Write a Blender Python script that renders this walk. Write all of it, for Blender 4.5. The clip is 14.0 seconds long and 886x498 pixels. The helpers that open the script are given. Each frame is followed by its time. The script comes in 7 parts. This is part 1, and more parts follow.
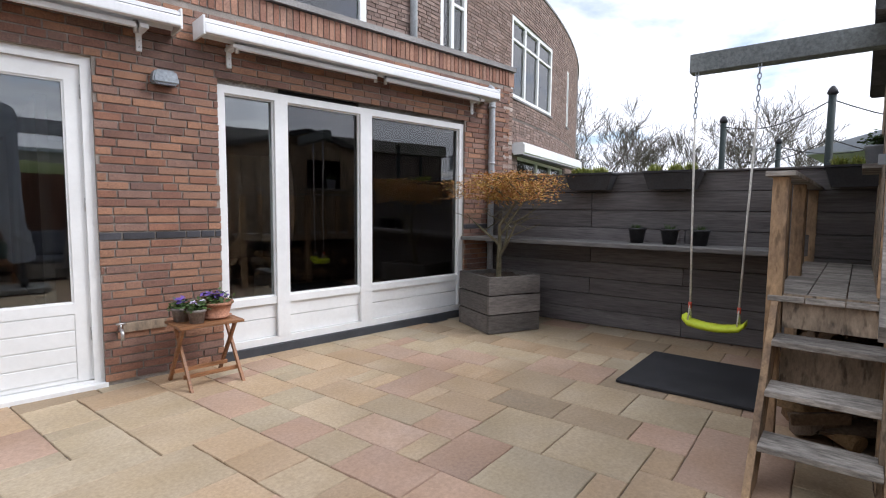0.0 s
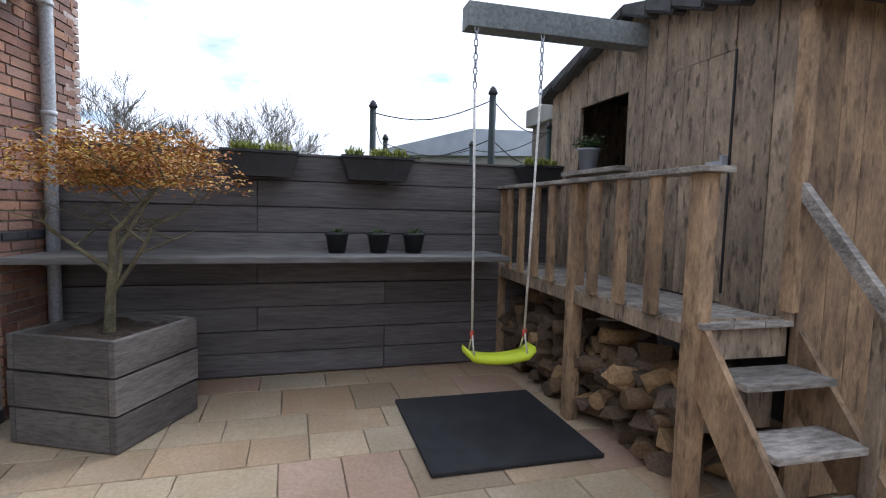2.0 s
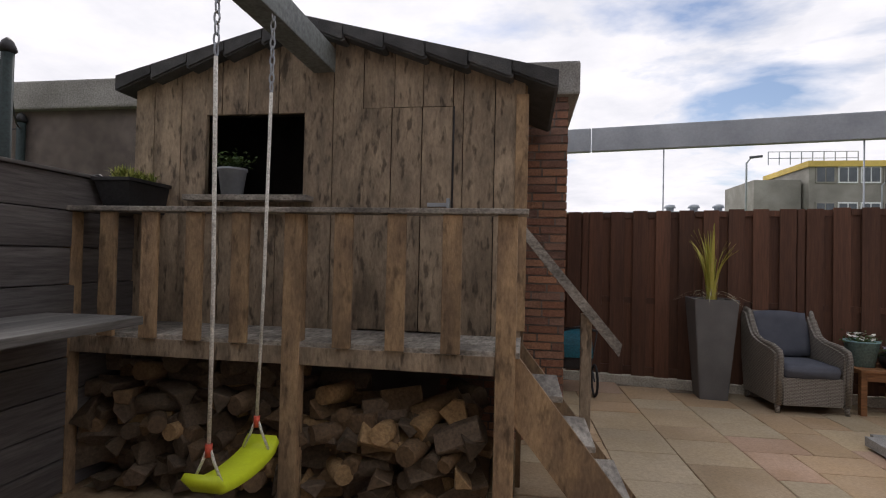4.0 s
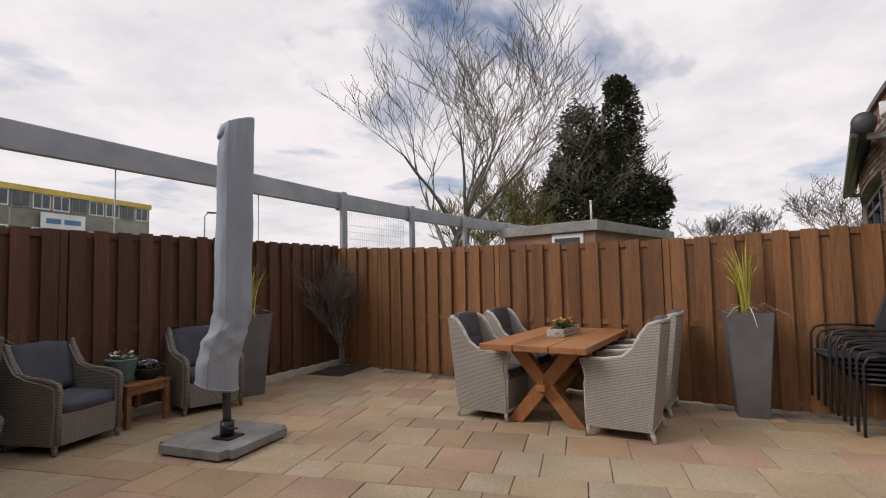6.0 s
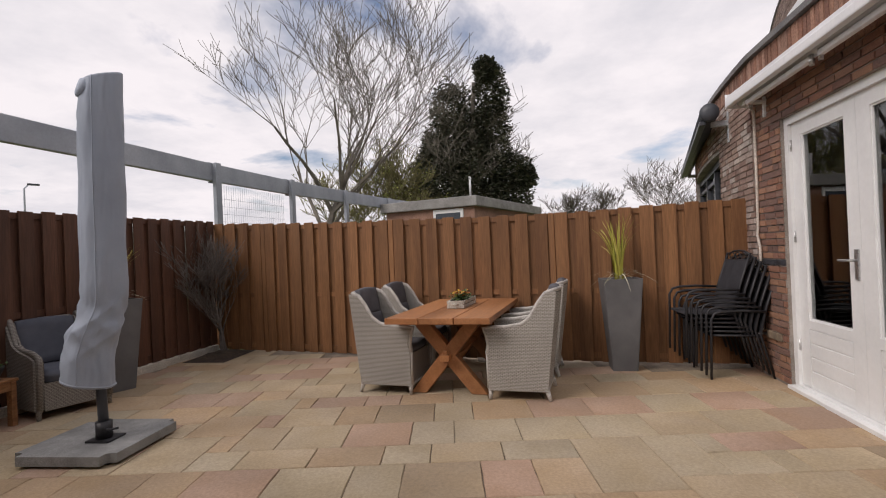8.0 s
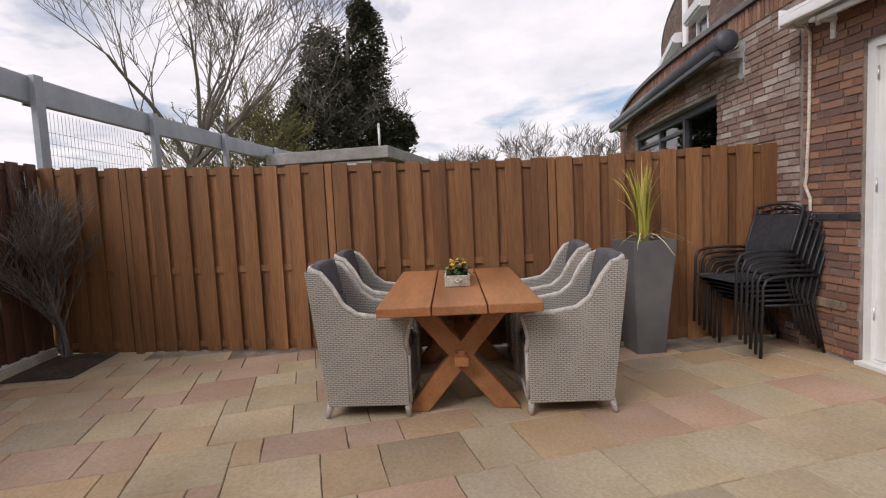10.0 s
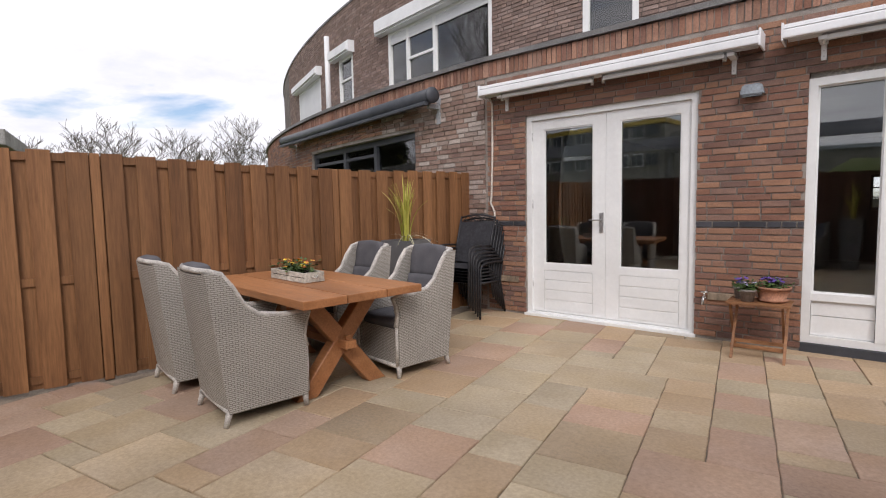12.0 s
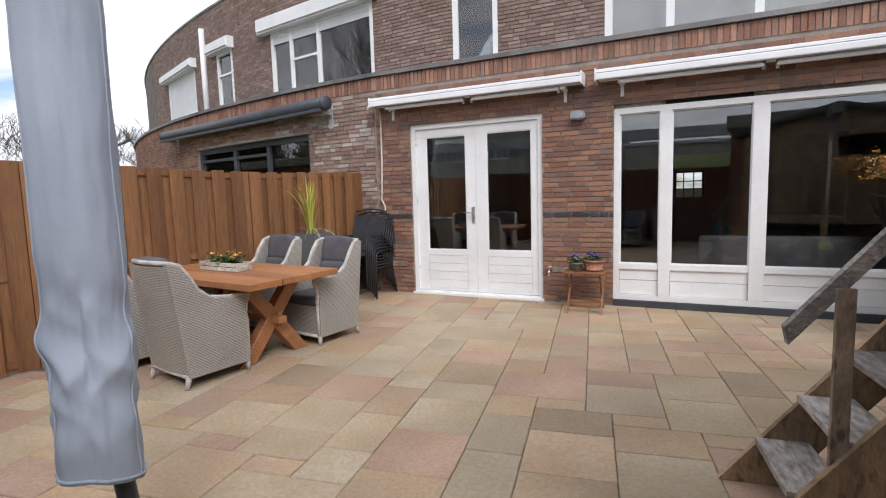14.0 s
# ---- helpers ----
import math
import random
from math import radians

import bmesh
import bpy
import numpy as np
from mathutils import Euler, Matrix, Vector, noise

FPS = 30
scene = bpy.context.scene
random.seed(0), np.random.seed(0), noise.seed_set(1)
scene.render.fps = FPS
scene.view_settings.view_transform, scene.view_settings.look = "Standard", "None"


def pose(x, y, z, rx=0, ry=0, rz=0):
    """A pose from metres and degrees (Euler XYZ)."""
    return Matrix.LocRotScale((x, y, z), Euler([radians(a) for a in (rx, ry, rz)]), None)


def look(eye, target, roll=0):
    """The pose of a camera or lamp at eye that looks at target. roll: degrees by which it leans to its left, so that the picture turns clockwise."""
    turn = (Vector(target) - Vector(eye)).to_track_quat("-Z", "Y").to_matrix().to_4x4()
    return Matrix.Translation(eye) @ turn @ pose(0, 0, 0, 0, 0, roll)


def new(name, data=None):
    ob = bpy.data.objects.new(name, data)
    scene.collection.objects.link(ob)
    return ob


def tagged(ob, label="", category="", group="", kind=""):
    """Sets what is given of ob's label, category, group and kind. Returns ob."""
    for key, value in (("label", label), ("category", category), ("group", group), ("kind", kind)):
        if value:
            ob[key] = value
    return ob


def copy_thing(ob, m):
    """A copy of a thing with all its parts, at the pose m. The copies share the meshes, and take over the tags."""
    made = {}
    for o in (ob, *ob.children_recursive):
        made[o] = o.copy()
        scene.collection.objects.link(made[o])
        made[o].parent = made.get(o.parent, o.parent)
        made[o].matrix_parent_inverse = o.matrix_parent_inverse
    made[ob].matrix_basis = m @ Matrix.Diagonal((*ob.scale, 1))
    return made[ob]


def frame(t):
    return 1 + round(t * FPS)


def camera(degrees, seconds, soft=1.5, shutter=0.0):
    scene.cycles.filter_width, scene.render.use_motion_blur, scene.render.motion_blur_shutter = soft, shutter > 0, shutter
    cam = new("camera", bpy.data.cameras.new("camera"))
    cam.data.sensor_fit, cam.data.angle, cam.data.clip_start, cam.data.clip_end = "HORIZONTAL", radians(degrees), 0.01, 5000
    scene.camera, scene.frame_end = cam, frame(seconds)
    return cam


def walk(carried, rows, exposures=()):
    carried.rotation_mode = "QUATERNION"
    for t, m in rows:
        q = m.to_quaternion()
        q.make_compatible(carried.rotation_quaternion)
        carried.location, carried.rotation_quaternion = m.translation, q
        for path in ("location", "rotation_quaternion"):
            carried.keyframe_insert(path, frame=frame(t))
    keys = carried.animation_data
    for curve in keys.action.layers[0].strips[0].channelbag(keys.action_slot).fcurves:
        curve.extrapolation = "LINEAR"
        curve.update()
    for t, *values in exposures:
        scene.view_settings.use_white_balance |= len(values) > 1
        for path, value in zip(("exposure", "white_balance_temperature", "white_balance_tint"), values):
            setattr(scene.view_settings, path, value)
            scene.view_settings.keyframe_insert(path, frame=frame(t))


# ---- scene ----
cam = camera(81.9, 14.0, soft=1.1)

PATH = [
    (0, (-0.718, -4.428, 1.356), (0.647, -2.976, 1.192), 0.5),
    (0.5, (-0.438, -3.842, 1.353), (1.25, -2.784, 1.179), 0.8),
    (1, (-0.135, -3.274, 1.342), (1.741, -2.605, 1.164), 0.7),
    (1.5, (0.169, -2.72, 1.318), (2.152, -2.511, 1.154), 1.2),
    (2, (0.494, -2.241, 1.352), (2.472, -2.488, 1.196), 1.5),
    (4.3, (2.368, -1.187, 1.316), (2.5, -3.181, 1.373), 1.0),
    (4.5, (2.475, -1.285, 1.307), (2.285, -3.275, 1.379), 0.8),
    (5, (2.674, -1.568, 1.294), (1.692, -3.306, 1.407), 0.2),
    (5.5, (2.948, -1.83, 1.255), (1.433, -3.129, 1.398), -0.4),
    (6, (3.073, -1.909, 1.345), (1.257, -2.738, 1.468), -1.2),
    (6.5, (3.326, -1.883, 1.356), (1.397, -2.402, 1.446), -1.8),
    (7, (3.423, -1.94, 1.355), (1.466, -2.348, 1.404), -2.2),
    (9.5, (2.011, -3.025, 1.331), (0.023, -3.204, 1.198), -3.0),
    (10, (1.603, -3.437, 1.326), (-0.383, -3.264, 1.169), -2.7),
    (10.5, (1.342, -3.908, 1.313), (-0.594, -3.435, 1.152), -2.5),
    (11, (1.242, -4.407, 1.324), (-0.586, -3.615, 1.146), -2.3),
    (11.5, (1.174, -4.941, 1.336), (-0.406, -3.727, 1.161), -1.4),
    (12, (1.294, -5.421, 1.321), (0.017, -3.89, 1.162), -1.1),
    (12.5, (1.403, -5.853, 1.331), (0.393, -4.134, 1.178), -0.8),
    (13, (1.56, -6.163, 1.363), (0.683, -4.373, 1.194), -1.2),
    (13.5, (1.678, -6.357, 1.403), (0.805, -4.568, 1.207), -1.8),
    (14, (1.702, -6.443, 1.413), (0.832, -4.655, 1.202), -1.7),
]
EXPOSURES = [(0, 0.79, 5950, 14), (1.0, 0.90, 5600, 14), (2.2, 0.88, 5550, 13), (4.3, 0.20, 6600, 16), (5.0, 0.10, 6700, 17), (6.5, 0.07, 6700, 18), (10, 0.22, 6550, 19), (12.5, 0.48, 6300, 16), (14, 0.59, 6150, 15)]
walk(cam, [(t, look(eye, target, roll)) for t, eye, target, roll in PATH], EXPOSURES)

# ---- world, sun, exposure ----
SUN_DIR = Vector((0.55, -0.62, 0.75)).normalized()
world = bpy.data.worlds.new("world")
scene.world = world
world.use_nodes = True
wn, wl = world.node_tree.nodes, world.node_tree.links
wn.clear()


def wnode(kind, **kw):
    n = wn.new(kind)
    for k, v in kw.items():
        n.inputs[k].default_value = v
    return n


sky = wn.new("ShaderNodeTexSky")
sky.sky_type = "NISHITA"
sky.sun_disc = False
sky.sun_elevation = math.asin(SUN_DIR.z)
sky.sun_rotation = math.atan2(SUN_DIR.x, SUN_DIR.y)
skybg = wnode("ShaderNodeBackground", Strength=0.10)
tc = wn.new("ShaderNodeTexCoord")
sep = wn.new("ShaderNodeSeparateXYZ")
up = wn.new("ShaderNodeMath")
up.operation = "MAXIMUM"
up.inputs[1].default_value = 0.0
add = wn.new("ShaderNodeMath")
add.inputs[1].default_value = 0.16
dx, dy = wn.new("ShaderNodeMath"), wn.new("ShaderNodeMath")
dx.operation = dy.operation = "DIVIDE"
comb = wn.new("ShaderNodeCombineXYZ")
cloud = wnode("ShaderNodeTexNoise", Scale=0.95, Detail=7.0, Roughness=0.55, Distortion=0.25)
shade = wnode("ShaderNodeTexNoise", Scale=1.7, Detail=6.0, Roughness=0.6)
cover = wn.new("ShaderNodeValToRGB")
cover.color_ramp.elements[0].position, cover.color_ramp.elements[1].position = 0.33, 0.44
grey = wn.new("ShaderNodeValToRGB")
grey.color_ramp.elements[0].position, grey.color_ramp.elements[1].position = 0.33, 0.60
grey.color_ramp.elements[0].color, grey.color_ramp.elements[1].color = (0.76, 0.785, 0.82, 1), (0.98, 0.983, 0.99, 1)
cloudbg = wnode("ShaderNodeBackground", Strength=0.86)
both = wn.new("ShaderNodeMixShader")
wout = wn.new("ShaderNodeOutputWorld")
for a, b in ((tc.outputs["Generated"], sep.inputs[0]), (sep.outputs[2], up.inputs[0]), (up.outputs[0], add.inputs[0]), (sep.outputs[0], dx.inputs[0]),
             (sep.outputs[1], dy.inputs[0]), (add.outputs[0], dx.inputs[1]), (add.outputs[0], dy.inputs[1]), (dx.outputs[0], comb.inputs[0]), (dy.outputs[0], comb.inputs[1]),
             (comb.outputs[0], cloud.inputs["Vector"]), (comb.outputs[0], shade.inputs["Vector"]), (cloud.outputs[0], cover.inputs[0]), (shade.outputs[0], grey.inputs[0]),
             (grey.outputs[0], cloudbg.inputs[0]), (sky.outputs[0], skybg.inputs[0]), (cover.outputs[0], both.inputs[0]), (skybg.outputs[0], both.inputs[1]),
             (cloudbg.outputs[0], both.inputs[2]), (both.outputs[0], wout.inputs[0])):
    wl.new(a, b)
sun = new("sun", bpy.data.lights.new("sun", "SUN"))
sun.data.energy, sun.data.angle, sun.data.color = 1.5, radians(26), (1.0, 0.96, 0.9)
sun.matrix_world = look(SUN_DIR * 60, (0, 0, 0))

# ---- materials ----


def material(name, colors, scale=6.0, rough=0.7, metal=0.0, bump=0.2, fine=60.0, stretch=(1, 1, 1), vary=0.0, hue=(), by="object", spec=0.4, stain=0.25, fine_mix=0.35, fleck=0.0, hue_mix=0.72):
    """A worn surface: two colours mixed by a coarse noise, streaked by a fine one; each piece a little lighter or darker (vary) or of another of the hues."""
    m = bpy.data.materials.new(name)
    m.use_nodes = True
    nt, n, l = m.node_tree, m.node_tree.nodes, m.node_tree.links
    bs = n["Principled BSDF"]
    bs.inputs["Roughness"].default_value, bs.inputs["Metallic"].default_value = rough, metal
    bs.inputs["Specular IOR Level"].default_value = spec
    co = n.new("ShaderNodeTexCoord")
    mp = n.new("ShaderNodeMapping")
    mp.inputs["Scale"].default_value = stretch
    l.new(co.outputs["Object"], mp.inputs["Vector"])
    rnd = None
    if vary or hue:
        if by == "object":
            rnd = n.new("ShaderNodeObjectInfo").outputs["Random"]
        else:
            rnd = n.new("ShaderNodeNewGeometry").outputs["Random Per Island"]
        shift = n.new("ShaderNodeMath")
        shift.operation = "MULTIPLY"
        shift.inputs[1].default_value = 37.0
        l.new(rnd, shift.inputs[0])
        l.new(shift.outputs[0], mp.inputs["Location"])
    big = n.new("ShaderNodeTexNoise")
    big.inputs["Scale"].default_value, big.inputs["Detail"].default_value = scale, 5.0
    sm = n.new("ShaderNodeTexNoise")
    sm.inputs["Scale"].default_value, sm.inputs["Detail"].default_value, sm.inputs["Roughness"].default_value = fine, 4.0, 0.65
    l.new(mp.outputs[0], big.inputs["Vector"])
    l.new(mp.outputs[0], sm.inputs["Vector"])
    ramp = n.new("ShaderNodeValToRGB")
    ramp.color_ramp.elements[0].position, ramp.color_ramp.elements[1].position = 0.32, 0.68
    ramp.color_ramp.elements[0].color, ramp.color_ramp.elements[1].color = (*colors[0], 1), (*colors[1], 1)
    l.new(big.outputs[0], ramp.inputs[0])
    col = ramp.outputs[0]
    if hue:
        hr = n.new("ShaderNodeValToRGB")
        hr.color_ramp.interpolation = "CONSTANT"
        els = hr.color_ramp.elements
        while len(els) < len(hue):
            els.new(0.5)
        for i, c in enumerate(hue):
            els[i].position = i / len(hue)
            els[i].color = (*c, 1)
        l.new(rnd, hr.inputs[0])
        mx = n.new("ShaderNodeMix")
        mx.data_type, mx.blend_type = "RGBA", "MIX"
        mx.inputs[0].default_value = hue_mix
        l.new(col, mx.inputs[6])
        l.new(hr.outputs[0], mx.inputs[7])
        col = mx.outputs[2]
    fr = n.new("ShaderNodeMapRange")
    fr.inputs[1].default_value, fr.inputs[2].default_value = 0.3, 0.7
    fr.inputs[3].default_value, fr.inputs[4].default_value = 1 - fine_mix, 1 + fine_mix
    l.new(sm.outputs[0], fr.inputs[0])
    val = fr.outputs[0]
    st = n.new("ShaderNodeTexNoise")
    st.inputs["Scale"].default_value, st.inputs["Detail"].default_value = scale * 0.23, 3.0
    l.new(mp.outputs[0], st.inputs["Vector"])
    sr = n.new("ShaderNodeMapRange")
    sr.inputs[1].default_value, sr.inputs[2].default_value, sr.inputs[3].default_value, sr.inputs[4].default_value = 0.3, 0.7, 1 - stain, 1 + stain
    l.new(st.outputs[0], sr.inputs[0])
    mu = n.new("ShaderNodeMath")
    mu.operation = "MULTIPLY"
    l.new(val, mu.inputs[0])
    l.new(sr.outputs[0], mu.inputs[1])
    val = mu.outputs[0]
    if vary:
        vr = n.new("ShaderNodeMapRange")
        vr.inputs[3].default_value, vr.inputs[4].default_value = 1 - vary, 1 + vary
        l.new(rnd, vr.inputs[0])
        m2 = n.new("ShaderNodeMath")
        m2.operation = "MULTIPLY"
        l.new(val, m2.inputs[0])
        l.new(vr.outputs[0], m2.inputs[1])
        val = m2.outputs[0]
    if fleck:
        # slanting dark weather marks
        fm = n.new("ShaderNodeMapping")
        fm.inputs["Rotation"].default_value = (0.35, 0.5, 0.0)
        fm.inputs["Scale"].default_value = (20.0, 20.0, 17.0)
        l.new(mp.outputs[0], fm.inputs["Vector"])
        fn = n.new("ShaderNodeTexNoise")
        fn.inputs["Scale"].default_value, fn.inputs["Detail"].default_value = 1.0, 3.0
        l.new(fm.outputs[0], fn.inputs["Vector"])
        fg = n.new("ShaderNodeMapRange")
        fg.inputs[1].default_value, fg.inputs[2].default_value = 0.56, 0.68
        fg.inputs[3].default_value, fg.inputs[4].default_value = 1.06, 1.0 - fleck
        l.new(fn.outputs[0], fg.inputs[0])
        m3 = n.new("ShaderNodeMath")
        m3.operation = "MULTIPLY"
        l.new(val, m3.inputs[0])
        l.new(fg.outputs[0], m3.inputs[1])
        val = m3.outputs[0]
    sc = n.new("ShaderNodeVectorMath")
    sc.operation = "SCALE"
    l.new(col, sc.inputs[0])
    l.new(val, sc.inputs["Scale"])
    l.new(sc.outputs[0], bs.inputs["Base Color"])
    rr = n.new("ShaderNodeMapRange")
    rr.inputs[3].default_value, rr.inputs[4].default_value = max(0.05, rough - 0.12), min(1, rough + 0.12)
    l.new(big.outputs[0], rr.inputs[0])
    l.new(rr.outputs[0], bs.inputs["Roughness"])
    if bump:
        bp = n.new("ShaderNodeBump")
        bp.inputs["Strength"].default_value, bp.inputs["Distance"].default_value = bump, 0.01
        l.new(sm.outputs[0], bp.inputs["Height"])
        l.new(bp.outputs[0], bs.inputs["Normal"])
    return m


def weave_material(name, light, dark):
    """Woven flat rattan: rows of short strands with dark gaps."""
    m = material(name, (light, light), scale=9, rough=0.6, bump=0.0, stain=0.12, fine_mix=0.12)
    n, l = m.node_tree.nodes, m.node_tree.links
    bs = n["Principled BSDF"]
    base = bs.inputs["Base Color"].links[0].from_socket
    co = n.new("ShaderNodeTexCoord")
    se = n.new("ShaderNodeSeparateXYZ")
    l.new(co.outputs["Object"], se.inputs[0])
    sn, ab, gt, ad = n.new("ShaderNodeSeparateXYZ"), n.new("ShaderNodeMath"), n.new("ShaderNodeMath"), n.new("ShaderNodeMix")
    ab.operation, gt.operation = "ABSOLUTE", "GREATER_THAN"
    gt.inputs[1].default_value = 0.65
    l.new(co.outputs["Normal"], sn.inputs[0])
    l.new(sn.outputs[0], ab.inputs[0])
    l.new(ab.outputs[0], gt.inputs[0])
    l.new(gt.outputs[0], ad.inputs[0])
    l.new(se.outputs[0], ad.inputs[2])
    l.new(se.outputs[1], ad.inputs[3])
    cb = n.new("ShaderNodeCombineXYZ")
    l.new(ad.outputs[0], cb.inputs[0])
    l.new(se.outputs[2], cb.inputs[1])
    br = n.new("ShaderNodeTexBrick")
    br.inputs["Scale"].default_value = 1.0
    br.inputs["Brick Width"].default_value, br.inputs["Row Height"].default_value = 0.036, 0.0125
    br.inputs["Mortar Size"].default_value, br.inputs["Mortar Smooth"].default_value = 0.0027, 0.5
    br.inputs["Color1"].default_value = br.inputs["Color2"].default_value = (1, 1, 1, 1)
    br.inputs["Mortar"].default_value = (*dark, 1)
    l.new(cb.outputs[0], br.inputs["Vector"])
    mx = n.new("ShaderNodeMix")
    mx.data_type, mx.blend_type = "RGBA", "MULTIPLY"
    mx.inputs[0].default_value = 1.0
    l.new(base, mx.inputs[6])
    l.new(br.outputs[0], mx.inputs[7])
    l.new(mx.outputs[2], bs.inputs["Base Color"])
    bp = n.new("ShaderNodeBump")
    bp.inputs["Strength"].default_value, bp.inputs["Distance"].default_value = 0.5, 0.004
    bp.invert = True
    l.new(br.outputs["Fac"], bp.inputs["Height"])
    l.new(bp.outputs[0], bs.inputs["Normal"])
    return m


def glass_material(name, tint=(0.93, 0.96, 0.95), ior=2.1):
    m = bpy.data.materials.new(name)
    m.use_nodes = True
    n, l = m.node_tree.nodes, m.node_tree.links
    n.clear()
    out, mix = n.new("ShaderNodeOutputMaterial"), n.new("ShaderNodeMixShader")
    tr, gl, fr = n.new("ShaderNodeBsdfTransparent"), n.new("ShaderNodeBsdfGlossy"), n.new("ShaderNodeFresnel")
    tr.inputs[0].default_value, gl.inputs["Roughness"].default_value, fr.inputs[0].default_value = (*tint, 1), 0.005, ior
    wv, bp = n.new("ShaderNodeTexNoise"), n.new("ShaderNodeBump")
    wv.inputs["Scale"].default_value, bp.inputs["Strength"].default_value, bp.inputs["Distance"].default_value = 1.3, 0.05, 0.02
    l.new(wv.outputs[0], bp.inputs["Height"])
    l.new(bp.outputs[0], gl.inputs["Normal"])
    for a, b in ((fr.outputs[0], mix.inputs[0]), (tr.outputs[0], mix.inputs[1]), (gl.outputs[0], mix.inputs[2]), (mix.outputs[0], out.inputs[0])):
        l.new(a, b)
    return m


BRICK_RED = [(0.28, 0.135, 0.085), (0.23, 0.115, 0.08), (0.33, 0.18, 0.11), (0.18, 0.10, 0.075), (0.27, 0.155, 0.105), (0.22, 0.14, 0.11), (0.13, 0.085, 0.072), (0.30, 0.16, 0.095)]
BRICK_PALE = [(0.30, 0.20, 0.16), (0.24, 0.14, 0.11), (0.36, 0.28, 0.24), (0.26, 0.17, 0.13), (0.44, 0.38, 0.34), (0.22, 0.14, 0.11)]
BRICK_UP = [(0.25, 0.17, 0.14), (0.22, 0.15, 0.125), (0.29, 0.205, 0.17), (0.19, 0.135, 0.115), (0.24, 0.18, 0.155)]
M = {}
M["brick"] = material("brick", ((0.2, 0.1, 0.075), (0.3, 0.16, 0.11)), 9, 0.85, bump=0.5, fine=90, hue=BRICK_RED, vary=0.12, stain=0.15)
M["brick_i"] = material("brick_wall", ((0.2, 0.1, 0.075), (0.3, 0.16, 0.11)), 9, 0.85, bump=0.5, fine=90, hue=BRICK_RED, vary=0.12, by="island", stain=0.15)
M["brick_pale"] = material("brick_weathered", ((0.22, 0.14, 0.11), (0.42, 0.35, 0.3)), 8, 0.88, bump=0.5, fine=70, hue=BRICK_PALE, vary=0.15, by="island")
M["brick_up"] = material("brick_brown", ((0.2, 0.14, 0.12), (0.29, 0.21, 0.18)), 8, 0.88, bump=0.4, fine=70, hue=BRICK_UP, vary=0.15, by="island")
M["brick_soldier"] = material("brick_soldier", ((0.24, 0.115, 0.08), (0.34, 0.2, 0.14)), 7, 0.85, bump=0.4, fine=60, hue=[(0.27, 0.13, 0.085), (0.22, 0.11, 0.08), (0.31, 0.17, 0.115), (0.25, 0.15, 0.11)], vary=0.15, by="island")
M["brick_black"] = material("brick_black", ((0.035, 0.035, 0.04), (0.06, 0.06, 0.07)), 9, 0.7, bump=0.4, fine=80, vary=0.2)
M["mortar"] = material("mortar", ((0.24, 0.21, 0.185), (0.32, 0.285, 0.25)), 12, 0.95, bump=0.5, fine=150)
M["mortar_dark"] = material("mortar_dark", ((0.13, 0.11, 0.10), (0.18, 0.15, 0.135)), 12, 0.95, bump=0.5, fine=150)
M["white"] = material("white_paint", ((0.76, 0.77, 0.76), (0.82, 0.83, 0.82)), 3, 0.38, bump=0.03, fine=25, stain=0.04, fine_mix=0.03)
M["white_metal"] = material("white_lacquer", ((0.74, 0.75, 0.76), (0.8, 0.81, 0.82)), 4, 0.35, bump=0.02, fine=40, stain=0.05, fine_mix=0.04)
M["cream"] = material("cream_plastic", ((0.62, 0.56, 0.48), (0.7, 0.64, 0.57)), 5, 0.5, bump=0.02)
M["steel"] = material("steel", ((0.5, 0.5, 0.5), (0.6, 0.6, 0.6)), 20, 0.35, metal=0.9, bump=0.05)
M["galv"] = material("galvanised_steel", ((0.30, 0.33, 0.37), (0.40, 0.43, 0.47)), 3, 0.55, metal=0.25, bump=0.05, fine=40, stain=0.12, fine_mix=0.08)
M["zinc"] = material("zinc_trim", ((0.16, 0.155, 0.15), (0.23, 0.22, 0.21)), 4, 0.5, metal=0.5, bump=0.1)
M["pipe"] = material("grey_pipe", ((0.36, 0.38, 0.40), (0.45, 0.47, 0.49)), 5, 0.5, bump=0.05)
M["anthracite"] = material("anthracite_lacquer", ((0.045, 0.05, 0.06), (0.065, 0.07, 0.08)), 5, 0.4, bump=0.03, stain=0.1, fine_mix=0.1)
M["black"] = material("black_metal", ((0.018, 0.018, 0.02), (0.03, 0.03, 0.034)), 8, 0.45, bump=0.05)
M["mesh_cloth"] = material("black_mesh_cloth", ((0.02, 0.02, 0.024), (0.04, 0.04, 0.046)), 30, 0.8, bump=0.3, fine=400)
M["lamp_grey"] = material("lamp_grey", ((0.22, 0.25, 0.28), (0.28, 0.31, 0.34)), 8, 0.5, bump=0.05)
M["glass"] = glass_material("window_glass", ior=2.2)
M["glass_up"] = glass_material("upper_glass", ior=2.3)
M["greywood"] = material("grey_stained_wood", ((0.097, 0.088, 0.087), (0.148, 0.136, 0.133)), 5, 0.7, bump=0.35, fine=38, stretch=(1, 0.12, 1.6), vary=0.16, stain=0.2)
M["greyshelf"] = material("grey_shelf_wood", ((0.125, 0.12, 0.115), (0.185, 0.178, 0.17)), 5, 0.7, bump=0.3, fine=38, stretch=(1.5, 0.12, 1.5), vary=0.1)
M["planterwood"] = material("grey_planter_wood", ((0.095, 0.085, 0.078), (0.14, 0.127, 0.116)), 5, 0.7, bump=0.35, fine=40, stretch=(0.3, 0.3, 2.0), vary=0.14)
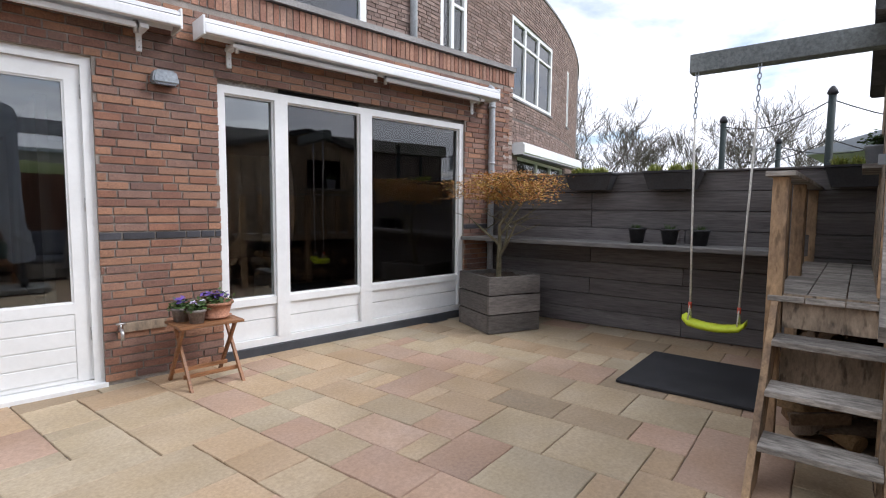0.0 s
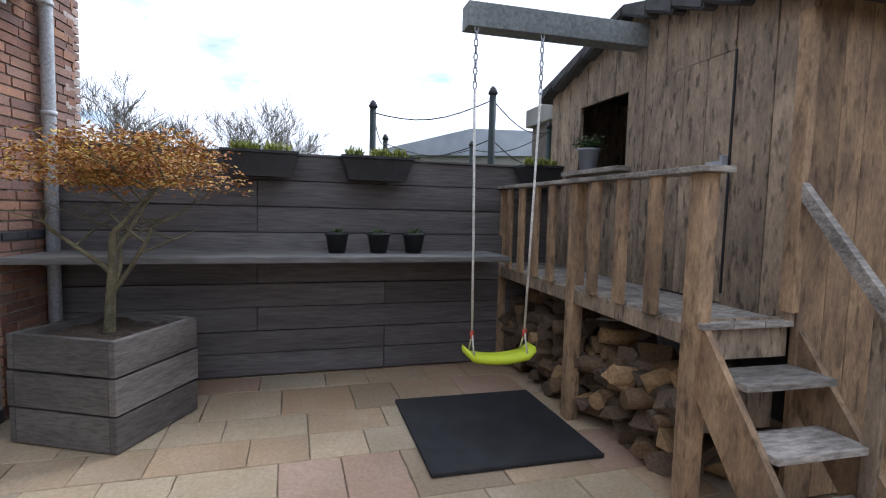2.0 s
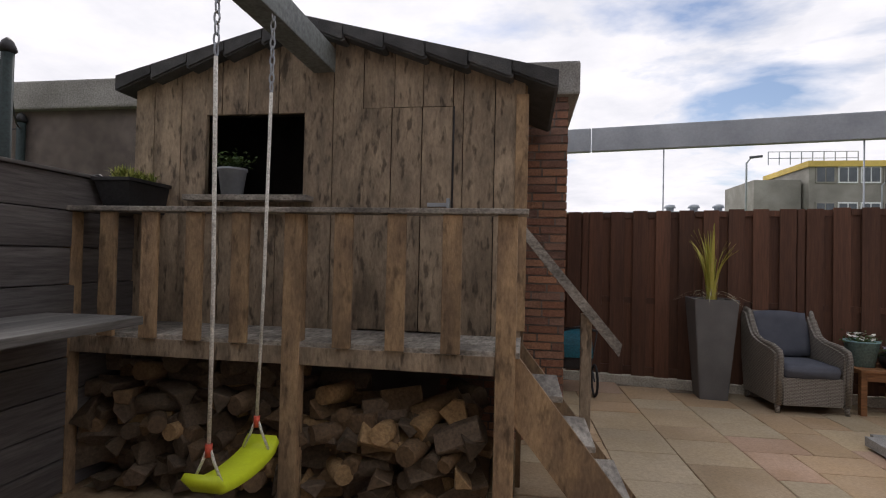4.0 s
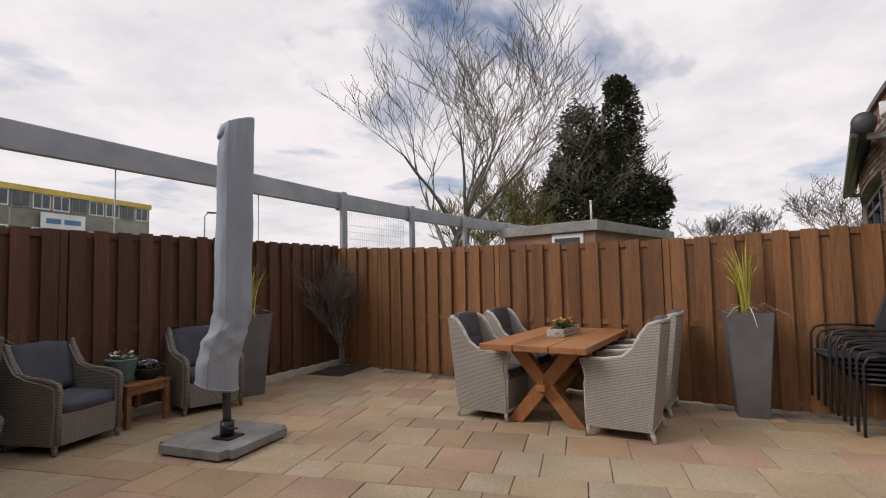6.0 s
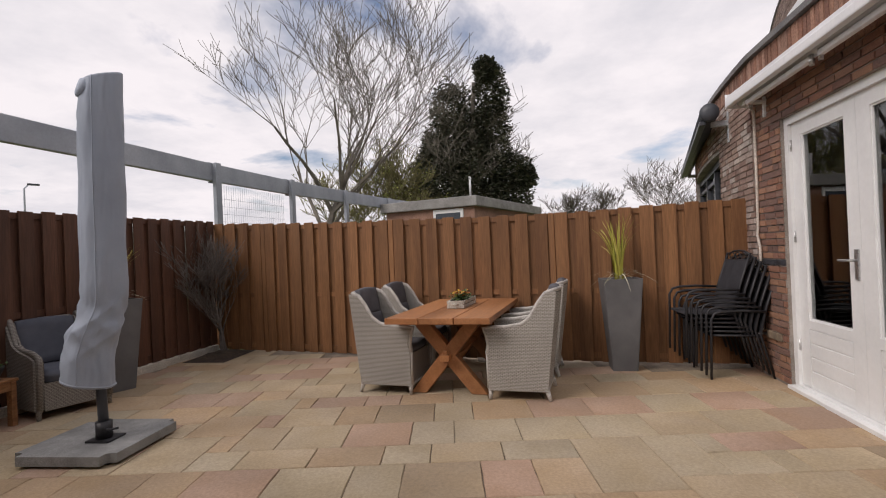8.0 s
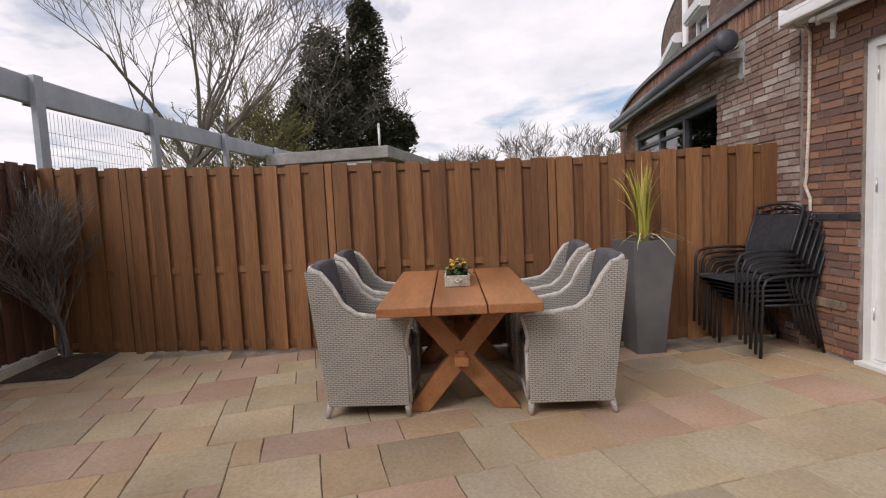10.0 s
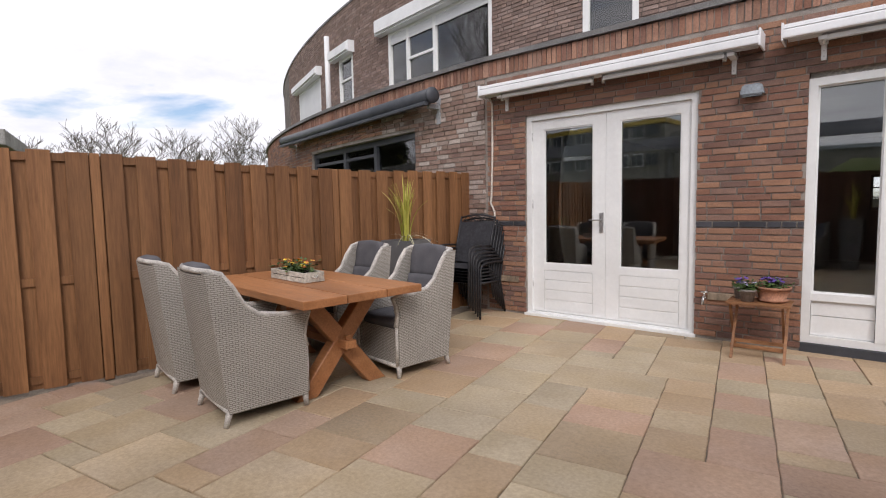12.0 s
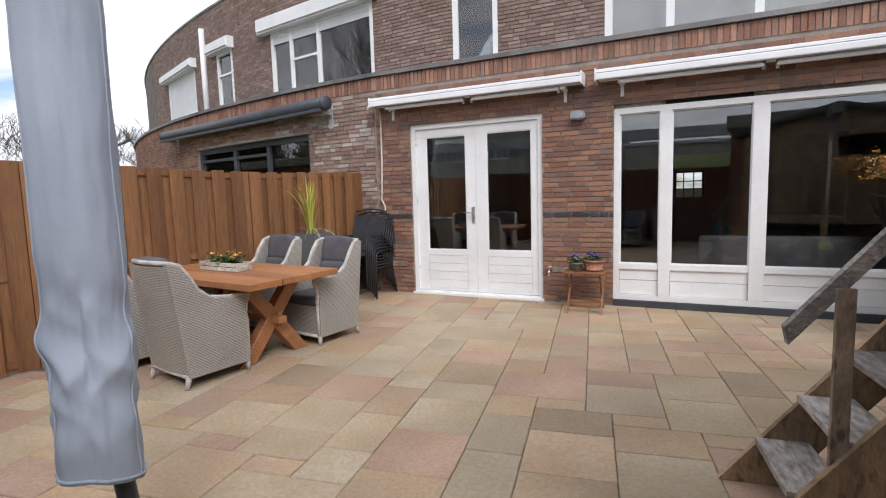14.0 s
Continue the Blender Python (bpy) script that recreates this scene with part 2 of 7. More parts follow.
M["oldwood"] = material("weathered_scaffold_wood", ((0.19, 0.148, 0.107), (0.35, 0.27, 0.19)), 9, 0.8, bump=0.5, fine=45, stretch=(1.4, 1.4, 0.5), vary=0.16, stain=0.25, fine_mix=0.25, fleck=0.6)
M["oldwood_h"] = material("weathered_grey_wood", ((0.17, 0.155, 0.138), (0.41, 0.375, 0.33)), 5, 0.8, bump=0.6, fine=42, stretch=(1.0, 0.3, 1.5), vary=0.15, stain=0.3, fine_mix=0.5)
M["oldwood_warm"] = material("warm_scaffold_wood", ((0.175, 0.118, 0.075), (0.36, 0.243, 0.138)), 8, 0.8, bump=0.5, fine=45, stretch=(1.4, 1.4, 0.5), vary=0.16, stain=0.25, fine_mix=0.25, fleck=0.4)
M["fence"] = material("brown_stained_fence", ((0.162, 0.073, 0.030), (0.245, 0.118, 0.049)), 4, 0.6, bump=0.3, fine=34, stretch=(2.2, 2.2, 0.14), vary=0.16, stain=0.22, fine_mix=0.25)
# darker copy of the fence stain: the back fence's shade is in the colour
M["fence_shaded"] = material("shaded_brown_fence", ((0.075, 0.034, 0.021), (0.118, 0.053, 0.031)), 4, 0.65, bump=0.3, fine=34, stretch=(2.2, 2.2, 0.14), vary=0.2, stain=0.25, fine_mix=0.25)
M["tablewood"] = material("oiled_hardwood", ((0.30, 0.125, 0.048), (0.42, 0.19, 0.08)), 4, 0.48, bump=0.2, fine=34, stretch=(0.2, 2.0, 2.0), vary=0.1, stain=0.15, fine_mix=0.18)
M["teak"] = material("teak", ((0.19, 0.085, 0.036), (0.30, 0.145, 0.065)), 6, 0.5, bump=0.2, fine=40, stretch=(0.3, 1.5, 1.5), vary=0.12)
M["wicker"] = weave_material("pale_grey_wicker", (0.43, 0.41, 0.37), (0.42, 0.39, 0.36))
M["wicker_rim"] = material("wicker_rim", ((0.45, 0.42, 0.38), (0.56, 0.53, 0.49)), 40, 0.6, bump=0.6, fine=120)
M["wicker_dark"] = weave_material("grey_wicker", (0.27, 0.248, 0.22), (0.36, 0.33, 0.30))
M["cushion"] = material("dark_grey_cushion", ((0.085, 0.083, 0.092), (0.125, 0.122, 0.132)), 7, 0.9, bump=0.25, fine=250, stain=0.15, fine_mix=0.12)
M["cushion_blue"] = material("slate_cushion", ((0.075, 0.082, 0.105), (0.105, 0.113, 0.14)), 7, 0.9, bump=0.25, fine=250, stain=0.12, fine_mix=0.1)
M["cover"] = material("grey_cover_cloth", ((0.30, 0.345, 0.41), (0.365, 0.41, 0.48)), 3, 0.62, bump=0.12, fine=180, stain=0.12, fine_mix=0.05)
M["concrete"] = material("concrete", ((0.24, 0.235, 0.22), (0.34, 0.335, 0.32)), 4, 0.9, bump=0.4, fine=70)
M["stone_grey"] = material("grey_granite", ((0.19, 0.19, 0.185), (0.25, 0.25, 0.245)), 12, 0.7, bump=0.3, fine=160)
M["kerb"] = material("pale_kerb", ((0.42, 0.39, 0.33), (0.56, 0.53, 0.46)), 5, 0.9, bump=0.4, fine=60)
M["pot_grey"] = material("grey_fibre_pot", ((0.12, 0.12, 0.122), (0.155, 0.155, 0.157)), 5, 0.55, bump=0.1, fine=120, stain=0.1, fine_mix=0.08)
M["pot_black"] = material("black_plastic_pot", ((0.02, 0.02, 0.022), (0.035, 0.035, 0.038)), 6, 0.55, bump=0.08)
M["terracotta"] = material("terracotta", ((0.30, 0.14, 0.085), (0.40, 0.20, 0.125)), 9, 0.85, bump=0.2)
M["grey_clay"] = material("grey_clay", ((0.19, 0.165, 0.15), (0.27, 0.24, 0.22)), 9, 0.85, bump=0.2)
M["teal"] = material("teal_enamel", ((0.20, 0.36, 0.38), (0.27, 0.43, 0.45)), 5, 0.45, bump=0.05)
M["toy_blue"] = material("teal_toy", ((0.015, 0.15, 0.21), (0.025, 0.20, 0.27)), 5, 0.5, bump=0.05)
M["rubber"] = material("black_rubber", ((0.017, 0.017, 0.019), (0.032, 0.032, 0.034)), 9, 0.8, bump=0.5, fine=220)
M["soil"] = material("soil", ((0.035, 0.025, 0.018), (0.075, 0.053, 0.038)), 25, 0.95, bump=1.0, fine=60)
M["lime"] = material("lime_plastic", ((0.52, 0.62, 0.015), (0.60, 0.70, 0.03)), 5, 0.45, bump=0.03, stain=0.06, fine_mix=0.05)
M["rope"] = material("white_rope", ((0.55, 0.53, 0.48), (0.68, 0.66, 0.61)), 60, 0.85, bump=0.6, fine=140)
M["red"] = material("red_clip", ((0.45, 0.06, 0.03), (0.55, 0.09, 0.05)), 8, 0.5, bump=0.05)
M["bark"] = material("bark", ((0.10, 0.085, 0.075), (0.20, 0.175, 0.155)), 12, 0.9, bump=0.6, fine=50, stretch=(1, 1, 0.3))
M["bark_far"] = material("far_bark", ((0.09, 0.08, 0.066), (0.155, 0.138, 0.113)), 3, 0.9, bump=0.0)
M["twig_olive"] = material("olive_twigs", ((0.13, 0.115, 0.055), (0.2, 0.18, 0.085)), 3, 0.9, bump=0.0)
M["maple_bark"] = material("maple_bark", ((0.10, 0.088, 0.05), (0.17, 0.15, 0.09)), 14, 0.85, bump=0.4)


def leaf_material(name, hues, rough=0.6):
    m = material(name, (hues[0], hues[1]), 8, rough, bump=0.0, hue=hues, vary=0.25, by="island", stain=0.1, fine_mix=0.1)
    return m


M["maple"] = leaf_material("maple_leaves", [(0.38, 0.15, 0.035), (0.46, 0.23, 0.045), (0.30, 0.10, 0.03), (0.48, 0.31, 0.07), (0.40, 0.18, 0.045), (0.44, 0.37, 0.08)])
M["ivy"] = leaf_material("ivy_leaves", [(0.05, 0.058, 0.036), (0.07, 0.078, 0.05), (0.04, 0.048, 0.03), (0.095, 0.09, 0.06), (0.11, 0.095, 0.07)], 0.5)
M["blade"] = leaf_material("flax_blades", [(0.42, 0.41, 0.06), (0.56, 0.50, 0.11), (0.32, 0.33, 0.055), (0.62, 0.56, 0.2)])
M["blade_pale"] = leaf_material("pale_blades", [(0.55, 0.52, 0.36), (0.60, 0.57, 0.42), (0.45, 0.42, 0.25)])
M["grass"] = leaf_material("box_grass", [(0.22, 0.26, 0.05), (0.30, 0.34, 0.07), (0.15, 0.19, 0.04), (0.40, 0.40, 0.12)])
M["foliage"] = leaf_material("green_foliage", [(0.05, 0.09, 0.025), (0.07, 0.12, 0.03), (0.04, 0.07, 0.02)])
M["pansy"] = leaf_material("purple_pansies", [(0.11, 0.06, 0.30), (0.16, 0.09, 0.36), (0.08, 0.05, 0.22)])
M["pale_pansy"] = leaf_material("pale_pansies", [(0.48, 0.46, 0.62), (0.30, 0.26, 0.5), (0.6, 0.58, 0.68)])
M["white_flower"] = leaf_material("white_flowers", [(0.75, 0.74, 0.7), (0.8, 0.8, 0.76), (0.7, 0.68, 0.6)])
M["mixed_flower"] = leaf_material("mixed_flowers", [(0.7, 0.5, 0.03), (0.45, 0.04, 0.03), (0.75, 0.55, 0.05), (0.4, 0.07, 0.03)])
M["logwood"] = material("split_log", ((0.12, 0.08, 0.045), (0.25, 0.165, 0.095)), 7, 0.85, bump=0.5, fine=50, hue=[(0.20, 0.125, 0.065), (0.13, 0.085, 0.05), (0.07, 0.055, 0.042), (0.10, 0.075, 0.055), (0.33, 0.21, 0.10), (0.055, 0.045, 0.036), (0.09, 0.07, 0.055)], vary=0.25)
M["slab"] = material("sandstone", ((0.36, 0.26, 0.146), (0.42, 0.33, 0.232)), 3.0, 0.72, bump=0.35, fine=48, spec=0.35,
                     hue=[(0.41, 0.31, 0.205), (0.385, 0.265, 0.162), (0.37, 0.225, 0.178), (0.38, 0.33, 0.232), (0.40, 0.265, 0.157), (0.345, 0.20, 0.162), (0.40, 0.32, 0.216), (0.355, 0.315, 0.232), (0.405, 0.285, 0.178), (0.36, 0.235, 0.194), (0.37, 0.305, 0.205)], vary=0.05, stain=0.24, fine_mix=0.15, hue_mix=0.5)
M["joint"] = material("joint_sand", ((0.15, 0.12, 0.09), (0.30, 0.245, 0.185)), 5, 0.95, bump=0.6, fine=120)
M["roofing"] = material("bitumen_shingle", ((0.05, 0.052, 0.055), (0.09, 0.09, 0.092)), 10, 0.9, bump=0.6, fine=180, vary=0.15)
M["beam_grey"] = material("grey_beam_paint", ((0.13, 0.145, 0.145), (0.18, 0.20, 0.20)), 4, 0.6, bump=0.15, fine=40)
M["room_wall"] = material("room_wall", ((0.30, 0.29, 0.28), (0.34, 0.33, 0.32)), 3, 0.9, bump=0.05)
M["room_floor"] = material("room_floor", ((0.10, 0.085, 0.075), (0.15, 0.13, 0.11)), 4, 0.5, bump=0.05)
M["sofa"] = material("grey_sofa_cloth", ((0.13, 0.135, 0.145), (0.18, 0.185, 0.195)), 6, 0.95, bump=0.2, fine=300)
M["concrete_bld"] = material("far_concrete", ((0.22, 0.21, 0.19), (0.30, 0.29, 0.265)), 0.8, 0.9, bump=0.0)
M["yellow_band"] = material("ochre_band", ((0.50, 0.36, 0.08), (0.58, 0.43, 0.12)), 1, 0.7, bump=0.0)
M["dark_window"] = material("far_window", ((0.05, 0.06, 0.075), (0.11, 0.125, 0.145)), 0.6, 0.2, bump=0.0)
M["sign_white"] = material("sign_white", ((0.7, 0.72, 0.74), (0.75, 0.77, 0.79)), 1, 0.6, bump=0.0)
M["sign_blue"] = material("sign_blue", ((0.08, 0.18, 0.38), (0.1, 0.22, 0.42)), 1, 0.6, bump=0.0)
M["lawn"] = material("lawn", ((0.09, 0.12, 0.035), (0.15, 0.17, 0.055)), 0.6, 0.95, bump=0.4, fine=20)
M["tramp_green"] = material("dark_foam", ((0.018, 0.03, 0.03), (0.026, 0.04, 0.04)), 5, 0.7, bump=0.1)
M["net"] = material("black_net", ((0.05, 0.05, 0.052), (0.07, 0.07, 0.072)), 5, 0.8, bump=0.0)
M["shutter"] = material("white_shutter", ((0.66, 0.67, 0.68), (0.72, 0.73, 0.74)), 3, 0.45, bump=0.02, stain=0.05, fine_mix=0.03)
M["red_shed"] = material("red_brown_shed", ((0.20, 0.085, 0.06), (0.26, 0.115, 0.08)), 3, 0.8, bump=0.1)

# ---- mesh helpers ----


def box(bm, x0, x1, y0, y1, z0, z1, m=None, bevel=0.0):
    """A box between two corners, moved by the matrix m."""
    g = bmesh.ops.create_cube(bm, size=1.0)["verts"]
    t = Matrix.Translation(((x0 + x1) / 2, (y0 + y1) / 2, (z0 + z1) / 2)) @ Matrix.Diagonal((abs(x1 - x0), abs(y1 - y0), abs(z1 - z0), 1))
    bmesh.ops.transform(bm, matrix=(m @ t) if m else t, verts=g)
    if bevel:
        es = {e for v in g for e in v.link_edges}
        bmesh.ops.bevel(bm, geom=list(es), offset=bevel, segments=2, affect="EDGES", profile=0.6)


def tube(bm, pts, radii, n=8, cap=True):
    """A tube through points, with a radius at each."""
    pts = [Vector(p) for p in pts]
    if not hasattr(radii, "__len__"):
        radii = [radii] * len(pts)
    rings = []
    side = None
    for i, p in enumerate(pts):
        d = (pts[min(i + 1, len(pts) - 1)] - pts[max(i - 1, 0)]).normalized()
        if side is None:
            side = d.orthogonal().normalized()
        else:
            side = (side - d * side.dot(d)).normalized()
        w = d.cross(side)
        rings.append([bm.verts.new(p + radii[i] * (side * math.cos(2 * math.pi * k / n) + w * math.sin(2 * math.pi * k / n))) for k in range(n)])
    for a, b in zip(rings, rings[1:]):
        for k in range(n):
            bm.faces.new((a[k], a[(k + 1) % n], b[(k + 1) % n], b[k])).smooth = n > 5
    if cap:
        bm.faces.new(rings[0][::-1])
        bm.faces.new(rings[-1])


def lathe(bm, profile, n=24, m=None):
    """A turned shape: profile of (radius, z)."""
    rings = []
    for r, z in profile:
        ring = [bm.verts.new(((m or Matrix()) @ Vector((r * math.cos(2 * math.pi * k / n), r * math.sin(2 * math.pi * k / n), z)))) for k in range(n)]
        rings.append(ring)
    for a, b in zip(rings, rings[1:]):
        for k in range(n):
            bm.faces.new((a[k], a[(k + 1) % n], b[(k + 1) % n], b[k])).smooth = True
    bm.faces.new(rings[0][::-1])
    bm.faces.new(rings[-1])


def frustum(bm, half_b, half_t, z0, z1, m=None, wall=0.0, floor_drop=0.0):
    """A square pot that widens upwards, hollow at its top when wall is given."""
    def ring(h, z):
        return [bm.verts.new((m or Matrix()) @ Vector((sx * h, sy * h, z))) for sx, sy in ((-1, -1), (1, -1), (1, 1), (-1, 1))]
    rs = [ring(half_b, z0), ring(half_t, z1)]
    if wall:
        rs += [ring(half_t - wall, z1), ring(half_t - wall, z1 - floor_drop)]
    for a, b in zip(rs, rs[1:]):
        for k in range(4):
            bm.faces.new((a[k], a[(k + 1) % 4], b[(k + 1) % 4], b[k]))
    bm.faces.new(rs[0][::-1])
    bm.faces.new(rs[-1])


def prism(bm, outline, depth, m):
    """An outline in x, z, extruded along y by depth, moved by m."""
    a = [bm.verts.new(m @ Vector((x, 0, z))) for x, z in outline]
    b = [bm.verts.new(m @ Vector((x, depth, z))) for x, z in outline]
    n = len(outline)
    bm.faces.new(a[::-1])
    bm.faces.new(b)
    for k in range(n):
        bm.faces.new((a[k], a[(k + 1) % n], b[(k + 1) % n], b[k]))


def mesh_of(bm, name, mat, smooth=False):
    bmesh.ops.recalc_face_normals(bm, faces=bm.faces)
    me = bpy.data.meshes.new(name)
    bm.to_mesh(me)
    bm.free()
    me.materials.append(mat)
    if smooth:
        for p in me.polygons:
            p.use_smooth = True
    return me


def part(name, bm, mat, parent=None, label="", smooth=False, m=None, kind=""):
    ob = new(name, mesh_of(bm, name, mat, smooth))
    if parent is not None:
        ob.parent = parent
    if m is not None:
        ob.matrix_basis = m
    if label or kind:
        tagged(ob, label=label, kind=kind)
    return ob


def thing(name, m, label, category, group="", kind=""):
    ob = new(name)
    ob.empty_display_size = 0.1
    ob.matrix_basis = m
    return tagged(ob, label, category, group, kind)


def raw(name, verts, faces, mat, parent=None, label="", kind="", smooth=False):
    me = bpy.data.meshes.new(name)
    me.from_pydata(verts, [], faces)
    me.materials.append(mat)
    if smooth:
        for p in me.polygons:
            p.use_smooth = True
    ob = new(name, me)
    if parent is not None:
        ob.parent = parent
    if label or kind:
        tagged(ob, label=label, kind=kind)
    return ob


def B():
    return bmesh.new()


def simple_box(name, dims, mat, parent, label="", m=None, bevel=0.0):
    bm = B()
    box(bm, *dims, bevel=bevel)
    return part(name, bm, mat, parent, label, m=m)


CROSS = Matrix.Translation((-0.004, -0.12, 0)) @ Matrix.Rotation(radians(7.5), 4, "Z") @ Matrix.Diagonal((1, 1, 0.975, 1))  # the deck and hut stand turned by this angle
GREY = Matrix.Translation((-0.305, -0.26, 0)) @ Matrix.Rotation(radians(10.3), 4, "Z") @ Matrix.Diagonal((1, 1, 0.955, 1))  # the grey wall stands a little more askew

# ---- ground and paving ----
bm = B()
bmesh.ops.create_grid(bm, x_segments=2, y_segments=2, size=1500)
g = part("ground", bm, M["lawn"], m=pose(0, 0, -0.06))
tagged(g, "flat grassy ground reaching to the horizon", "ground", kind="structure")
paving = thing("pavement", pose(0, 0, 0), "random-pattern paving of buff, pink and grey sandstone slabs", "paving", kind="structure")
bm = B()
box(bm, -3.95, 5.3, -7.2, 0.12, -0.1, -0.012)
part("joint_bed", bm, M["joint"], paving, "dark sandy joints")


# ---- house walls ----
def wall_at(s, off=0.0):
    """The bowed house front: a point at s along the wall and off in front of it, and how far it has turned. The upper wall stands two metres behind the ground floor."""
    low = off > 0.1
    y0 = 0.42 if low else 2.02
    if s < -2.45:
        rad, a0, sg, d, xb = (23.5 if low else 33.0), radians(4.5), -1, -2.45 - s, -2.45
    elif s > 4.62:
        rad, a0, sg, d, xb = 30.0, radians(8.5), 1, s - 4.62, 4.62
    else:
        return (s, y0 - off), 0.0
    a = a0 + d / rad
    x, y = xb + sg * rad * (math.sin(a) - math.sin(a0)), y0 + rad * (math.cos(a0) - math.cos(a))
    return (x + sg * off * math.sin(a), y - off * math.cos(a)), sg * a


def bowed_box(verts, faces, s0, s1, o0, o1, z0, z1, back=True):
    """A box that follows the bowed front, from offset o0 to o1."""
    b = len(verts)
    for s in (s0, s1):
        for o in (o0, o1):
            (x, y), _ = wall_at(s, o)
            verts.append((x, y, z0))
            verts.append((x, y, z1))
    # order per s: (o0 z0)(o0 z1)(o1 z0)(o1 z1)
    faces += [(b + 2, b + 6, b + 7, b + 3), (b + 3, b + 7, b + 5, b + 1), (b, b + 4, b + 6, b + 2), (b, b + 2, b + 3, b + 1), (b + 4, b + 5, b + 7, b + 6)]
    if back:
        faces.append((b, b + 1, b + 5, b + 4))


def spans(lo, hi, cuts, step):
    edges = sorted({lo, hi, *[c for c in cuts if lo < c < hi]})
    out = []
    for a, b in zip(edges, edges[1:]):
        n = max(1, math.ceil((b - a) / step))
        out += [(a + (b - a) * i / n, a + (b - a) * (i + 1) / n) for i in range(n)]
    return out


def wall(name, s0, s1, z0, ztop, o0, o1, holes, mat, label):
    v, f = [], []
    for a, b in spans(s0, s1, [h[0] for h in holes] + [h[1] for h in holes], 0.5):
        mid = (a + b) / 2
        top = ztop(mid) if callable(ztop) else ztop
        zs = [z0, top]
        for h in holes:
            if h[0] - 1e-6 <= a and b <= h[1] + 1e-6:
                zs += [h[2], h[3]]
        zs = sorted(zs)
        for k in range(0, len(zs), 2):
            if zs[k + 1] - zs[k] > 0.005:
                bowed_box(v, f, a, b, o0, o1, zs[k], zs[k + 1])
    return tagged(raw(name, v, f, mat), label, "wall", kind="structure")


def brick_list(s0, s1, z0, z1, holes, length=0.21, height=0.05, joint=0.0125, seed=1):
    """Bricks as (s0, s1, z0, z1), in irregular stretcher bond, cut at the holes."""
    rng = random.Random(seed)
    out = []
    z, row = z0, 0
    while z + height <= z1 + 0.02:
        s = s0 - rng.random() * length
        while s < s1:
            ln = length if rng.random() < 0.72 else 0.1
            a, b = max(s, s0), min(s + ln, s1)
            s += ln + joint
            pieces = [(a, b)]
            for h in holes:
                if h[2] < z + height - 0.012 and h[3] > z + 0.012:
                    nxt = []
                    for p, q in pieces:
                        if q <= h[0] or p >= h[1]:
                            nxt.append((p, q))
                        else:
                            if p < h[0]:
                                nxt.append((p, h[0]))
                            if q > h[1]:
                                nxt.append((h[1], q))
                    pieces = nxt
            out += [(p, q, z, z + height) for p, q in pieces if q - p > 0.02]
        z += height + joint
        row += 1
    return out


def lay(name, bricks, off, mat, parent, label, seed=3):
    rng = random.Random(seed)
    v, f = [], []
    for a, b, z0, z1 in bricks:
        bowed_box(v, f, a, b, off - 0.002, off + 0.011 + rng.uniform(-0.004, 0.004), z0, z1, back=False)
    return raw(name, v, f, mat, parent, label, kind="stuff")


DOOR = (-1.905, 0.0, 0.0, 2.40)
WIN = (0.865, 3.79, 0.0, 2.415)
HOLES = [DOOR, WIN]
front = wall("wall_front", -2.45, 4.62, -0.1, 3.12, 0.12, 0.42, HOLES, M["mortar"], "red-brown brick garden front with a black brick band")
NB_WIN = (-7.35, -3.78, 0.9, 2.45)
FAR_WIN = (-12.6, -11.0, 1.0, 2.3)
left = wall("wall_neighbour", -17.0, -2.45, -0.1, 3.12, 0.12, 0.42, [NB_WIN, FAR_WIN], M["mortar"], "bowed brick ground floor of the neighbouring house")
RIGHT_WIN = (8.4, 12.6, 0.8, 2.5)
TOP = 6.35
UPPER = [(-6.95, -3.83, 3.55, 5.15), (-2.10, -1.27, 3.5, 5.7), (0.46, 3.75, 3.5, 5.3), (5.35, 6.15, 3.5, 5.5), (8.0, 10.8, 3.72, 5.42), (-9.5, -8.65, 3.7, 5.17), (-13.5, -10.95, 3.9, 5.12), (12.75, 13.05, 3.75, 5.36)]
upper = wall("wall_upper", -22.0, 22.0, 2.9, TOP, -0.3, 0.0, UPPER, M["mortar_dark"], "bowed grey-brown brick upper wall")
low_right = wall("wall_right", 4.62, 22.0, -0.1, 2.9, -0.3, 0.0, [RIGHT_WIN], M["mortar_dark"], "grey-brown brick ground floor of the next house")
bm = B()
box(bm, 4.42, 4.62, 0.3, 2.05, -0.1, 3.12)
tagged(part("wall_return", bm, M["mortar"]), "brick side wall of the ground-floor extension", "wall", kind="structure")
# roof slab and the returns that close the houses
v, f = [], []
for a, b in spans(-17, 4.62, [-2.45], 0.8):
    n0 = len(v)
    for s_ in (a, b):
        for o_ in (0.4, 0.0):
            (x_, y_), _ = wall_at(s_, o_)
            v += [(x_, y_, 3.02), (x_, y_, 3.07)]
    f += [(n0, n0 + 4, n0 + 6, n0 + 2), (n0 + 1, n0 + 3, n0 + 7, n0 + 5)]
for a, b in spans(-22, 22, [], 0.8):
    bowed_box(v, f, a, b, -7.5, -0.3, TOP - 0.25, TOP - 0.15)
tagged(raw("roof", v, f, M["zinc"]), "flat grey roofs of the bowed row", "roof", kind="structure")
v, f = [], []
for a, b in spans(-22, 22, [], 0.4):
    bowed_box(v, f, a, b, -0.32, 0.03, TOP, TOP + 0.05)
tagged(raw("roof_trim", v, f, M["zinc"]), "dark metal trim on the roofline", "trim", kind="structure")
v, f = [], []
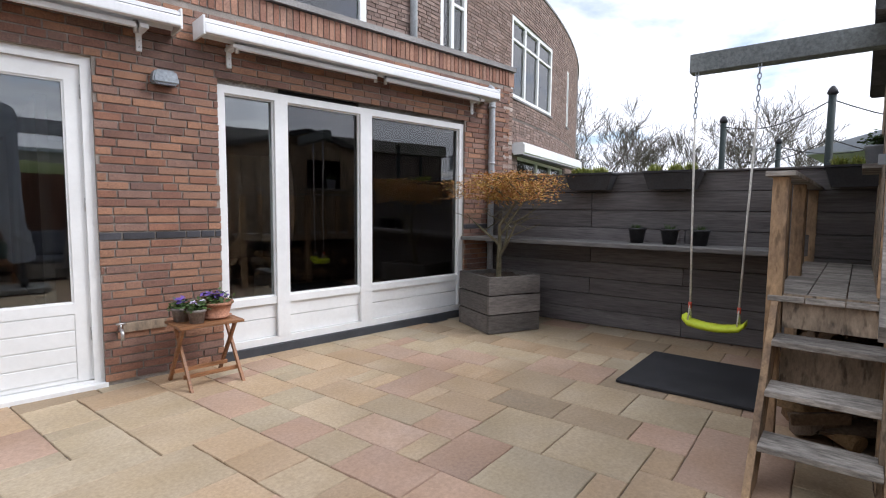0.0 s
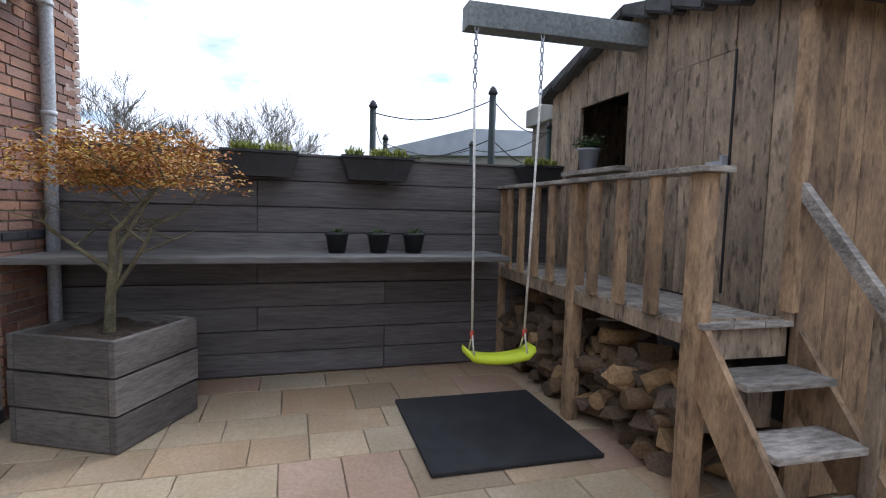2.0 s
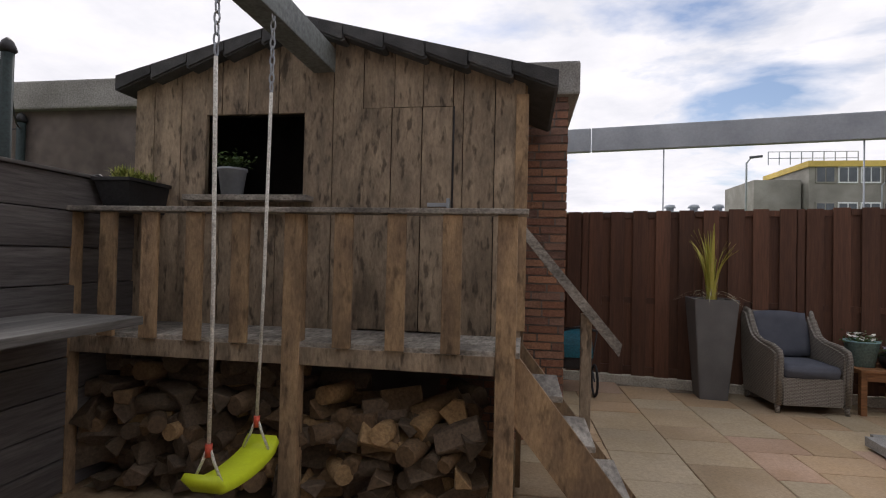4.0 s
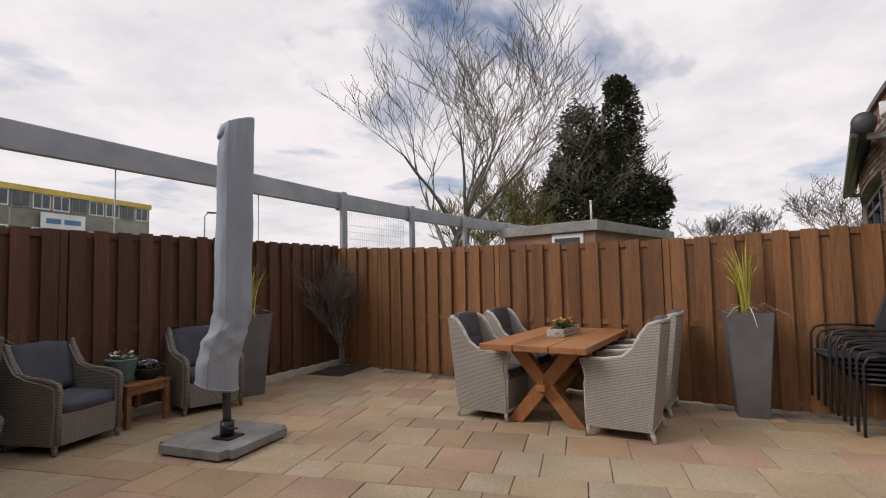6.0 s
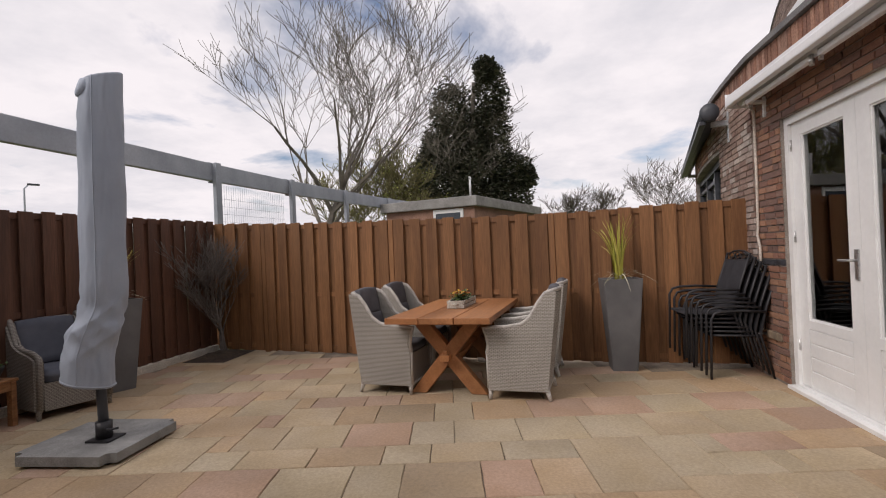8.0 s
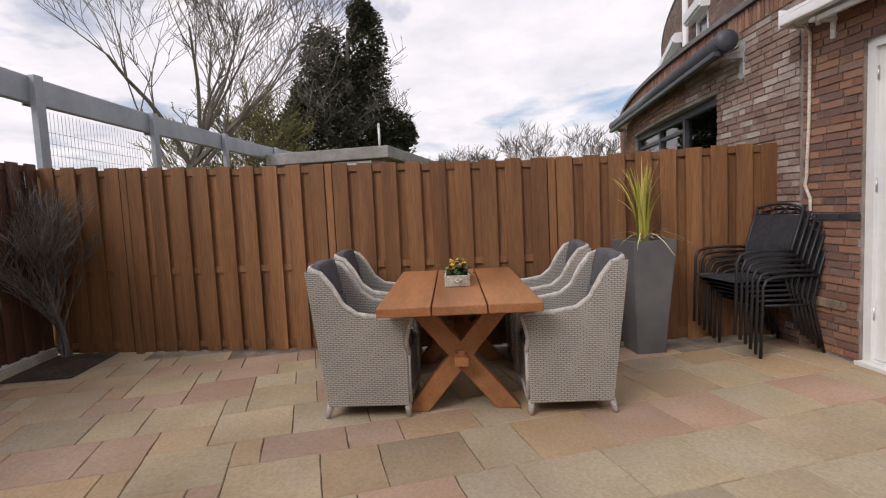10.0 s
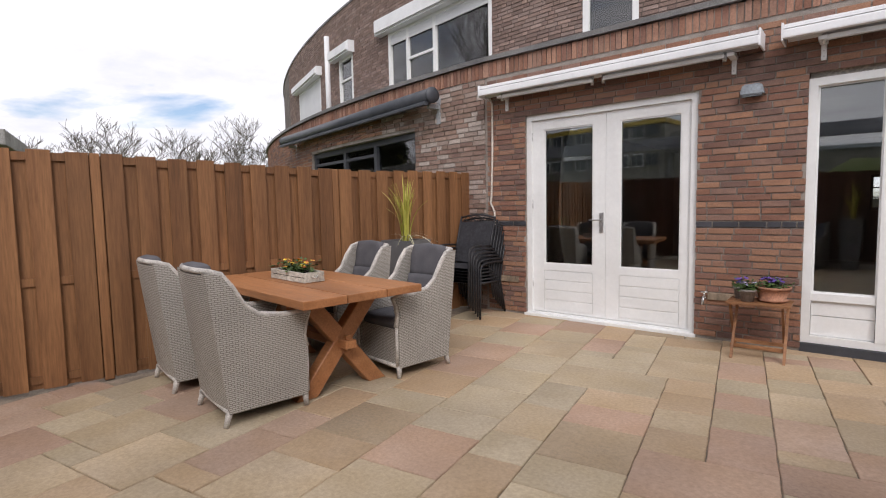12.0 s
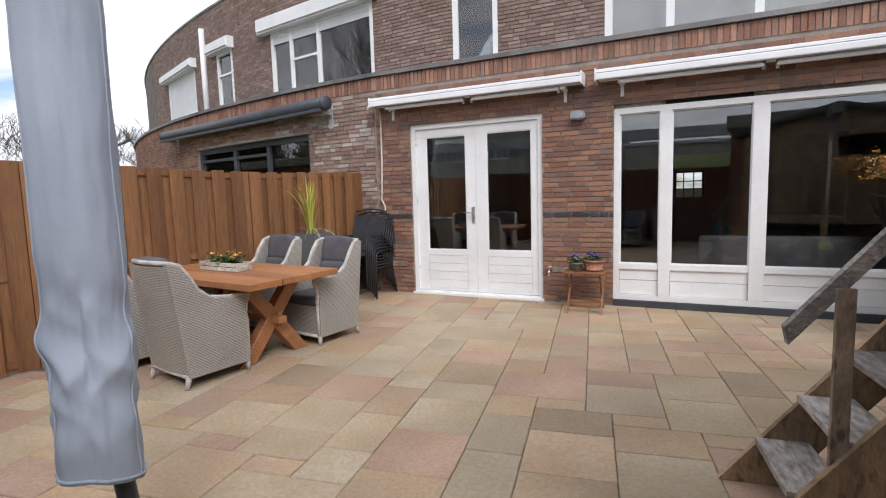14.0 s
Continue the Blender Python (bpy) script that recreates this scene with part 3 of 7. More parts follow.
for a, b in spans(-16.9, 4.64, [-2.45], 0.4):
    bowed_box(v, f, a, b, 0.38, 0.47, 3.135, 3.19)
    bowed_box(v, f, a, b, 0.12, 0.38, 3.122, 3.17)
tagged(raw("parapet_trim", v, f, M["zinc"]), "grey metal coping over the ground floor", "trim", kind="structure")

# bricks
main_bricks = brick_list(-2.45, 4.62, 0.03, 2.93, HOLES, seed=5)
near, rest = [], []
for b in main_bricks:
    band = abs(b[2] - 1.0925) < 0.02
    inside = (-0.05 < b[0] and b[1] < 0.9 and b[2] < 2.45)
    (near if inside or band else rest).append((b, band))
lay("bricks", [b for b, _ in rest], 0.42, M["brick_i"], front, "red-brown bricks")
pale = brick_list(-4.6, -2.46, 0.0, 2.93, [NB_WIN], seed=8)
lay("bricks", pale, 0.42, M["brick_pale"], left, "pale weathered bricks")
lay("bricks", brick_list(-14.5, -4.6, 1.5, 2.93, [NB_WIN, FAR_WIN], seed=9), 0.42, M["brick_i"], left, "red-brown bricks")
lay("bricks", brick_list(-15.5, 15.5, 3.3, TOP, UPPER, seed=10), 0.0, M["brick_up"], upper, "grey-brown bricks")
lay("bricks", brick_list(4.62, 15.5, 1.5, 3.27, [RIGHT_WIN], seed=11), 0.0, M["brick_up"], low_right, "grey-brown bricks")
sold = []
s = -15.0
while s < 4.6:
    sold.append((s, s + 0.05, 2.945, 3.125))
    s += 0.062
lay("soldier_course", sold, 0.42, M["brick_soldier"], front, "upright soldier-course bricks under the coping")
v, f = [], []
rng = random.Random(12)
for z in [0.0625 * k for k in range(47)]:
    bowed_box(v, f, 4.5 + (0.1 if round(z / 0.0625) % 2 else 0), 4.625, 0.40, 0.432, z, z + 0.05, back=True)
raw("corner_bricks", v, f, M["brick_pale"], front, "bricks at the corner", kind="stuff")
v, f = [], []
for k in range(50):
    for j in range(2):
        y0, z0 = 0.03 + j * 0.21 - (0.1 if k % 2 else 0), 0.0625 * k
        y0 = max(y0, 0.0)
        b0 = len(v)
        v += [(4.618, y0, z0), (4.632, y0, z0), (4.632, y0 + 0.19, z0), (4.618, y0 + 0.19, z0), (4.618, y0, z0 + 0.05), (4.632, y0, z0 + 0.05), (4.632, y0 + 0.19, z0 + 0.05), (4.618, y0 + 0.19, z0 + 0.05)]
        f += [(b0 + 1, b0 + 2, b0 + 6, b0 + 5), (b0 + 4, b0 + 5, b0 + 6, b0 + 7), (b0, b0 + 1, b0 + 5, b0 + 4)]
raw("return_bricks", v, f, M["brick_i"], front, "bricks of the return", kind="stuff")


# ---- doors and windows ----
def pane(x0, x1, z0, z1, y, parent, mat, m=None):
    bm = B()
    box(bm, x0, x1, y - 0.003, y + 0.003, z0, z1)
    p = part("pane", bm, mat, parent, "clear reflecting glass", m=m)
    p.visible_shadow = False
    return p


def frame_bars(bm, x0, x1, z0, z1, w, y0, y1, bottom=None):
    box(bm, x0, x0 + w, y0, y1, z0, z1)
    box(bm, x1 - w, x1, y0, y1, z0, z1)
    box(bm, x0 + w, x1 - w, y0, y1, z1 - w, z1)
    box(bm, x0 + w, x1 - w, y0, y1, z0, z0 + (bottom or w))


def garden_door():
    d = thing("door_1", pose(0, 0, 0), "white double garden door, closed, with tall panes and grooved lower panels", "door", kind="structure")
    bm = B()
    frame_bars(bm, -1.905, 0.0, 0.0, 2.40, 0.065, 0.03, 0.15, 0.05)
    part("door_frame", bm, M["white"], d)
    for x0, x1, p0, p1 in ((-1.84, -0.935, -1.69, -1.08), (-0.932, -0.065, -0.78, -0.16)):
        leaf = thing("door_leaf", pose(0, 0, 0), "white door leaf", "door leaf")
        leaf.parent = d
        for k in ("label", "category"):
            del leaf[k]
        bm = B()
        y0, y1 = 0.06, 0.115
        box(bm, x0, p0, y0, y1, 0.055, 2.333)
        box(bm, p1, x1, y0, y1, 0.055, 2.333)
        box(bm, p0, p1, y0, y1, 2.22, 2.333)
        box(bm, p0, p1, y0 + 0.008, y1, 0.055, 0.56)
        box(bm, p0, p1, y0, y1, 0.56, 0.635)
        part("leaf_frame", bm, M["white"], leaf)
        for k in range(4):
            za, zb = 0.09 + k * 0.118, 0.09 + k * 0.118 + 0.108
            bm = B()
            box(bm, p0 + 0.004, p1 - 0.004, y0 + 0.001, y0 + 0.012, za, zb, bevel=0.003)
            part("panel", bm, M["white"], leaf)
        pane(p0 - 0.005, p1 + 0.005, 0.63, 2.225, 0.09, leaf, M["glass"])
        bm = B()
        frame_bars(bm, p0, p1, 0.635, 2.22, 0.014, 0.07, 0.082)
        part("glazing_bead", bm, M["white"], leaf)
    bm = B()
    box(bm, -1.0, -0.955, 0.045, 0.06, 1.02, 1.24, bevel=0.006)
    part("handle_plate", bm, M["steel"], d, "brushed steel plate")
    bm = B()
    tube(bm, [(-0.978, 0.06, 1.16), (-0.978, 0.0, 1.16), (-0.99, -0.005, 1.16), (-1.1, -0.005, 1.16)], 0.009)
    part("door_handle", bm, M["steel"], d, "steel lever handle", smooth=True)
    for z in (0.35, 1.3, 2.1):
        for x in (-1.842, -0.063):
            bm = B()
            tube(bm, [(x, 0.052, z), (x, 0.052, z + 0.1)], 0.009)
            part("hinge", bm, M["steel"], d)
    bm = B()
    box(bm, -1.92, 0.015, -0.03, 0.1, -0.01, 0.03, bevel=0.004)
    part("threshold", bm, M["white"], d)


def big_window():
    w = thing("window_1", pose(0, 0, 0), "white three-light window wall with low boarded panels", "window", kind="structure")
    bm = B()
    frame_bars(bm, 0.865, 3.79, 0.08, 2.36, 0.065, 0.02, 0.14)
    for x0, x1 in ((1.37, 1.495), (2.29, 2.43)):
        box(bm, x0, x1, 0.015, 0.14, 0.145, 2.295)
    box(bm, 0.93, 3.725, 0.03, 0.13, 0.455, 0.52)
    part("window_frame", bm, M["white"], w)
    for x0, x1 in ((0.93, 1.37), (1.495, 2.29), (2.43, 3.725)):
        for z0, z1 in ((0.148, 0.318), (0.323, 0.452)):
            bm = B()
            box(bm, x0 + 0.003, x1 - 0.003, 0.055, 0.1, z0, z1, bevel=0.003)
            part("panel", bm, M["white"], w)
        bm = B()
        frame_bars(bm, x0, x1, 0.52, 2.295, 0.015, 0.05, 0.065)
        part("glazing_bead", bm, M["white"], w)
        pane(x0, x1, 0.52, 2.295, 0.08, w, M["glass"])
    bm = B()
    box(bm, 0.86, 3.79, -0.005, 0.1, -0.02, 0.076)
    part("plinth", bm, M["anthracite"], w, "dark plinth under the frame")
    # the black middle piece is solid, painted as the shade in an open slot
    for x0, x1, mat in ((0.87, 1.42, "oldwood_h"), (2.29, 3.785, "oldwood_h"), (1.424, 2.286, "black")):
        bm = B()
        box(bm, x0, x1, 0.05 if mat != "black" else 0.10, 0.14, 2.362, 2.414)
        part("head_board", bm, M[mat], w, "weathered filler board over the frame" if mat != "black" else "black filler painted as the shade in an open slot over the frame")


garden_door()
big_window()


def bowed_window(name, s0, s1, z0, z1, off, lights, mat, label, transoms=(), blind=0.0, w=0.06, depth=0.12):
    """A framed window set into the bowed wall. lights: inner edges from left to right as shares of the width."""
    (xa, ya), _ = wall_at(s0, off)
    (xb, yb), _ = wall_at(s1, off)
    ln = math.hypot(xb - xa, yb - ya)
    t = thing(name, pose(xa, ya, 0, 0, 0, math.degrees(math.atan2(yb - ya, xb - xa))), label, "window", kind="structure")
    bm = B()
    frame_bars(bm, 0, ln, z0, z1, w, -0.01, 0.08)
    edges = [0.0, *lights, 1.0]
    for e in lights:
        box(bm, e * ln - w / 2, e * ln + w / 2, -0.008, 0.08, z0 + w, z1 - w)
    part("window_frame", bm, mat, t)
    for i, (a, b) in enumerate(zip(edges, edges[1:])):
        pane(a * ln + w / 2, b * ln - w / 2, z0 + w / 2, z1 - w / 2, 0.04, t, M["glass_up"])
    for i, z in transoms:
        bm = B()
        box(bm, edges[i] * ln + w / 2, edges[i + 1] * ln - w / 2, 0.0, 0.07, z - 0.025, z + 0.025)
        part("transom", bm, mat, t)
    if blind:
        bm = B()
        for k in range(int(blind / 0.04)):
            box(bm, w, ln - w, 0.0, 0.02, z1 - w - 0.04 * (k + 1), z1 - w - 0.04 * k - 0.004)
        part("roller_shutter", bm, M["shutter"], t, "white slatted shutter, partly down")
    bm = B()
    box(bm, -0.03, ln + 0.03, -0.05, 0.05, z0 - 0.04, z0)
    part("window_sill", bm, M["zinc"] if off == 0 else mat, t)
    bm = B()
    box(bm, -0.1, ln + 0.1, 0.32, 0.34, z0 - 0.1, z1 + 0.1)
    part("curtain", bm, M["room_wall"], t, "dim curtain behind the glass")
    return t, ln


def shutter_box(s0, s1, z0, z1, label, out=0.16):
    (xa, ya), _ = wall_at(s0, 0)
    (xb, yb), _ = wall_at(s1, 0)
    ln = math.hypot(xb - xa, yb - ya)
    t = thing("shutter_box", pose(xa, ya, 0, 0, 0, math.degrees(math.atan2(yb - ya, xb - xa))), label, "shutter box")
    bm = B()
    prism(bm, [(0, z0), (0, z1), (ln, z1), (ln, z0)], -out, Matrix())
    bmesh.ops.bevel(bm, geom=[e for e in bm.edges if abs(e.verts[0].co.y + out) < 1e-4 and abs(e.verts[1].co.y + out) < 1e-4], offset=0.045, segments=2, affect="EDGES")
    part("casing", bm, M["white_metal"], t)
    return t


bowed_window("window_2", *UPPER[0], 0.0, (0.22, 0.5), M["white"], "white upper window with three lights and a raised shutter", transoms=[(1, 4.45)], blind=0.2, w=0.085)
shutter_box(-7.25, -3.7, 5.12, 5.45, "white roller-shutter box above an upper window", 0.22)
bowed_window("window_3", *UPPER[1], 0.0, (), M["white"], "tall narrow white upper window", w=0.09)
bowed_window("window_4", *UPPER[2], 0.0, (0.28, 0.62), M["white"], "white three-light upper window above the awning", w=0.11)
bowed_window("window_5", *UPPER[3], 0.0, (0.45,), M["white"], "narrow white upper window", transoms=[(1, 4.9)], w=0.085)
bowed_window("window_6", *UPPER[4], 0.0, (0.3, 0.62), M["white"], "white upper window of the next house with top lights", transoms=[(0, 4.95), (1, 4.95), (2, 4.95)], w=0.085)
bowed_window("window_7", *UPPER[5], 0.0, (), M["white"], "narrow white upper window of the neighbour", transoms=[(0, 4.6)], w=0.09)
shutter_box(-9.8, -8.55, 5.15, 5.42, "white roller-shutter box over a narrow window", 0.22)
bowed_window("window_8", *UPPER[6], 0.0, (), M["white"], "upper window closed by a white roller shutter", blind=1.08, w=0.08)
shutter_box(-13.75, -10.8, 5.10, 5.34, "white roller-shutter box over a shuttered window", 0.22)
bowed_window("window_9", *UPPER[7], 0.0, (), M["white"], "slim upper window far along the bowed wall")
bowed_window("window_10", *NB_WIN, 0.36, (0.36, 0.66), M["anthracite"], "anthracite sliding window of the neighbour", transoms=[(0, 2.22), (1, 2.22)], w=0.09)
bowed_window("window_11", *FAR_WIN, 0.36, (0.5,), M["white"], "white ground-floor window far along the row")
bowed_window("window_12", *RIGHT_WIN, -0.05, (0.4, 0.7), M["white"], "white ground-floor window of the next house", transoms=[(1, 1.8)])

# closing walls, room behind the glass
bm = B()
box(bm, -2.6, 5.0, 0.18, 9.0, -0.05, 0.02)
tagged(part("floor", bm, M["room_floor"]), "dark floor of the living room", "floor", kind="structure")
bm = B()
box(bm, -2.6, 5.0, 0.30, 9.0, 2.62, 2.75)
tagged(part("ceiling", bm, M["room_wall"]), "plain living-room ceiling", "ceiling", kind="structure")
for nm, dims in (("wall_room_west", (-2.75, -2.6, 0.3, 9.0, 0, 2.62)), ("wall_room_east", (5.0, 5.15, 0.9, 9.0, 0, 2.62)), ("wall_room_inner", (-0.05, 0.06, 3.2, 8.6, 0, 2.62))):
    bm = B()
    box(bm, *dims)
    tagged(part(nm, bm, M["room_wall"]), "plain grey living-room wall", "wall", kind="structure")
bm = B()
for d in ((-2.6, 1.3, 8.6, 8.75, 0, 2.62), (2.0, 5.0, 8.6, 8.75, 0, 2.62), (1.3, 2.0, 8.6, 8.75, 0, 1.12), (1.3, 2.0, 8.6, 8.75, 1.85, 2.62)):
    box(bm, *d)
tagged(part("wall_room_north", bm, M["room_wall"]), "far living-room wall with a small window", "wall", kind="structure")
rw = thing("window_13", pose(0, 0, 0), "small rear window with dark glazing bars", "window", kind="structure")
bm = B()
frame_bars(bm, 1.3, 2.0, 1.12, 1.85, 0.05, 8.62, 8.70)
part("window_frame", bm, M["anthracite"], rw)
for x in (1.52, 1.76):
    bm = B()
    box(bm, x - 0.014, x + 0.014, 8.63, 8.69, 1.17, 1.80)
    part("glazing_bar", bm, M["anthracite"], rw)
for z in (1.38, 1.58):
    bm = B()
    box(bm, 1.35, 1.95, 8.635, 8.685, z - 0.012, z + 0.012)
    part("glazing_bar", bm, M["anthracite"], rw)
bm = B()
box(bm, 0.4, 2.6, 10.4, 10.5, 0.0, 1.36)
tagged(part("garden_wall", bm, M["concrete_bld"]), "plain beige wall seen through the rear window", "wall", kind="structure")

# ---- things on the house front ----
def awning(x0, x1, label, brackets):
    a = thing("awning", pose(x0, 0, 2.62), label, "awning", "white awnings")
    ln = x1 - x0
    bm = B()
    prism(bm, [(-0.03, 0.115), (-0.06, 0.15), (-0.20, 0.175), (-0.26, 0.15), (-0.26, 0.125), (-0.2, 0.14), (-0.06, 0.125)], ln, pose(0, 0, 0, 0, 0, -90) @ Matrix.Scale(-1, 4, (1, 0, 0)))
    part("hood", bm, M["white_metal"], a, "white metal hood")
    bm = B()
    tube(bm, [(0.03, -0.13, 0.085), (ln - 0.03, -0.13, 0.085)], 0.045, 14)
    part("fabric_roll", bm, M["shutter"], a, "rolled-up pale cloth")
    bm = B()
    box(bm, 0.0, ln, -0.275, -0.215, 0.045, 0.118, bevel=0.012)
    part("front_bar", bm, M["white_metal"], a)
    mid = ln * 0.5
    for p0, p1, y in ((0.28, mid - 0.06, -0.17), (mid + 0.06, ln - 0.28, -0.17)):
        bm = B()
        box(bm, p0, p1, y - 0.022, y + 0.022, -0.005, 0.036, bevel=0.01)
        part("folding_arm", bm, M["white_metal"], a)
        for q in (p0, p1):
            bm = B()
            tube(bm, [(q, y, -0.035), (q, y, 0.045)], 0.018, 10)
            part("joint", bm, M["steel"], a, "bare metal arm joint")
    for q in brackets:
        bm = B()
        box(bm, q - 0.02, q + 0.02, -0.03, 0.0, -0.13, 0.06, bevel=0.004)
        box(bm, q - 0.03, q + 0.03, -0.2, -0.01, 0.0, 0.03, bevel=0.004)
        part("bracket", bm, M["white_metal"], a, "white bracket bolted to the wall")
        for z in (-0.1, -0.055):
            bm = B()
            tube(bm, [(q, -0.028, z), (q, -0.036, z)], 0.006, 6)
            part("bolt", bm, M["steel"], a)
    for q in (0.0, ln):
        bm = B()
        box(bm, q - 0.008, q + 0.008, -0.27, -0.02, 0.03, 0.175, bevel=0.004)
        part("end_cap", bm, M["white_metal"], a)


awning(-2.40, 0.53, "folded white awning fixed above the double door", (0.25, 2.7))
awning(0.69, 4.12, "folded white awning fixed above the window wall", (0.27, 3.2))


def wall_lamp():
    w = thing("wall_lamp", pose(0.456, 0, 2.27), "grey wedge-shaped lamp on the brick wall", "wall lamp")
    bm = B()
    prism(bm, [(-0.09, 0.0), (-0.09, 0.05), (-0.07, 0.1), (0.07, 0.1), (0.09, 0.05), (0.09, 0.0)], -0.11, Matrix())
    bmesh.ops.bevel(bm, geom=bm.edges[:], offset=0.012, segments=2, affect="EDGES")
    part("housing", bm, M["lamp_grey"], w)
    bm = B()
    box(bm, -0.07, 0.07, -0.1, -0.02, -0.012, 0.001)
    part("lens", bm, M["glass"], w, "glass under the housing")


wall_lamp()


def downpipe():
    d = thing("downpipe", pose(4.22, -0.06, 0), "grey plastic rain pipe clipped to the bricks", "downpipe")
    bm = B()
    tube(bm, [(0, 0, 0.0), (0, 0, 2.78), (0.01, 0.02, 2.84), (0.02, 0.09, 2.88)], 0.04, 14)
    part("pipe", bm, M["pipe"], d, smooth=True)
    for z in (0.9, 1.9, 2.6):
        bm = B()
        tube(bm, [(0, 0, z), (0, 0, z + 0.03)], 0.046, 14)
        box(bm, -0.012, 0.012, 0.03, 0.06, z, z + 0.03)
        part("clip", bm, M["pipe"], d)


downpipe()


def cable_pipe():
    c = thing("cable_conduit", pose(0, 0, 0), "thin cream cable conduit running down from the awning", "conduit")
    bm = B()
    tube(bm, [(-2.36, -0.1, 2.68), (-2.36, -0.03, 2.6), (-2.37, -0.025, 1.9), (-2.39, -0.025, 1.45), (-2.40, -0.03, 1.38), (-2.34, -0.035, 1.27), (-2.33, -0.035, 1.0)], 0.013, 8)
    part("conduit", bm, M["cream"], c, smooth=True)


cable_pipe()


def garden_tap(x, z):
    t = thing("garden_tap", pose(x, 0, z), "small metal garden tap on a dark wooden block", "tap")
    bm = B()
    box(bm, 0.0, 0.3, -0.03, 0.0, -0.03, 0.04, bevel=0.004)
    part("block", bm, M["oldwood"], t, "dark wooden mounting block")
    bm = B()
    tube(bm, [(-0.02, 0, 0), (-0.02, -0.09, 0), (-0.02, -0.11, -0.02), (-0.02, -0.11, -0.07)], 0.012, 8)
    part("spout", bm, M["steel"], t, smooth=True)
    bm = B()
    tube(bm, [(-0.02, -0.06, 0.0), (-0.02, -0.06, 0.04)], 0.006, 8)
    tube(bm, [(-0.05, -0.06, 0.045), (0.01, -0.06, 0.045)], 0.008, 8)
    part("tap_handle", bm, M["steel"], t)


garden_tap(0.12, 0.42)
garden_tap(-2.3, 0.42)


def roller_awning():
    (xa, ya), _ = wall_at(-8.5, 0.42)
    (xb, yb), _ = wall_at(-3.16, 0.42)
    t = thing("cassette_awning", pose(xa, ya, 2.78, 0, 0, math.degrees(math.atan2(yb - ya, xb - xa))), "large anthracite cassette awning on the neighbour's wall", "awning")
    ln = math.hypot(xb - xa, yb - ya)
    bm = B()
    tube(bm, [(0, -0.22, 0.05), (ln, -0.22, 0.05)], 0.10, 20)
    part("cassette", bm, M["anthracite"], t)
    bm = B()
    box(bm, 0.02, ln - 0.02, -0.33, -0.26, -0.085, -0.035, bevel=0.01)
    part("front_bar", bm, M["anthracite"], t)
    for q in (-0.02, ln):
        bm = B()
        lathe(bm, [(0.02, -0.012), (0.103, -0.01), (0.107, 0.0), (0.103, 0.03), (0.02, 0.03)], 20, pose(q, -0.22, 0.05, 0, 90, 0))
        part("end_cap", bm, M["anthracite"], t)
    for q in (0.2, ln - 0.12):
        bm = B()
        box(bm, q - 0.03, q + 0.03, -0.2, 0.0, -0.10, -0.04)
        box(bm, q - 0.045, q + 0.045, -0.03, 0.3, -0.3, 0.06)
        part("bracket", bm, M["pipe"], t, "grey wall bracket")


roller_awning()
(xa, ya), ang = wall_at(-10.2, 0.0)
t = thing("downpipe", pose(xa, ya - 0.06, 0), "white rain pipe on the upper wall", "downpipe")
bm = B()
tube(bm, [(0, 0, 3.2), (0, 0, 5.95)], 0.075, 12)
part("pipe", bm, M["white_metal"], t, smooth=True)
(xa, ya), ang = wall_at(4.62, 0.0)
t = thing("downpipe", pose(xa, ya - 0.05, 0), "pale rain pipe on the upper wall", "downpipe")
bm = B()
tube(bm, [(0, 0, 3.2), (0, 0, 6.3)], 0.06, 12)
part("pipe", bm, M["pipe"], t, smooth=True)
(xa, ya), ang = wall_at(8.1, 0.0)
t = thing("sun_screen", pose(xa, ya, 2.5, 0, 0, 17.8), "white sun-screen casing over the next house's window", "sun screen")
bm = B()
prism(bm, [(0, 0.0), (0, 0.26), (4.9, 0.26), (4.9, 0.0)], -0.3, Matrix())
bmesh.ops.bevel(bm, geom=[e for e in bm.edges if e.calc_length() > 2], offset=0.04, segments=2, affect="EDGES")
part("casing", bm, M["white_metal"], t)
# no opening here: a black strip gives the slot's shade
bm = B()
box(bm, 0.02, 4.88, -0.27, -0.06, -0.02, 0.0)
part("slot", bm, M["black"], t, "black strip painted as the shade of the slot below")


# ---- grey wall, shelf, boxes (turned by GREY) ----
def upright_board(h, w, th):
    """A shared board mesh: width along x, thickness along y, height along z, with eased edges."""
    bm = B()
    box(bm, -w / 2, w / 2, -th / 2, th / 2, 0, h, bevel=min(th, w) * 0.16)
    return bm


gw = thing("wall_grey", GREY, "tall dark-grey garden wall of broad horizontal boards", "garden wall", kind="structure")
rng = random.Random(21)
seams = [0.01, 0.2, 0.385, 0.58, 0.775, 0.97, 1.19, 1.40, 1.61, 1.815]
for z0, z1 in zip(seams, seams[1:]):
    v0 = -0.4
    for v1 in ((-2.9, -4.9) if rng.random() < 0.5 else (-1.9, -4.9)):
        o = rng.uniform(-0.006, 0.006)
        bm = B()
        box(bm, 4.595 + o, 4.645 + o, v0 - 0.002, v1 + 0.002, z0 + 0.003, z1 - 0.003, bevel=0.006)
        part("board", bm, M["greywood"], gw)
        v0 = v1
bm = B()
box(bm, 4.648, 4.70, -0.4, -4.9, 0.0, 1.80)
part("backing", bm, M["greywood"], gw)
bm = B()
box(bm, 4.58, 4.71, -0.4, -4.9, 1.815, 1.835, bevel=0.004)
part("cap", bm, M["greywood"], gw)

sh = thing("shelf", GREY, "long grey wooden shelf fixed along the board wall", "shelf")
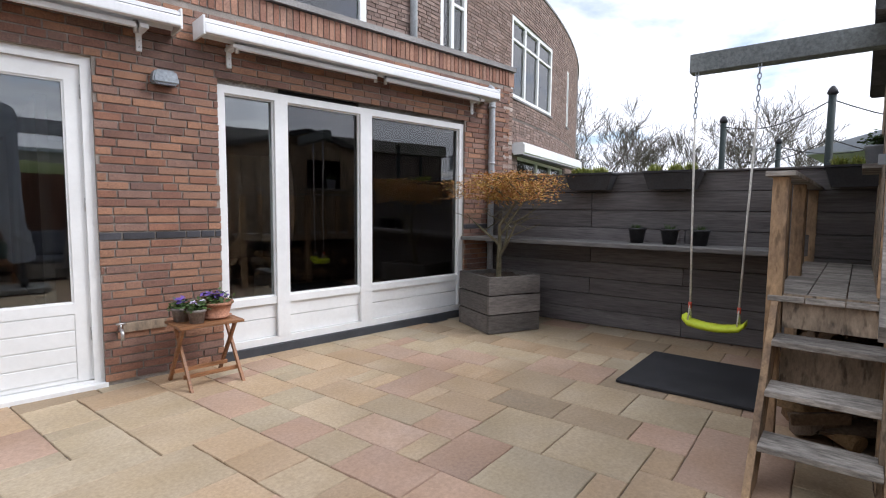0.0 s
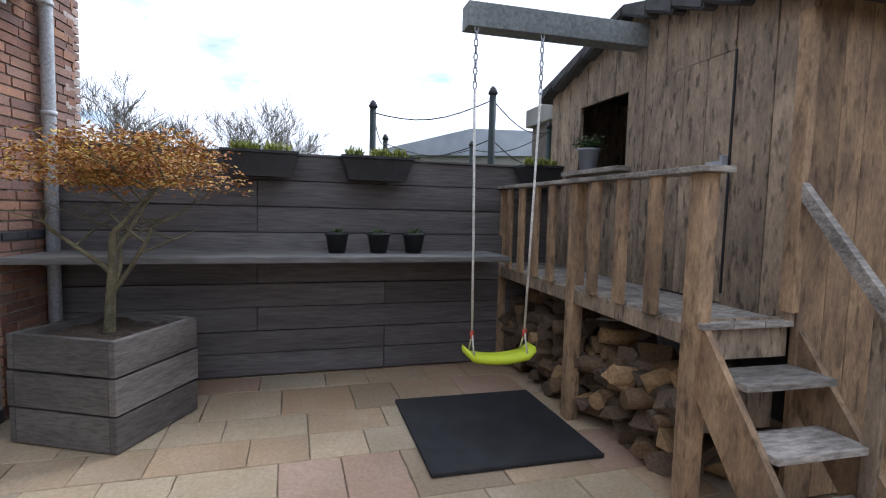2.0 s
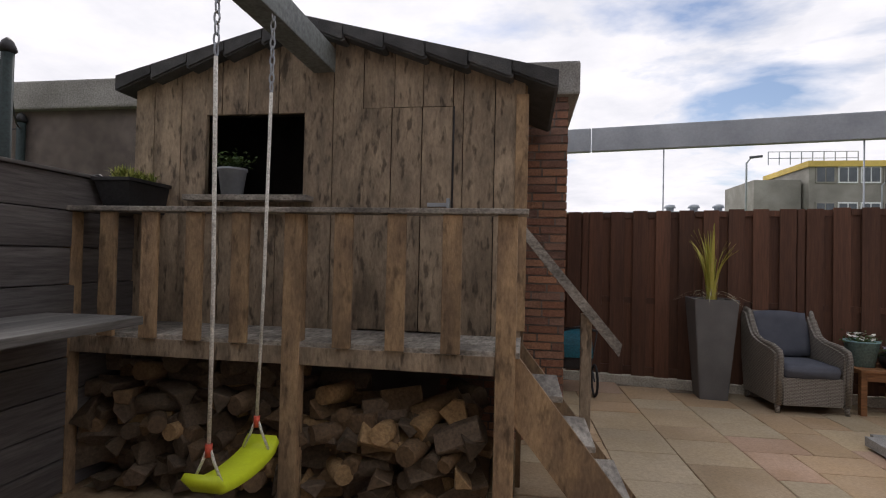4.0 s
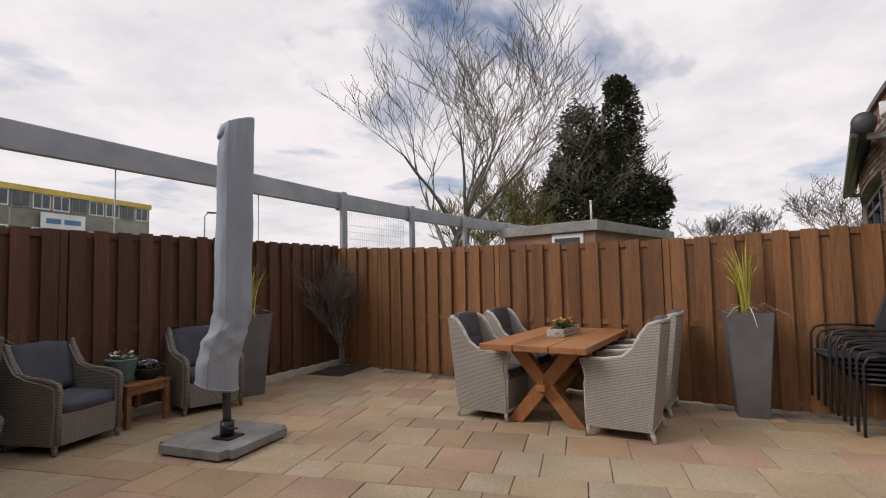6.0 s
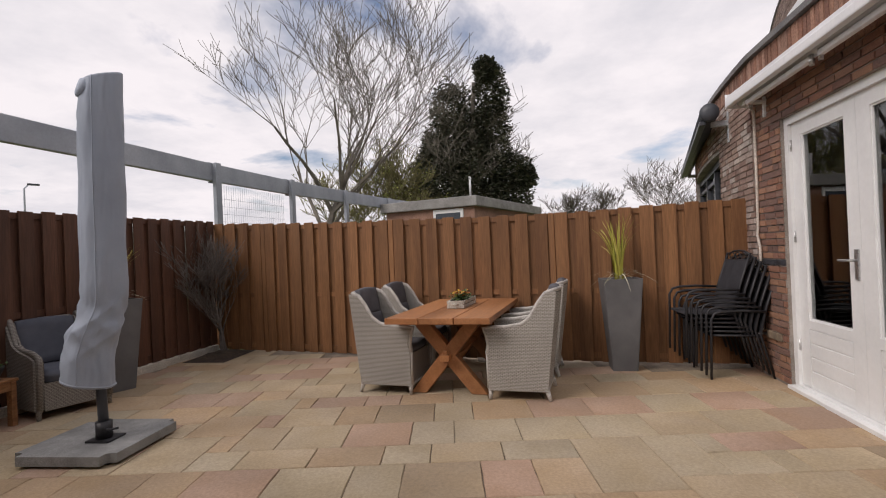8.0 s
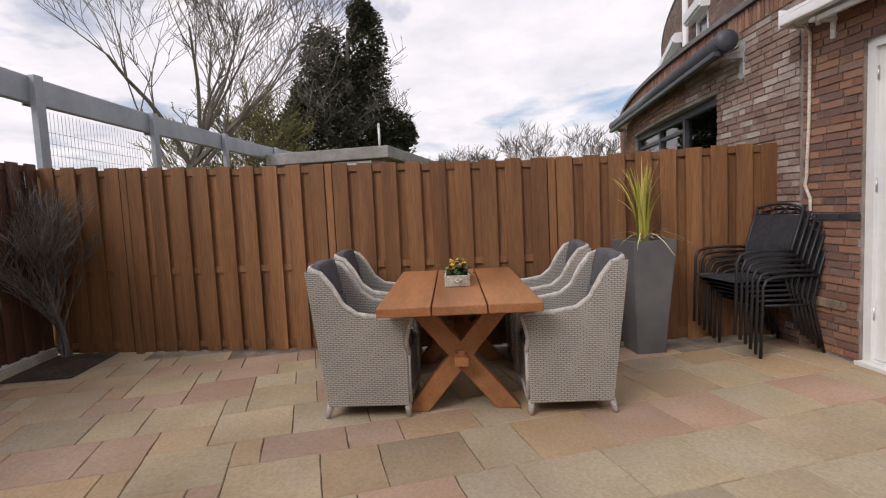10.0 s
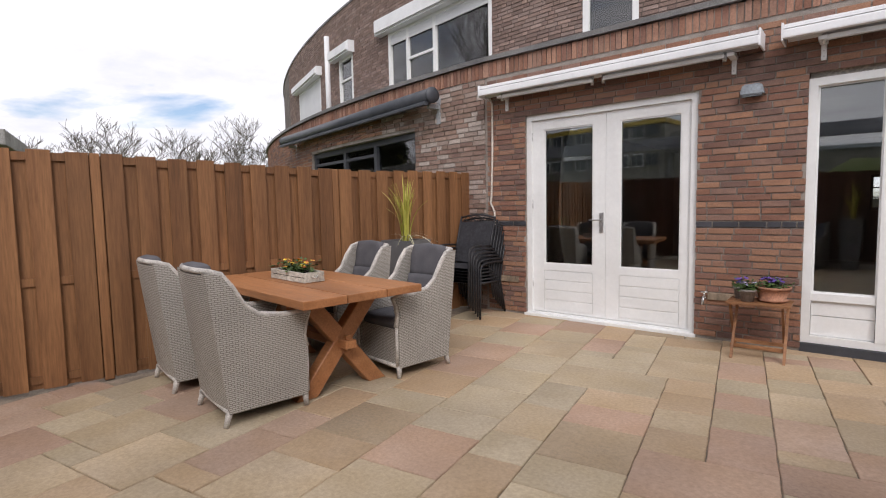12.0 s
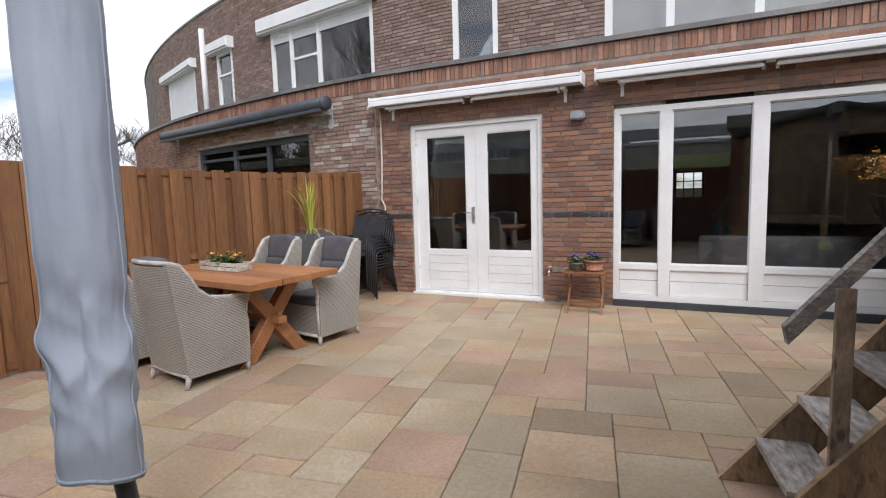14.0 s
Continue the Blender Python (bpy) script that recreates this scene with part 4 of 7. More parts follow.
for k in range(3):
    bm = B()
    box(bm, 4.05 + 0.182 * k, 4.05 + 0.182 * k + 0.178, -0.42, -3.78, 1.0, 1.045, bevel=0.006)
    part("plank", bm, M["greyshelf"], sh)


def blades(bm_list, n, height, spread, rng, base_r, width=0.012, droop=0.5):
    """Strap leaves that rise from the base and bend outwards."""
    v, f = bm_list
    for _ in range(n):
        a = rng.uniform(0, 2 * math.pi)
        r0 = rng.uniform(0, base_r)
        h = height * rng.uniform(0.6, 1.05)
        out = spread * rng.uniform(0.1, 1.0)
        wv = Vector((-math.sin(a), math.cos(a), 0)) * width
        pts = []
        for k in range(7):
            t = k / 6
            x = r0 + out * (t ** 2.2)
            z = h * (t - droop * t ** 3 * (out / max(spread, 1e-3)))
            pts.append((Vector((math.cos(a) * x, math.sin(a) * x, z)), (1 - t ** 1.5) * 0.95 + 0.05))
        b = len(v)
        for p, k in pts:
            v.append(tuple(p - wv * k))
            v.append(tuple(p + wv * k + Vector((math.cos(a), math.sin(a), 0)) * 0.003))
        for k in range(6):
            f.append((b + 2 * k, b + 2 * k + 1, b + 2 * k + 3, b + 2 * k + 2))


def trough(v0, v1, label):
    t = thing("flower_box", GREY @ pose(4.46, (v0 + v1) / 2, 1.63), label, "flower box", "flower boxes on the wall")
    h = abs(v1 - v0) / 2
    bm = B()
    vs = [[bm.verts.new((x * sx, y * sy, z)) for sx, sy in ((-1, -1), (1, -1), (1, 1), (-1, 1))] for x, y, z in ((0.075, h - 0.06, 0.0), (0.105, h - 0.01, 0.17), (0.12, h, 0.175), (0.12, h, 0.195), (0.10, h - 0.02, 0.195), (0.10, h - 0.03, 0.16))]
    for a, b in zip(vs, vs[1:]):
        for k in range(4):
            bm.faces.new((a[k], a[(k + 1) % 4], b[(k + 1) % 4], b[k]))
    bm.faces.new(vs[0][::-1])
    bm.faces.new(vs[-1])
    part("box", bm, M["pot_black"], t)
    v, f = [], []
    r = random.Random(int(v0 * 100))
    for _ in range(26):
        vv, ff = [], []
        blades((vv, ff), 22, 0.12, 0.05, r, 0.02, 0.007)
        ox, oy, b = r.uniform(-0.07, 0.07), r.uniform(-h + 0.06, h - 0.06), len(v)
        v += [(x + ox, y + oy, z + 0.172) for x, y, z in vv]
        f += [tuple(i + b for i in q) for q in ff]
    raw("grass", v, f, M["grass"], t, "short yellow-green grass tufts", kind="stuff")
    for q in (-h * 0.6, h * 0.6):
        bm = B()
        tube(bm, [(0.1, q, 0.19), (0.14, q, 0.215), (0.2, q, 0.21)], 0.008, 6)
        part("hook", bm, M["black"], t)


trough(-1.66, -2.20, "black plastic flower box of short grass hung on the wall")
trough(-2.51, -3.07, "black plastic flower box of short grass hung on the wall")
trough(-4.02, -4.45, "black plastic flower box hung on the wall beside the hut")


def small_pot(u, vv, seed):
    t = thing("plant_pot", GREY @ pose(u, vv, 1.046), "small black pot of low heather on the shelf", "plant pot", "pots on the shelf")
    bm = B()
    lathe(bm, [(0.062, 0), (0.085, 0.14), (0.094, 0.142), (0.094, 0.165), (0.084, 0.165), (0.08, 0.145)], 18)
    part("pot", bm, M["pot_black"], t)
    r = random.Random(seed)
    v, f = [], []
    blades((v, f), 60, 0.08, 0.07, r, 0.05, 0.004)
    raw("plant", [(x, y, z + 0.14) for x, y, z in v], f, M["foliage"], t, "low dark plant")


for i, vv in enumerate((-2.48, -2.80, -3.08)):
    small_pot(4.37, vv, i)


# ---- planter with maple ----
def corner_planter():
    m = pose(3.29, -0.88, 0, 0, 0, -17.5)
    p = thing("tree_planter", m, "large square grey wooden planter of stacked boards", "planter")
    a, b, h = 0.655, 0.68, 0.62
    for k in range(3):
        z0, z1 = 0.008 + k * h / 3, (k + 1) * h / 3 - 0.004
        o = 0.004 * (k % 2)
        for dims in ((-o, a + o, -o, 0.04), (-o, a + o, b - 0.04, b + o), (-o, 0.04, 0.042, b - 0.042), (a - 0.04, a + o, 0.042, b - 0.042)):
            bm = B()
            box(bm, dims[0], dims[1], dims[2], dims[3], z0, z1, bevel=0.005)
            part("board", bm, M["planterwood"], p)
    bm = B()
    bmesh.ops.create_grid(bm, x_segments=14, y_segments=14, size=0.5)
    for v in bm.verts:
        v.co = Vector((0.04 + (v.co.x + 0.5) * (a - 0.08), 0.04 + (v.co.y + 0.5) * (b - 0.08), h - 0.045 + 0.03 * noise.noise(v.co * 9)))
    part("soil", bm, M["soil"], p, "bare dark soil", smooth=True)
    # the tree
    t = thing("japanese_maple", m @ pose(a / 2, b / 2, h - 0.05), "small Japanese maple with orange and yellow spring leaves", "tree")
    r = random.Random(4)
    v, f = [], []
    tips = []

    def limb(p, d, ln, rad, depth):
        pts, q, dd = [p], p.copy(), d.copy()
        for k in range(5):
            dd = (dd + Vector((r.uniform(-1, 1), r.uniform(-1, 1), r.uniform(-0.5, 0.55))) * 0.13).normalized()
            q = q + dd * ln / 5
            pts.append(q.copy())
        rads = [rad * (1 - 0.5 * k / 5) for k in range(6)]
        bmt = limb.bm
        tube(bmt, pts, rads, 7 if depth < 2 else 4, cap=False)
        if depth >= 2:
            tips.extend(pts[2:])
        if depth < 4:
            for k in range(r.choice((2, 3)) if depth else 5):
                base = pts[r.choice((3, 4, 5))] if depth else pts[r.choice((2, 3, 4, 5))]
                ang = r.uniform(0, 2 * math.pi)
                flat = Vector((math.cos(ang), math.sin(ang), r.uniform(0.45, 0.95) if depth < 1 else r.uniform(-0.05, 0.35)))
                limb(base, (dd * 0.5 + flat).normalized(), ln * r.uniform(0.55, 0.82), rad * 0.5, depth + 1)
    limb.bm = B()
    limb(Vector((0, 0, 0)), Vector((0.03, 0.02, 1)), 0.60, 0.034, 0)
    part("trunk", limb.bm, M["maple_bark"], t, "slender forked trunk and branches", smooth=True)
    lv, lf = [], []
    for _ in range(3900):
        c = r.choice(tips) + Vector((r.gauss(0, 0.075), r.gauss(0, 0.075), r.gauss(0.0, 0.05)))
        if c.z < 0.80 + 0.1 * r.random():
            c.z = 0.88 + 0.2 * r.random()
        if c.z > 1.16:
            c.z = 1.16 - 0.16 * r.random()
        c.x, c.y = c.x * 0.98, c.y * 0.98
        for _k in range(3):
            a1 = r.uniform(0, 6.28)
            d = Vector((math.cos(a1), math.sin(a1), r.uniform(-0.9, 0.3))).normalized() * r.uniform(0.018, 0.036)
            w = d.cross(Vector((r.uniform(-1, 1), r.uniform(-1, 1), 1))).normalized() * 0.0065
            b0 = len(lv)
            lv += [tuple(c), tuple(c + d * 0.5 + w), tuple(c + d), tuple(c + d * 0.5 - w)]
            lf.append((b0, b0 + 1, b0 + 2, b0 + 3))
    raw("crown", lv, lf, M["maple"], t, "loose orange and yellow-green foliage")


corner_planter()

# ---- rubber mat, swing ----
bm = B()
box(bm, 0, 1.03, -0.99, 0, 0.002, 0.026, bevel=0.006)
mat_ob = part("rubber_mat", bm, M["rubber"], m=pose(2.943, -2.518, 0, 0, 0, 8.5))
tagged(mat_ob, "square black rubber safety mat lying on the slabs", "mat")


def swing():
    s = thing("swing", CROSS, "child's swing with a lime-green seat on white ropes", "swing")
    u = 3.18
    bm = B()
    n = 12
    rows = []
    for i in range(n + 1):
        t = i / n
        vv = -3.54 + 0.44 * t
        lift = 0.035 * (2 * t - 1) ** 2 + (0.03 if i in (0, n) else 0)
        rows.append([bm.verts.new((u + dx, vv, 0.425 + lift + dz)) for dx, dz in ((-0.085, 0.0), (-0.07, 0.028), (0.07, 0.028), (0.085, 0.0), (0.06, -0.018), (-0.06, -0.018))])
    for a, b in zip(rows, rows[1:]):
        for k in range(6):
            bm.faces.new((a[k], a[(k + 1) % 6], b[(k + 1) % 6], b[k]))
    bm.faces.new(rows[0])
    bm.faces.new(rows[-1][::-1])
    part("seat", bm, M["lime"], s, "lime-green moulded plastic seat", smooth=True)
    for vb, vv in ((-3.14, -3.11), (-3.49, -3.535)):
        bm = B()
        tube(bm, [(u, vb, 0.62), (u - 0.006, vb + (vv - vb) * 0.36, 1.2), (u, vv, 2.12)], 0.008, 8)
        for dx in (-0.06, 0.06):
            tube(bm, [(u, vb, 0.62), (u + dx * 0.4, vb, 0.55), (u + dx, vb, 0.47)], 0.006, 6)
        part("rope", bm, M["rope"], s, "twisted white rope", smooth=True)
        bm = B()
        tube(bm, [(u, vb, 0.57), (u, vb, 0.62)], 0.014, 8)
        part("rope_clip", bm, M["red"], s, "red rope clamp")
        z = 2.12
        k = 0
        while z < 2.46:
            bm = B()
            ring = [(math.cos(q) * 0.011, math.sin(q) * 0.026) for q in [i * math.pi / 5 for i in range(11)]]
            pts = [((u + a, vv, z + 0.026 + b) if k % 2 else (u, vv + a, z + 0.026 + b)) for a, b in ring]
            tube(bm, pts, 0.0042, 5, cap=False)
            part("chain_link", bm, M["galv"], s)
            z += 0.042
            k += 1


swing()


# ---- hut, deck and stairs ----
def hut():
    h = thing("play_hut", CROSS, "raised wooden play hut of weathered scaffold boards with a shingled roof", "play hut")
    r = random.Random(31)
    u0, u1, vf, vb = 2.03, 4.5, -4.27, -5.08
    apex, ztop = 3.34, 2.785

    def roof_z(u):
        return ztop - abs(u - apex) * 0.262
    win = (3.36, 4.0, 1.72, 2.245)
    door = (2.44, 2.99, 0.91, 2.26)
    u = u0
    while u < u1 - 0.02:
        w = min(r.uniform(0.17, 0.2), u1 - u)
        a, b = u + 0.002, u + w - 0.003
        for e in (win[0], win[1], door[0], door[1]):
            if a < e - 0.02 and b > e + 0.01:
                b = e
        o = r.uniform(-0.004, 0.004)
        spansz = [(0.91, None)]
        if a >= win[0] - 0.01 and b <= win[1] + 0.01:
            spansz = [(0.91, win[2]), (win[3], None)]
        elif a >= door[0] - 0.01 and b <= door[1] + 0.01:
            spansz = [(door[3] + 0.004, None)]
        for z0, z1 in spansz:
            bm = B()
            pts = [(a, z0), (b, z0), (b, (z1 or roof_z(b) - 0.03)), (a, (z1 or roof_z(a) - 0.03))]
            prism(bm, pts, -0.03, pose(0, vf + o, 0))
            part("plank", bm, M["oldwood"], h)
        u = b + 0.003 if b < u + w - 0.003 else u + w
    d = thing("hut_door", Matrix(), "", "")
    d.parent = h
    for k in range(3):
        a = door[0] + k * 0.183
        bm = B()
        box(bm, a + 0.003, a + 0.180, vf - 0.03, vf + 0.004, door[2] + 0.01, door[3], bevel=0.003)
        part("plank", bm, M["oldwood"], d)
    bm = B()
    box(bm, 2.46, 2.58, vf + 0.004, vf + 0.022, 1.66, 1.685, bevel=0.003)
    box(bm, 2.445, 2.465, vf + 0.004, vf + 0.04, 1.65, 1.71, bevel=0.003)
    part("latch", bm, M["galv"], d, "galvanised bolt latch")
    # thin black strip that paints the shade of the gap beside the door
    bm = B()
    box(bm, 2.432, 2.442, vf - 0.01, vf + 0.006, 0.97, 2.26)
    part("door_gap_strip", bm, M["black"], h, "black strip painted as the shade in the door gap")
    bm = B()
    box(bm, win[0] - 0.08, win[1] + 0.08, vf - 0.02, vf + 0.11, win[2] - 0.035, win[2], bevel=0.004)
    part("window_sill", bm, M["oldwood_h"], h)
    for side_u in (u0, u1):
        v = vf - 0.03
        while v > vb + 0.02:
            w = min(r.uniform(0.13, 0.2), v - vb)
            bm = B()
            box(bm, side_u - 0.012, side_u + 0.018, v - w + 0.003, v, 0.04 if side_u == u0 else 0.9, roof_z(side_u) - 0.02, bevel=0.003)
            part("plank", bm, M["oldwood_warm"] if side_u == u0 else M["oldwood"], h)
            v -= w
    # inside faces coloured black, so the hut's inner shade is in the colour
    bm = B()
    box(bm, u0 + 0.03, u1, vb, vb + 0.03, 0.9, 2.45)
    box(bm, u0 + 0.03, u1, vb, vf - 0.04, 0.93, 0.955)
    part("inner_wall", bm, M["black"], h, "inner wall and floor coloured black for the shade inside the hut")
    bm = B()
    box(bm, u0 - 0.02, u0 + 0.05, vf - 0.03, vf + 0.012, 0.95, 2.32, bevel=0.004)
    part("corner_post", bm, M["oldwood_warm"], h)
    for sg in (-1, 1):
        for k in range(6):
            a0, a1 = k * 0.245, k * 0.245 + 0.262
            if sg > 0 and k == 5:
                continue
            z0, z1 = ztop + 0.03 - a0 * 0.262, ztop + 0.03 - a1 * 0.262
            bm = B()
            prism(bm, [(apex + sg * a0, z0), (apex + sg * a1, z1), (apex + sg * a1, z1 - 0.095), (apex + sg * (a1 - 0.02), z1 - 0.105), (apex + sg * a0, z0 - 0.075)], vb - vf - 0.16, pose(0, vf + 0.10, 0))
            bmesh.ops.bevel(bm, geom=[e for e in bm.edges if abs(e.verts[0].co.y - e.verts[1].co.y) < 1e-5 and e.verts[0].co.y > vf], offset=0.012, segments=2, affect="EDGES")
            part("shingle", bm, M["roofing"], h)
    bm = B()
    box(bm, 3.165, 3.30, -5.0, -3.055, 2.49, 2.637, bevel=0.006)
    part("swing_beam", bm, M["beam_grey"], h, "grey painted beam that carries the swing")
    # deck
    dk = thing("deck", CROSS, "raised grey plank deck with a board balustrade and log store below", "deck")
    for k in range(3):
        bm = B()
        box(bm, 2.03, 4.57, -3.80 - 0.172 * k, -3.80 - 0.172 * k - 0.167, 0.88, 0.91, bevel=0.004)
        part("plank", bm, M["oldwood_h"], dk)
    bm = B()
    box(bm, 2.145, 4.57, -3.83, -3.798, 0.79, 0.885, bevel=0.004)
    part("fascia", bm, M["oldwood"], dk)
    for ua, top in ((2.05, 1.575), (3.13, 1.575), (4.46, 1.575)):
        bm = B()
        box(bm, ua, ua + 0.095, -3.865, -3.79, 0.0, top, bevel=0.005)
        part("post", bm, M["oldwood_warm"], dk)
    for uc in (2.36, 2.635, 2.905, 3.46, 3.72, 3.98, 4.23):
        bm = B()
        box(bm, uc - 0.047, uc + 0.047, -3.80, -3.775, 0.89, 1.575, bevel=0.004)
        part("baluster", bm, M["oldwood_warm"], dk)
    bm = B()
    box(bm, 2.0, 4.57, -3.90, -3.76, 1.577, 1.605, bevel=0.005)
    part("rail", bm, M["oldwood_h"], dk)
    # stairs
    st = thing("stairs", CROSS, "steep open plank stair with a grey handrail", "stairs")
    for vv in (-3.835, -4.335):
        bm = B()
        prism(bm, [(2.05, 0.905), (1.36, 0.0), (1.62, 0.0), (2.05, 0.55)], -0.032, pose(0, vv + 0.016, 0))
        part("stringer", bm, M["oldwood_warm"], st)
    for uu, z in ((1.845, 0.70), (1.69, 0.47), (1.53, 0.24)):
        bm = B()
        box(bm, uu - 0.02, uu + 0.2, -4.317, -3.853, z - 0.032, z, bevel=0.005)
        part("tread", bm, M["oldwood_h"], st)
    for z0, z1, mm in ((0.73, 0.92, "oldwood"), (0.36, 0.66, "oldwood")):
        bm = B()
        box(bm, 2.07 if z0 > 0.7 else 2.12, 2.09 if z0 > 0.7 else 2.14, -4.31, -3.87, z0, z1)
        part("riser", bm, M[mm], st)
    bm = B()
    prism(bm, [(2.06, 1.61), (2.06, 1.53), (1.50, 0.83), (1.485, 0.90)], -0.04, pose(0, -4.26, 0))
    part("handrail", bm, M["oldwood_h"], st)
    bm = B()
    box(bm, 1.64, 1.70, -4.325, -4.30, 0.0, 1.06, bevel=0.003)
    part("rail_post", bm, M["oldwood"], st)
    # logs under the deck
    logs = []
    for k in range(14):
        bm = B()
        n = r.choice((3, 3, 4, 5))
        rad, ln = r.uniform(0.05, 0.085), r.uniform(0.2, 0.32)
        a0 = r.uniform(0, 6)
        ring = []
        for j in range(n):
            q = a0 + j * 2 * math.pi / n + r.uniform(-0.35, 0.35)
            ring.append((math.cos(q) * rad * r.uniform(0.7, 1.2), math.sin(q) * rad * r.uniform(0.7, 1.2)))
        prism(bm, ring, ln, pose(0, -ln / 2, 0))
        bmesh.ops.bevel(bm, geom=bm.edges[:], offset=0.006, segments=1, affect="EDGES")
        logs.append(mesh_of(bm, "log", M["logwood"]))
    for k in range(8):
        bm = B()
        rad = r.uniform(0.035, 0.06)
        tube(bm, [(0, -0.14, 0), (0.01, 0, 0.004), (0, 0.14, 0)], [rad, rad * 1.05, rad * 0.95], 10)
        logs.append(mesh_of(bm, "log", M["logwood"]))
    pile = thing("firewood_pile", CROSS, "loose pile of split firewood stacked under the deck", "firewood")
    for k in range(290):
        uu = r.uniform(2.25, 4.45)
        vv = r.uniform(-4.22, -3.93)
        top = 0.80 if uu > 3.2 else 0.66
        depth = (-3.86 - vv) / 0.4
        zz = r.uniform(0.05, 0.12 + (top - 0.12) * min(1, 0.45 + depth * 0.7))
        ob = new("log", r.choice(logs))
        ob.parent = pile
        ob.matrix_basis = pose(uu, vv, zz, r.uniform(-25, 25), r.uniform(0, 360), r.choice((0, 0, 15, -20, 70, 90, 110)) + r.uniform(-22, 22))


hut()


def brick_shed():
    s = thing("brick_shed", CROSS, "brick shed with a flat concrete roof edge behind the hut", "shed")
    bm = B()
    box(bm, 1.73, 7.0, -7.3, -5.20, -0.05, 2.60)
    part("wall", bm, M["mortar_dark"], s)
    v, f = [], []
    r = random.Random(7)
    for k in range(43):
        z = k * 0.0625
        for face in ("front", "side"):
            q = -r.random() * 0.2
            lim = 0.9 if face == "front" else 2.2
            while q < lim:
                a, b = max(q, -0.006), min(q + 0.205, lim)
                q += 0.218
                if b - a < 0.02:
                    continue
                n0 = len(v)
                o = 0.010 + r.uniform(-0.003, 0.003)
                for t in (a, b):
                    for d in (0, o):
                        for zz in (z, z + 0.05):
                            v.append((1.73 + t, -5.202 + d, zz) if face == "front" else (1.732 - d, -5.20 - t, zz))
                f += [(n0 + 2, n0 + 6, n0 + 7, n0 + 3), (n0 + 3, n0 + 7, n0 + 5, n0 + 1), (n0, n0 + 4, n0 + 6, n0 + 2), (n0, n0 + 2, n0 + 3, n0 + 1), (n0 + 4, n0 + 5, n0 + 7, n0 + 6)]
    raw("bricks", v, f, M["brick_i"], s, "red-brown bricks", kind="stuff")
    bm = B()
    box(bm, 1.645, 7.1, -7.4, -5.13, 2.595, 2.85, bevel=0.02)
    part("roof_edge", bm, M["concrete"], s, "stained concrete roof edge")


brick_shed()


# ---- timber fences ----
def fence(name, pts, tops, mat, label, z0, w=0.145, pitch=0.232, panel=1.82, seed=1, rail_z=0.9, pic=0.02):
    """A hit-and-miss board fence along a line; tops gives the height at each point of the line."""
    fo = thing(name, pose(0, 0, 0), label, "fence", kind="structure")
    r = random.Random(seed)
    cache = {}
    seg = list(zip(pts, pts[1:]))
    lens = [math.dist(a, b) for a, b in seg]
    total = sum(lens)

    def along(d):
        for (a, b), ln in zip(seg, lens):
            if d <= ln + 1e-9:
                t = d / ln
                return (a[0] + (b[0] - a[0]) * t, a[1] + (b[1] - a[1]) * t), math.degrees(math.atan2(b[1] - a[1], b[0] - a[0]))
            d -= ln
        a, b = seg[-1]
        return b, math.degrees(math.atan2(b[1] - a[1], b[0] - a[0]))

    def height(d):
        for (d0, h0), (d1, h1) in zip(tops, tops[1:]):
            if d0 <= d <= d1:
                return h0 + (h1 - h0) * (d - d0) / (d1 - d0)
        return tops[-1][1]

    def board(nm, d, off, ww, th, za, zb):
        (x, y), ang = along(max(0, min(total, d)))
        key = (round(ww, 3), th, round(zb - za, 2))
        if key not in cache:
            cache[key] = mesh_of(upright_board(key[2], ww, th), nm, mat)
        ob = new(nm, cache[key])
        ob.parent = fo
        ob.matrix_basis = pose(x, y, za, 0, 0, ang) @ pose(0, off, 0, r.uniform(-0.2, 0.2), r.uniform(-0.15, 0.15), 0)
    d, i = w / 2, 0
    while d < total - 0.03:
        h = height(d)
        board("fence_board", d, 0.024, w, 0.018, z0, round(h, 2))
        board("fence_board", d + pitch / 2, -0.012, w, 0.018, z0, round(h - 0.02, 2))
        if i % 9 == 8:
            board("fence_post", d + pitch / 2, -0.002, 0.07, 0.06, 0.0, round(h + 0.0, 2))
        d += pitch
        i += 1
    for frac in (0.06, rail_z, 0.93):
        d = 0.0
        while d < total - 0.01:
            e = min(d + (pitch * 2 if frac > 0.9 and frac != rail_z else panel), total)
            (xa, ya), _ = along(d)
            (xb, yb), ang = along(e)
            bm = B()
            ln = math.dist((xa, ya), (xb, yb))
            zc = (z0 + 0.04) if frac < 0.1 else (frac if frac == rail_z else height((d + e) / 2) - 0.075)
            box(bm, 0, ln - 0.004, -0.003, 0.0145, zc, zc + 0.06)
            part("rail", bm, mat, fo, m=pose(xa, ya, 0, 0, 0, math.degrees(math.atan2(yb - ya, xb - xa))))
            d = e
    return fo


fence("fence_side", [(-2.80, 0.03), (-2.92, -1.4), (-3.32, -3.8), (-3.66, -5.5), (-3.95, -7.05)], [(0, 1.785), (0.9, 1.77), (1.8, 1.745), (2.9, 1.765), (3.8, 1.79), (4.6, 1.81), (5.5, 1.84), (6.1, 1.865), (6.7, 1.91), (7.4, 1.94)], M["fence"], "brown-stained board fence with a dipping top edge", 0.02, rail_z=0.80, seed=2)
# this run faces away from the light; its boards are coloured darker for that
fence("fence_back", [(-3.93, -7.06), (2.68, -7.22)], [(0, 1.96), (2, 1.935), (4, 1.905), (6.7, 1.875)], M["fence_shaded"], "brown hit-and-miss board fence with its shade painted in, on a pale kerb", 0.09, rail_z=0.88, seed=3)
bm = B()
box(bm, 0, 6.55, -0.06, 0.035, -0.02, 0.085, bevel=0.01)
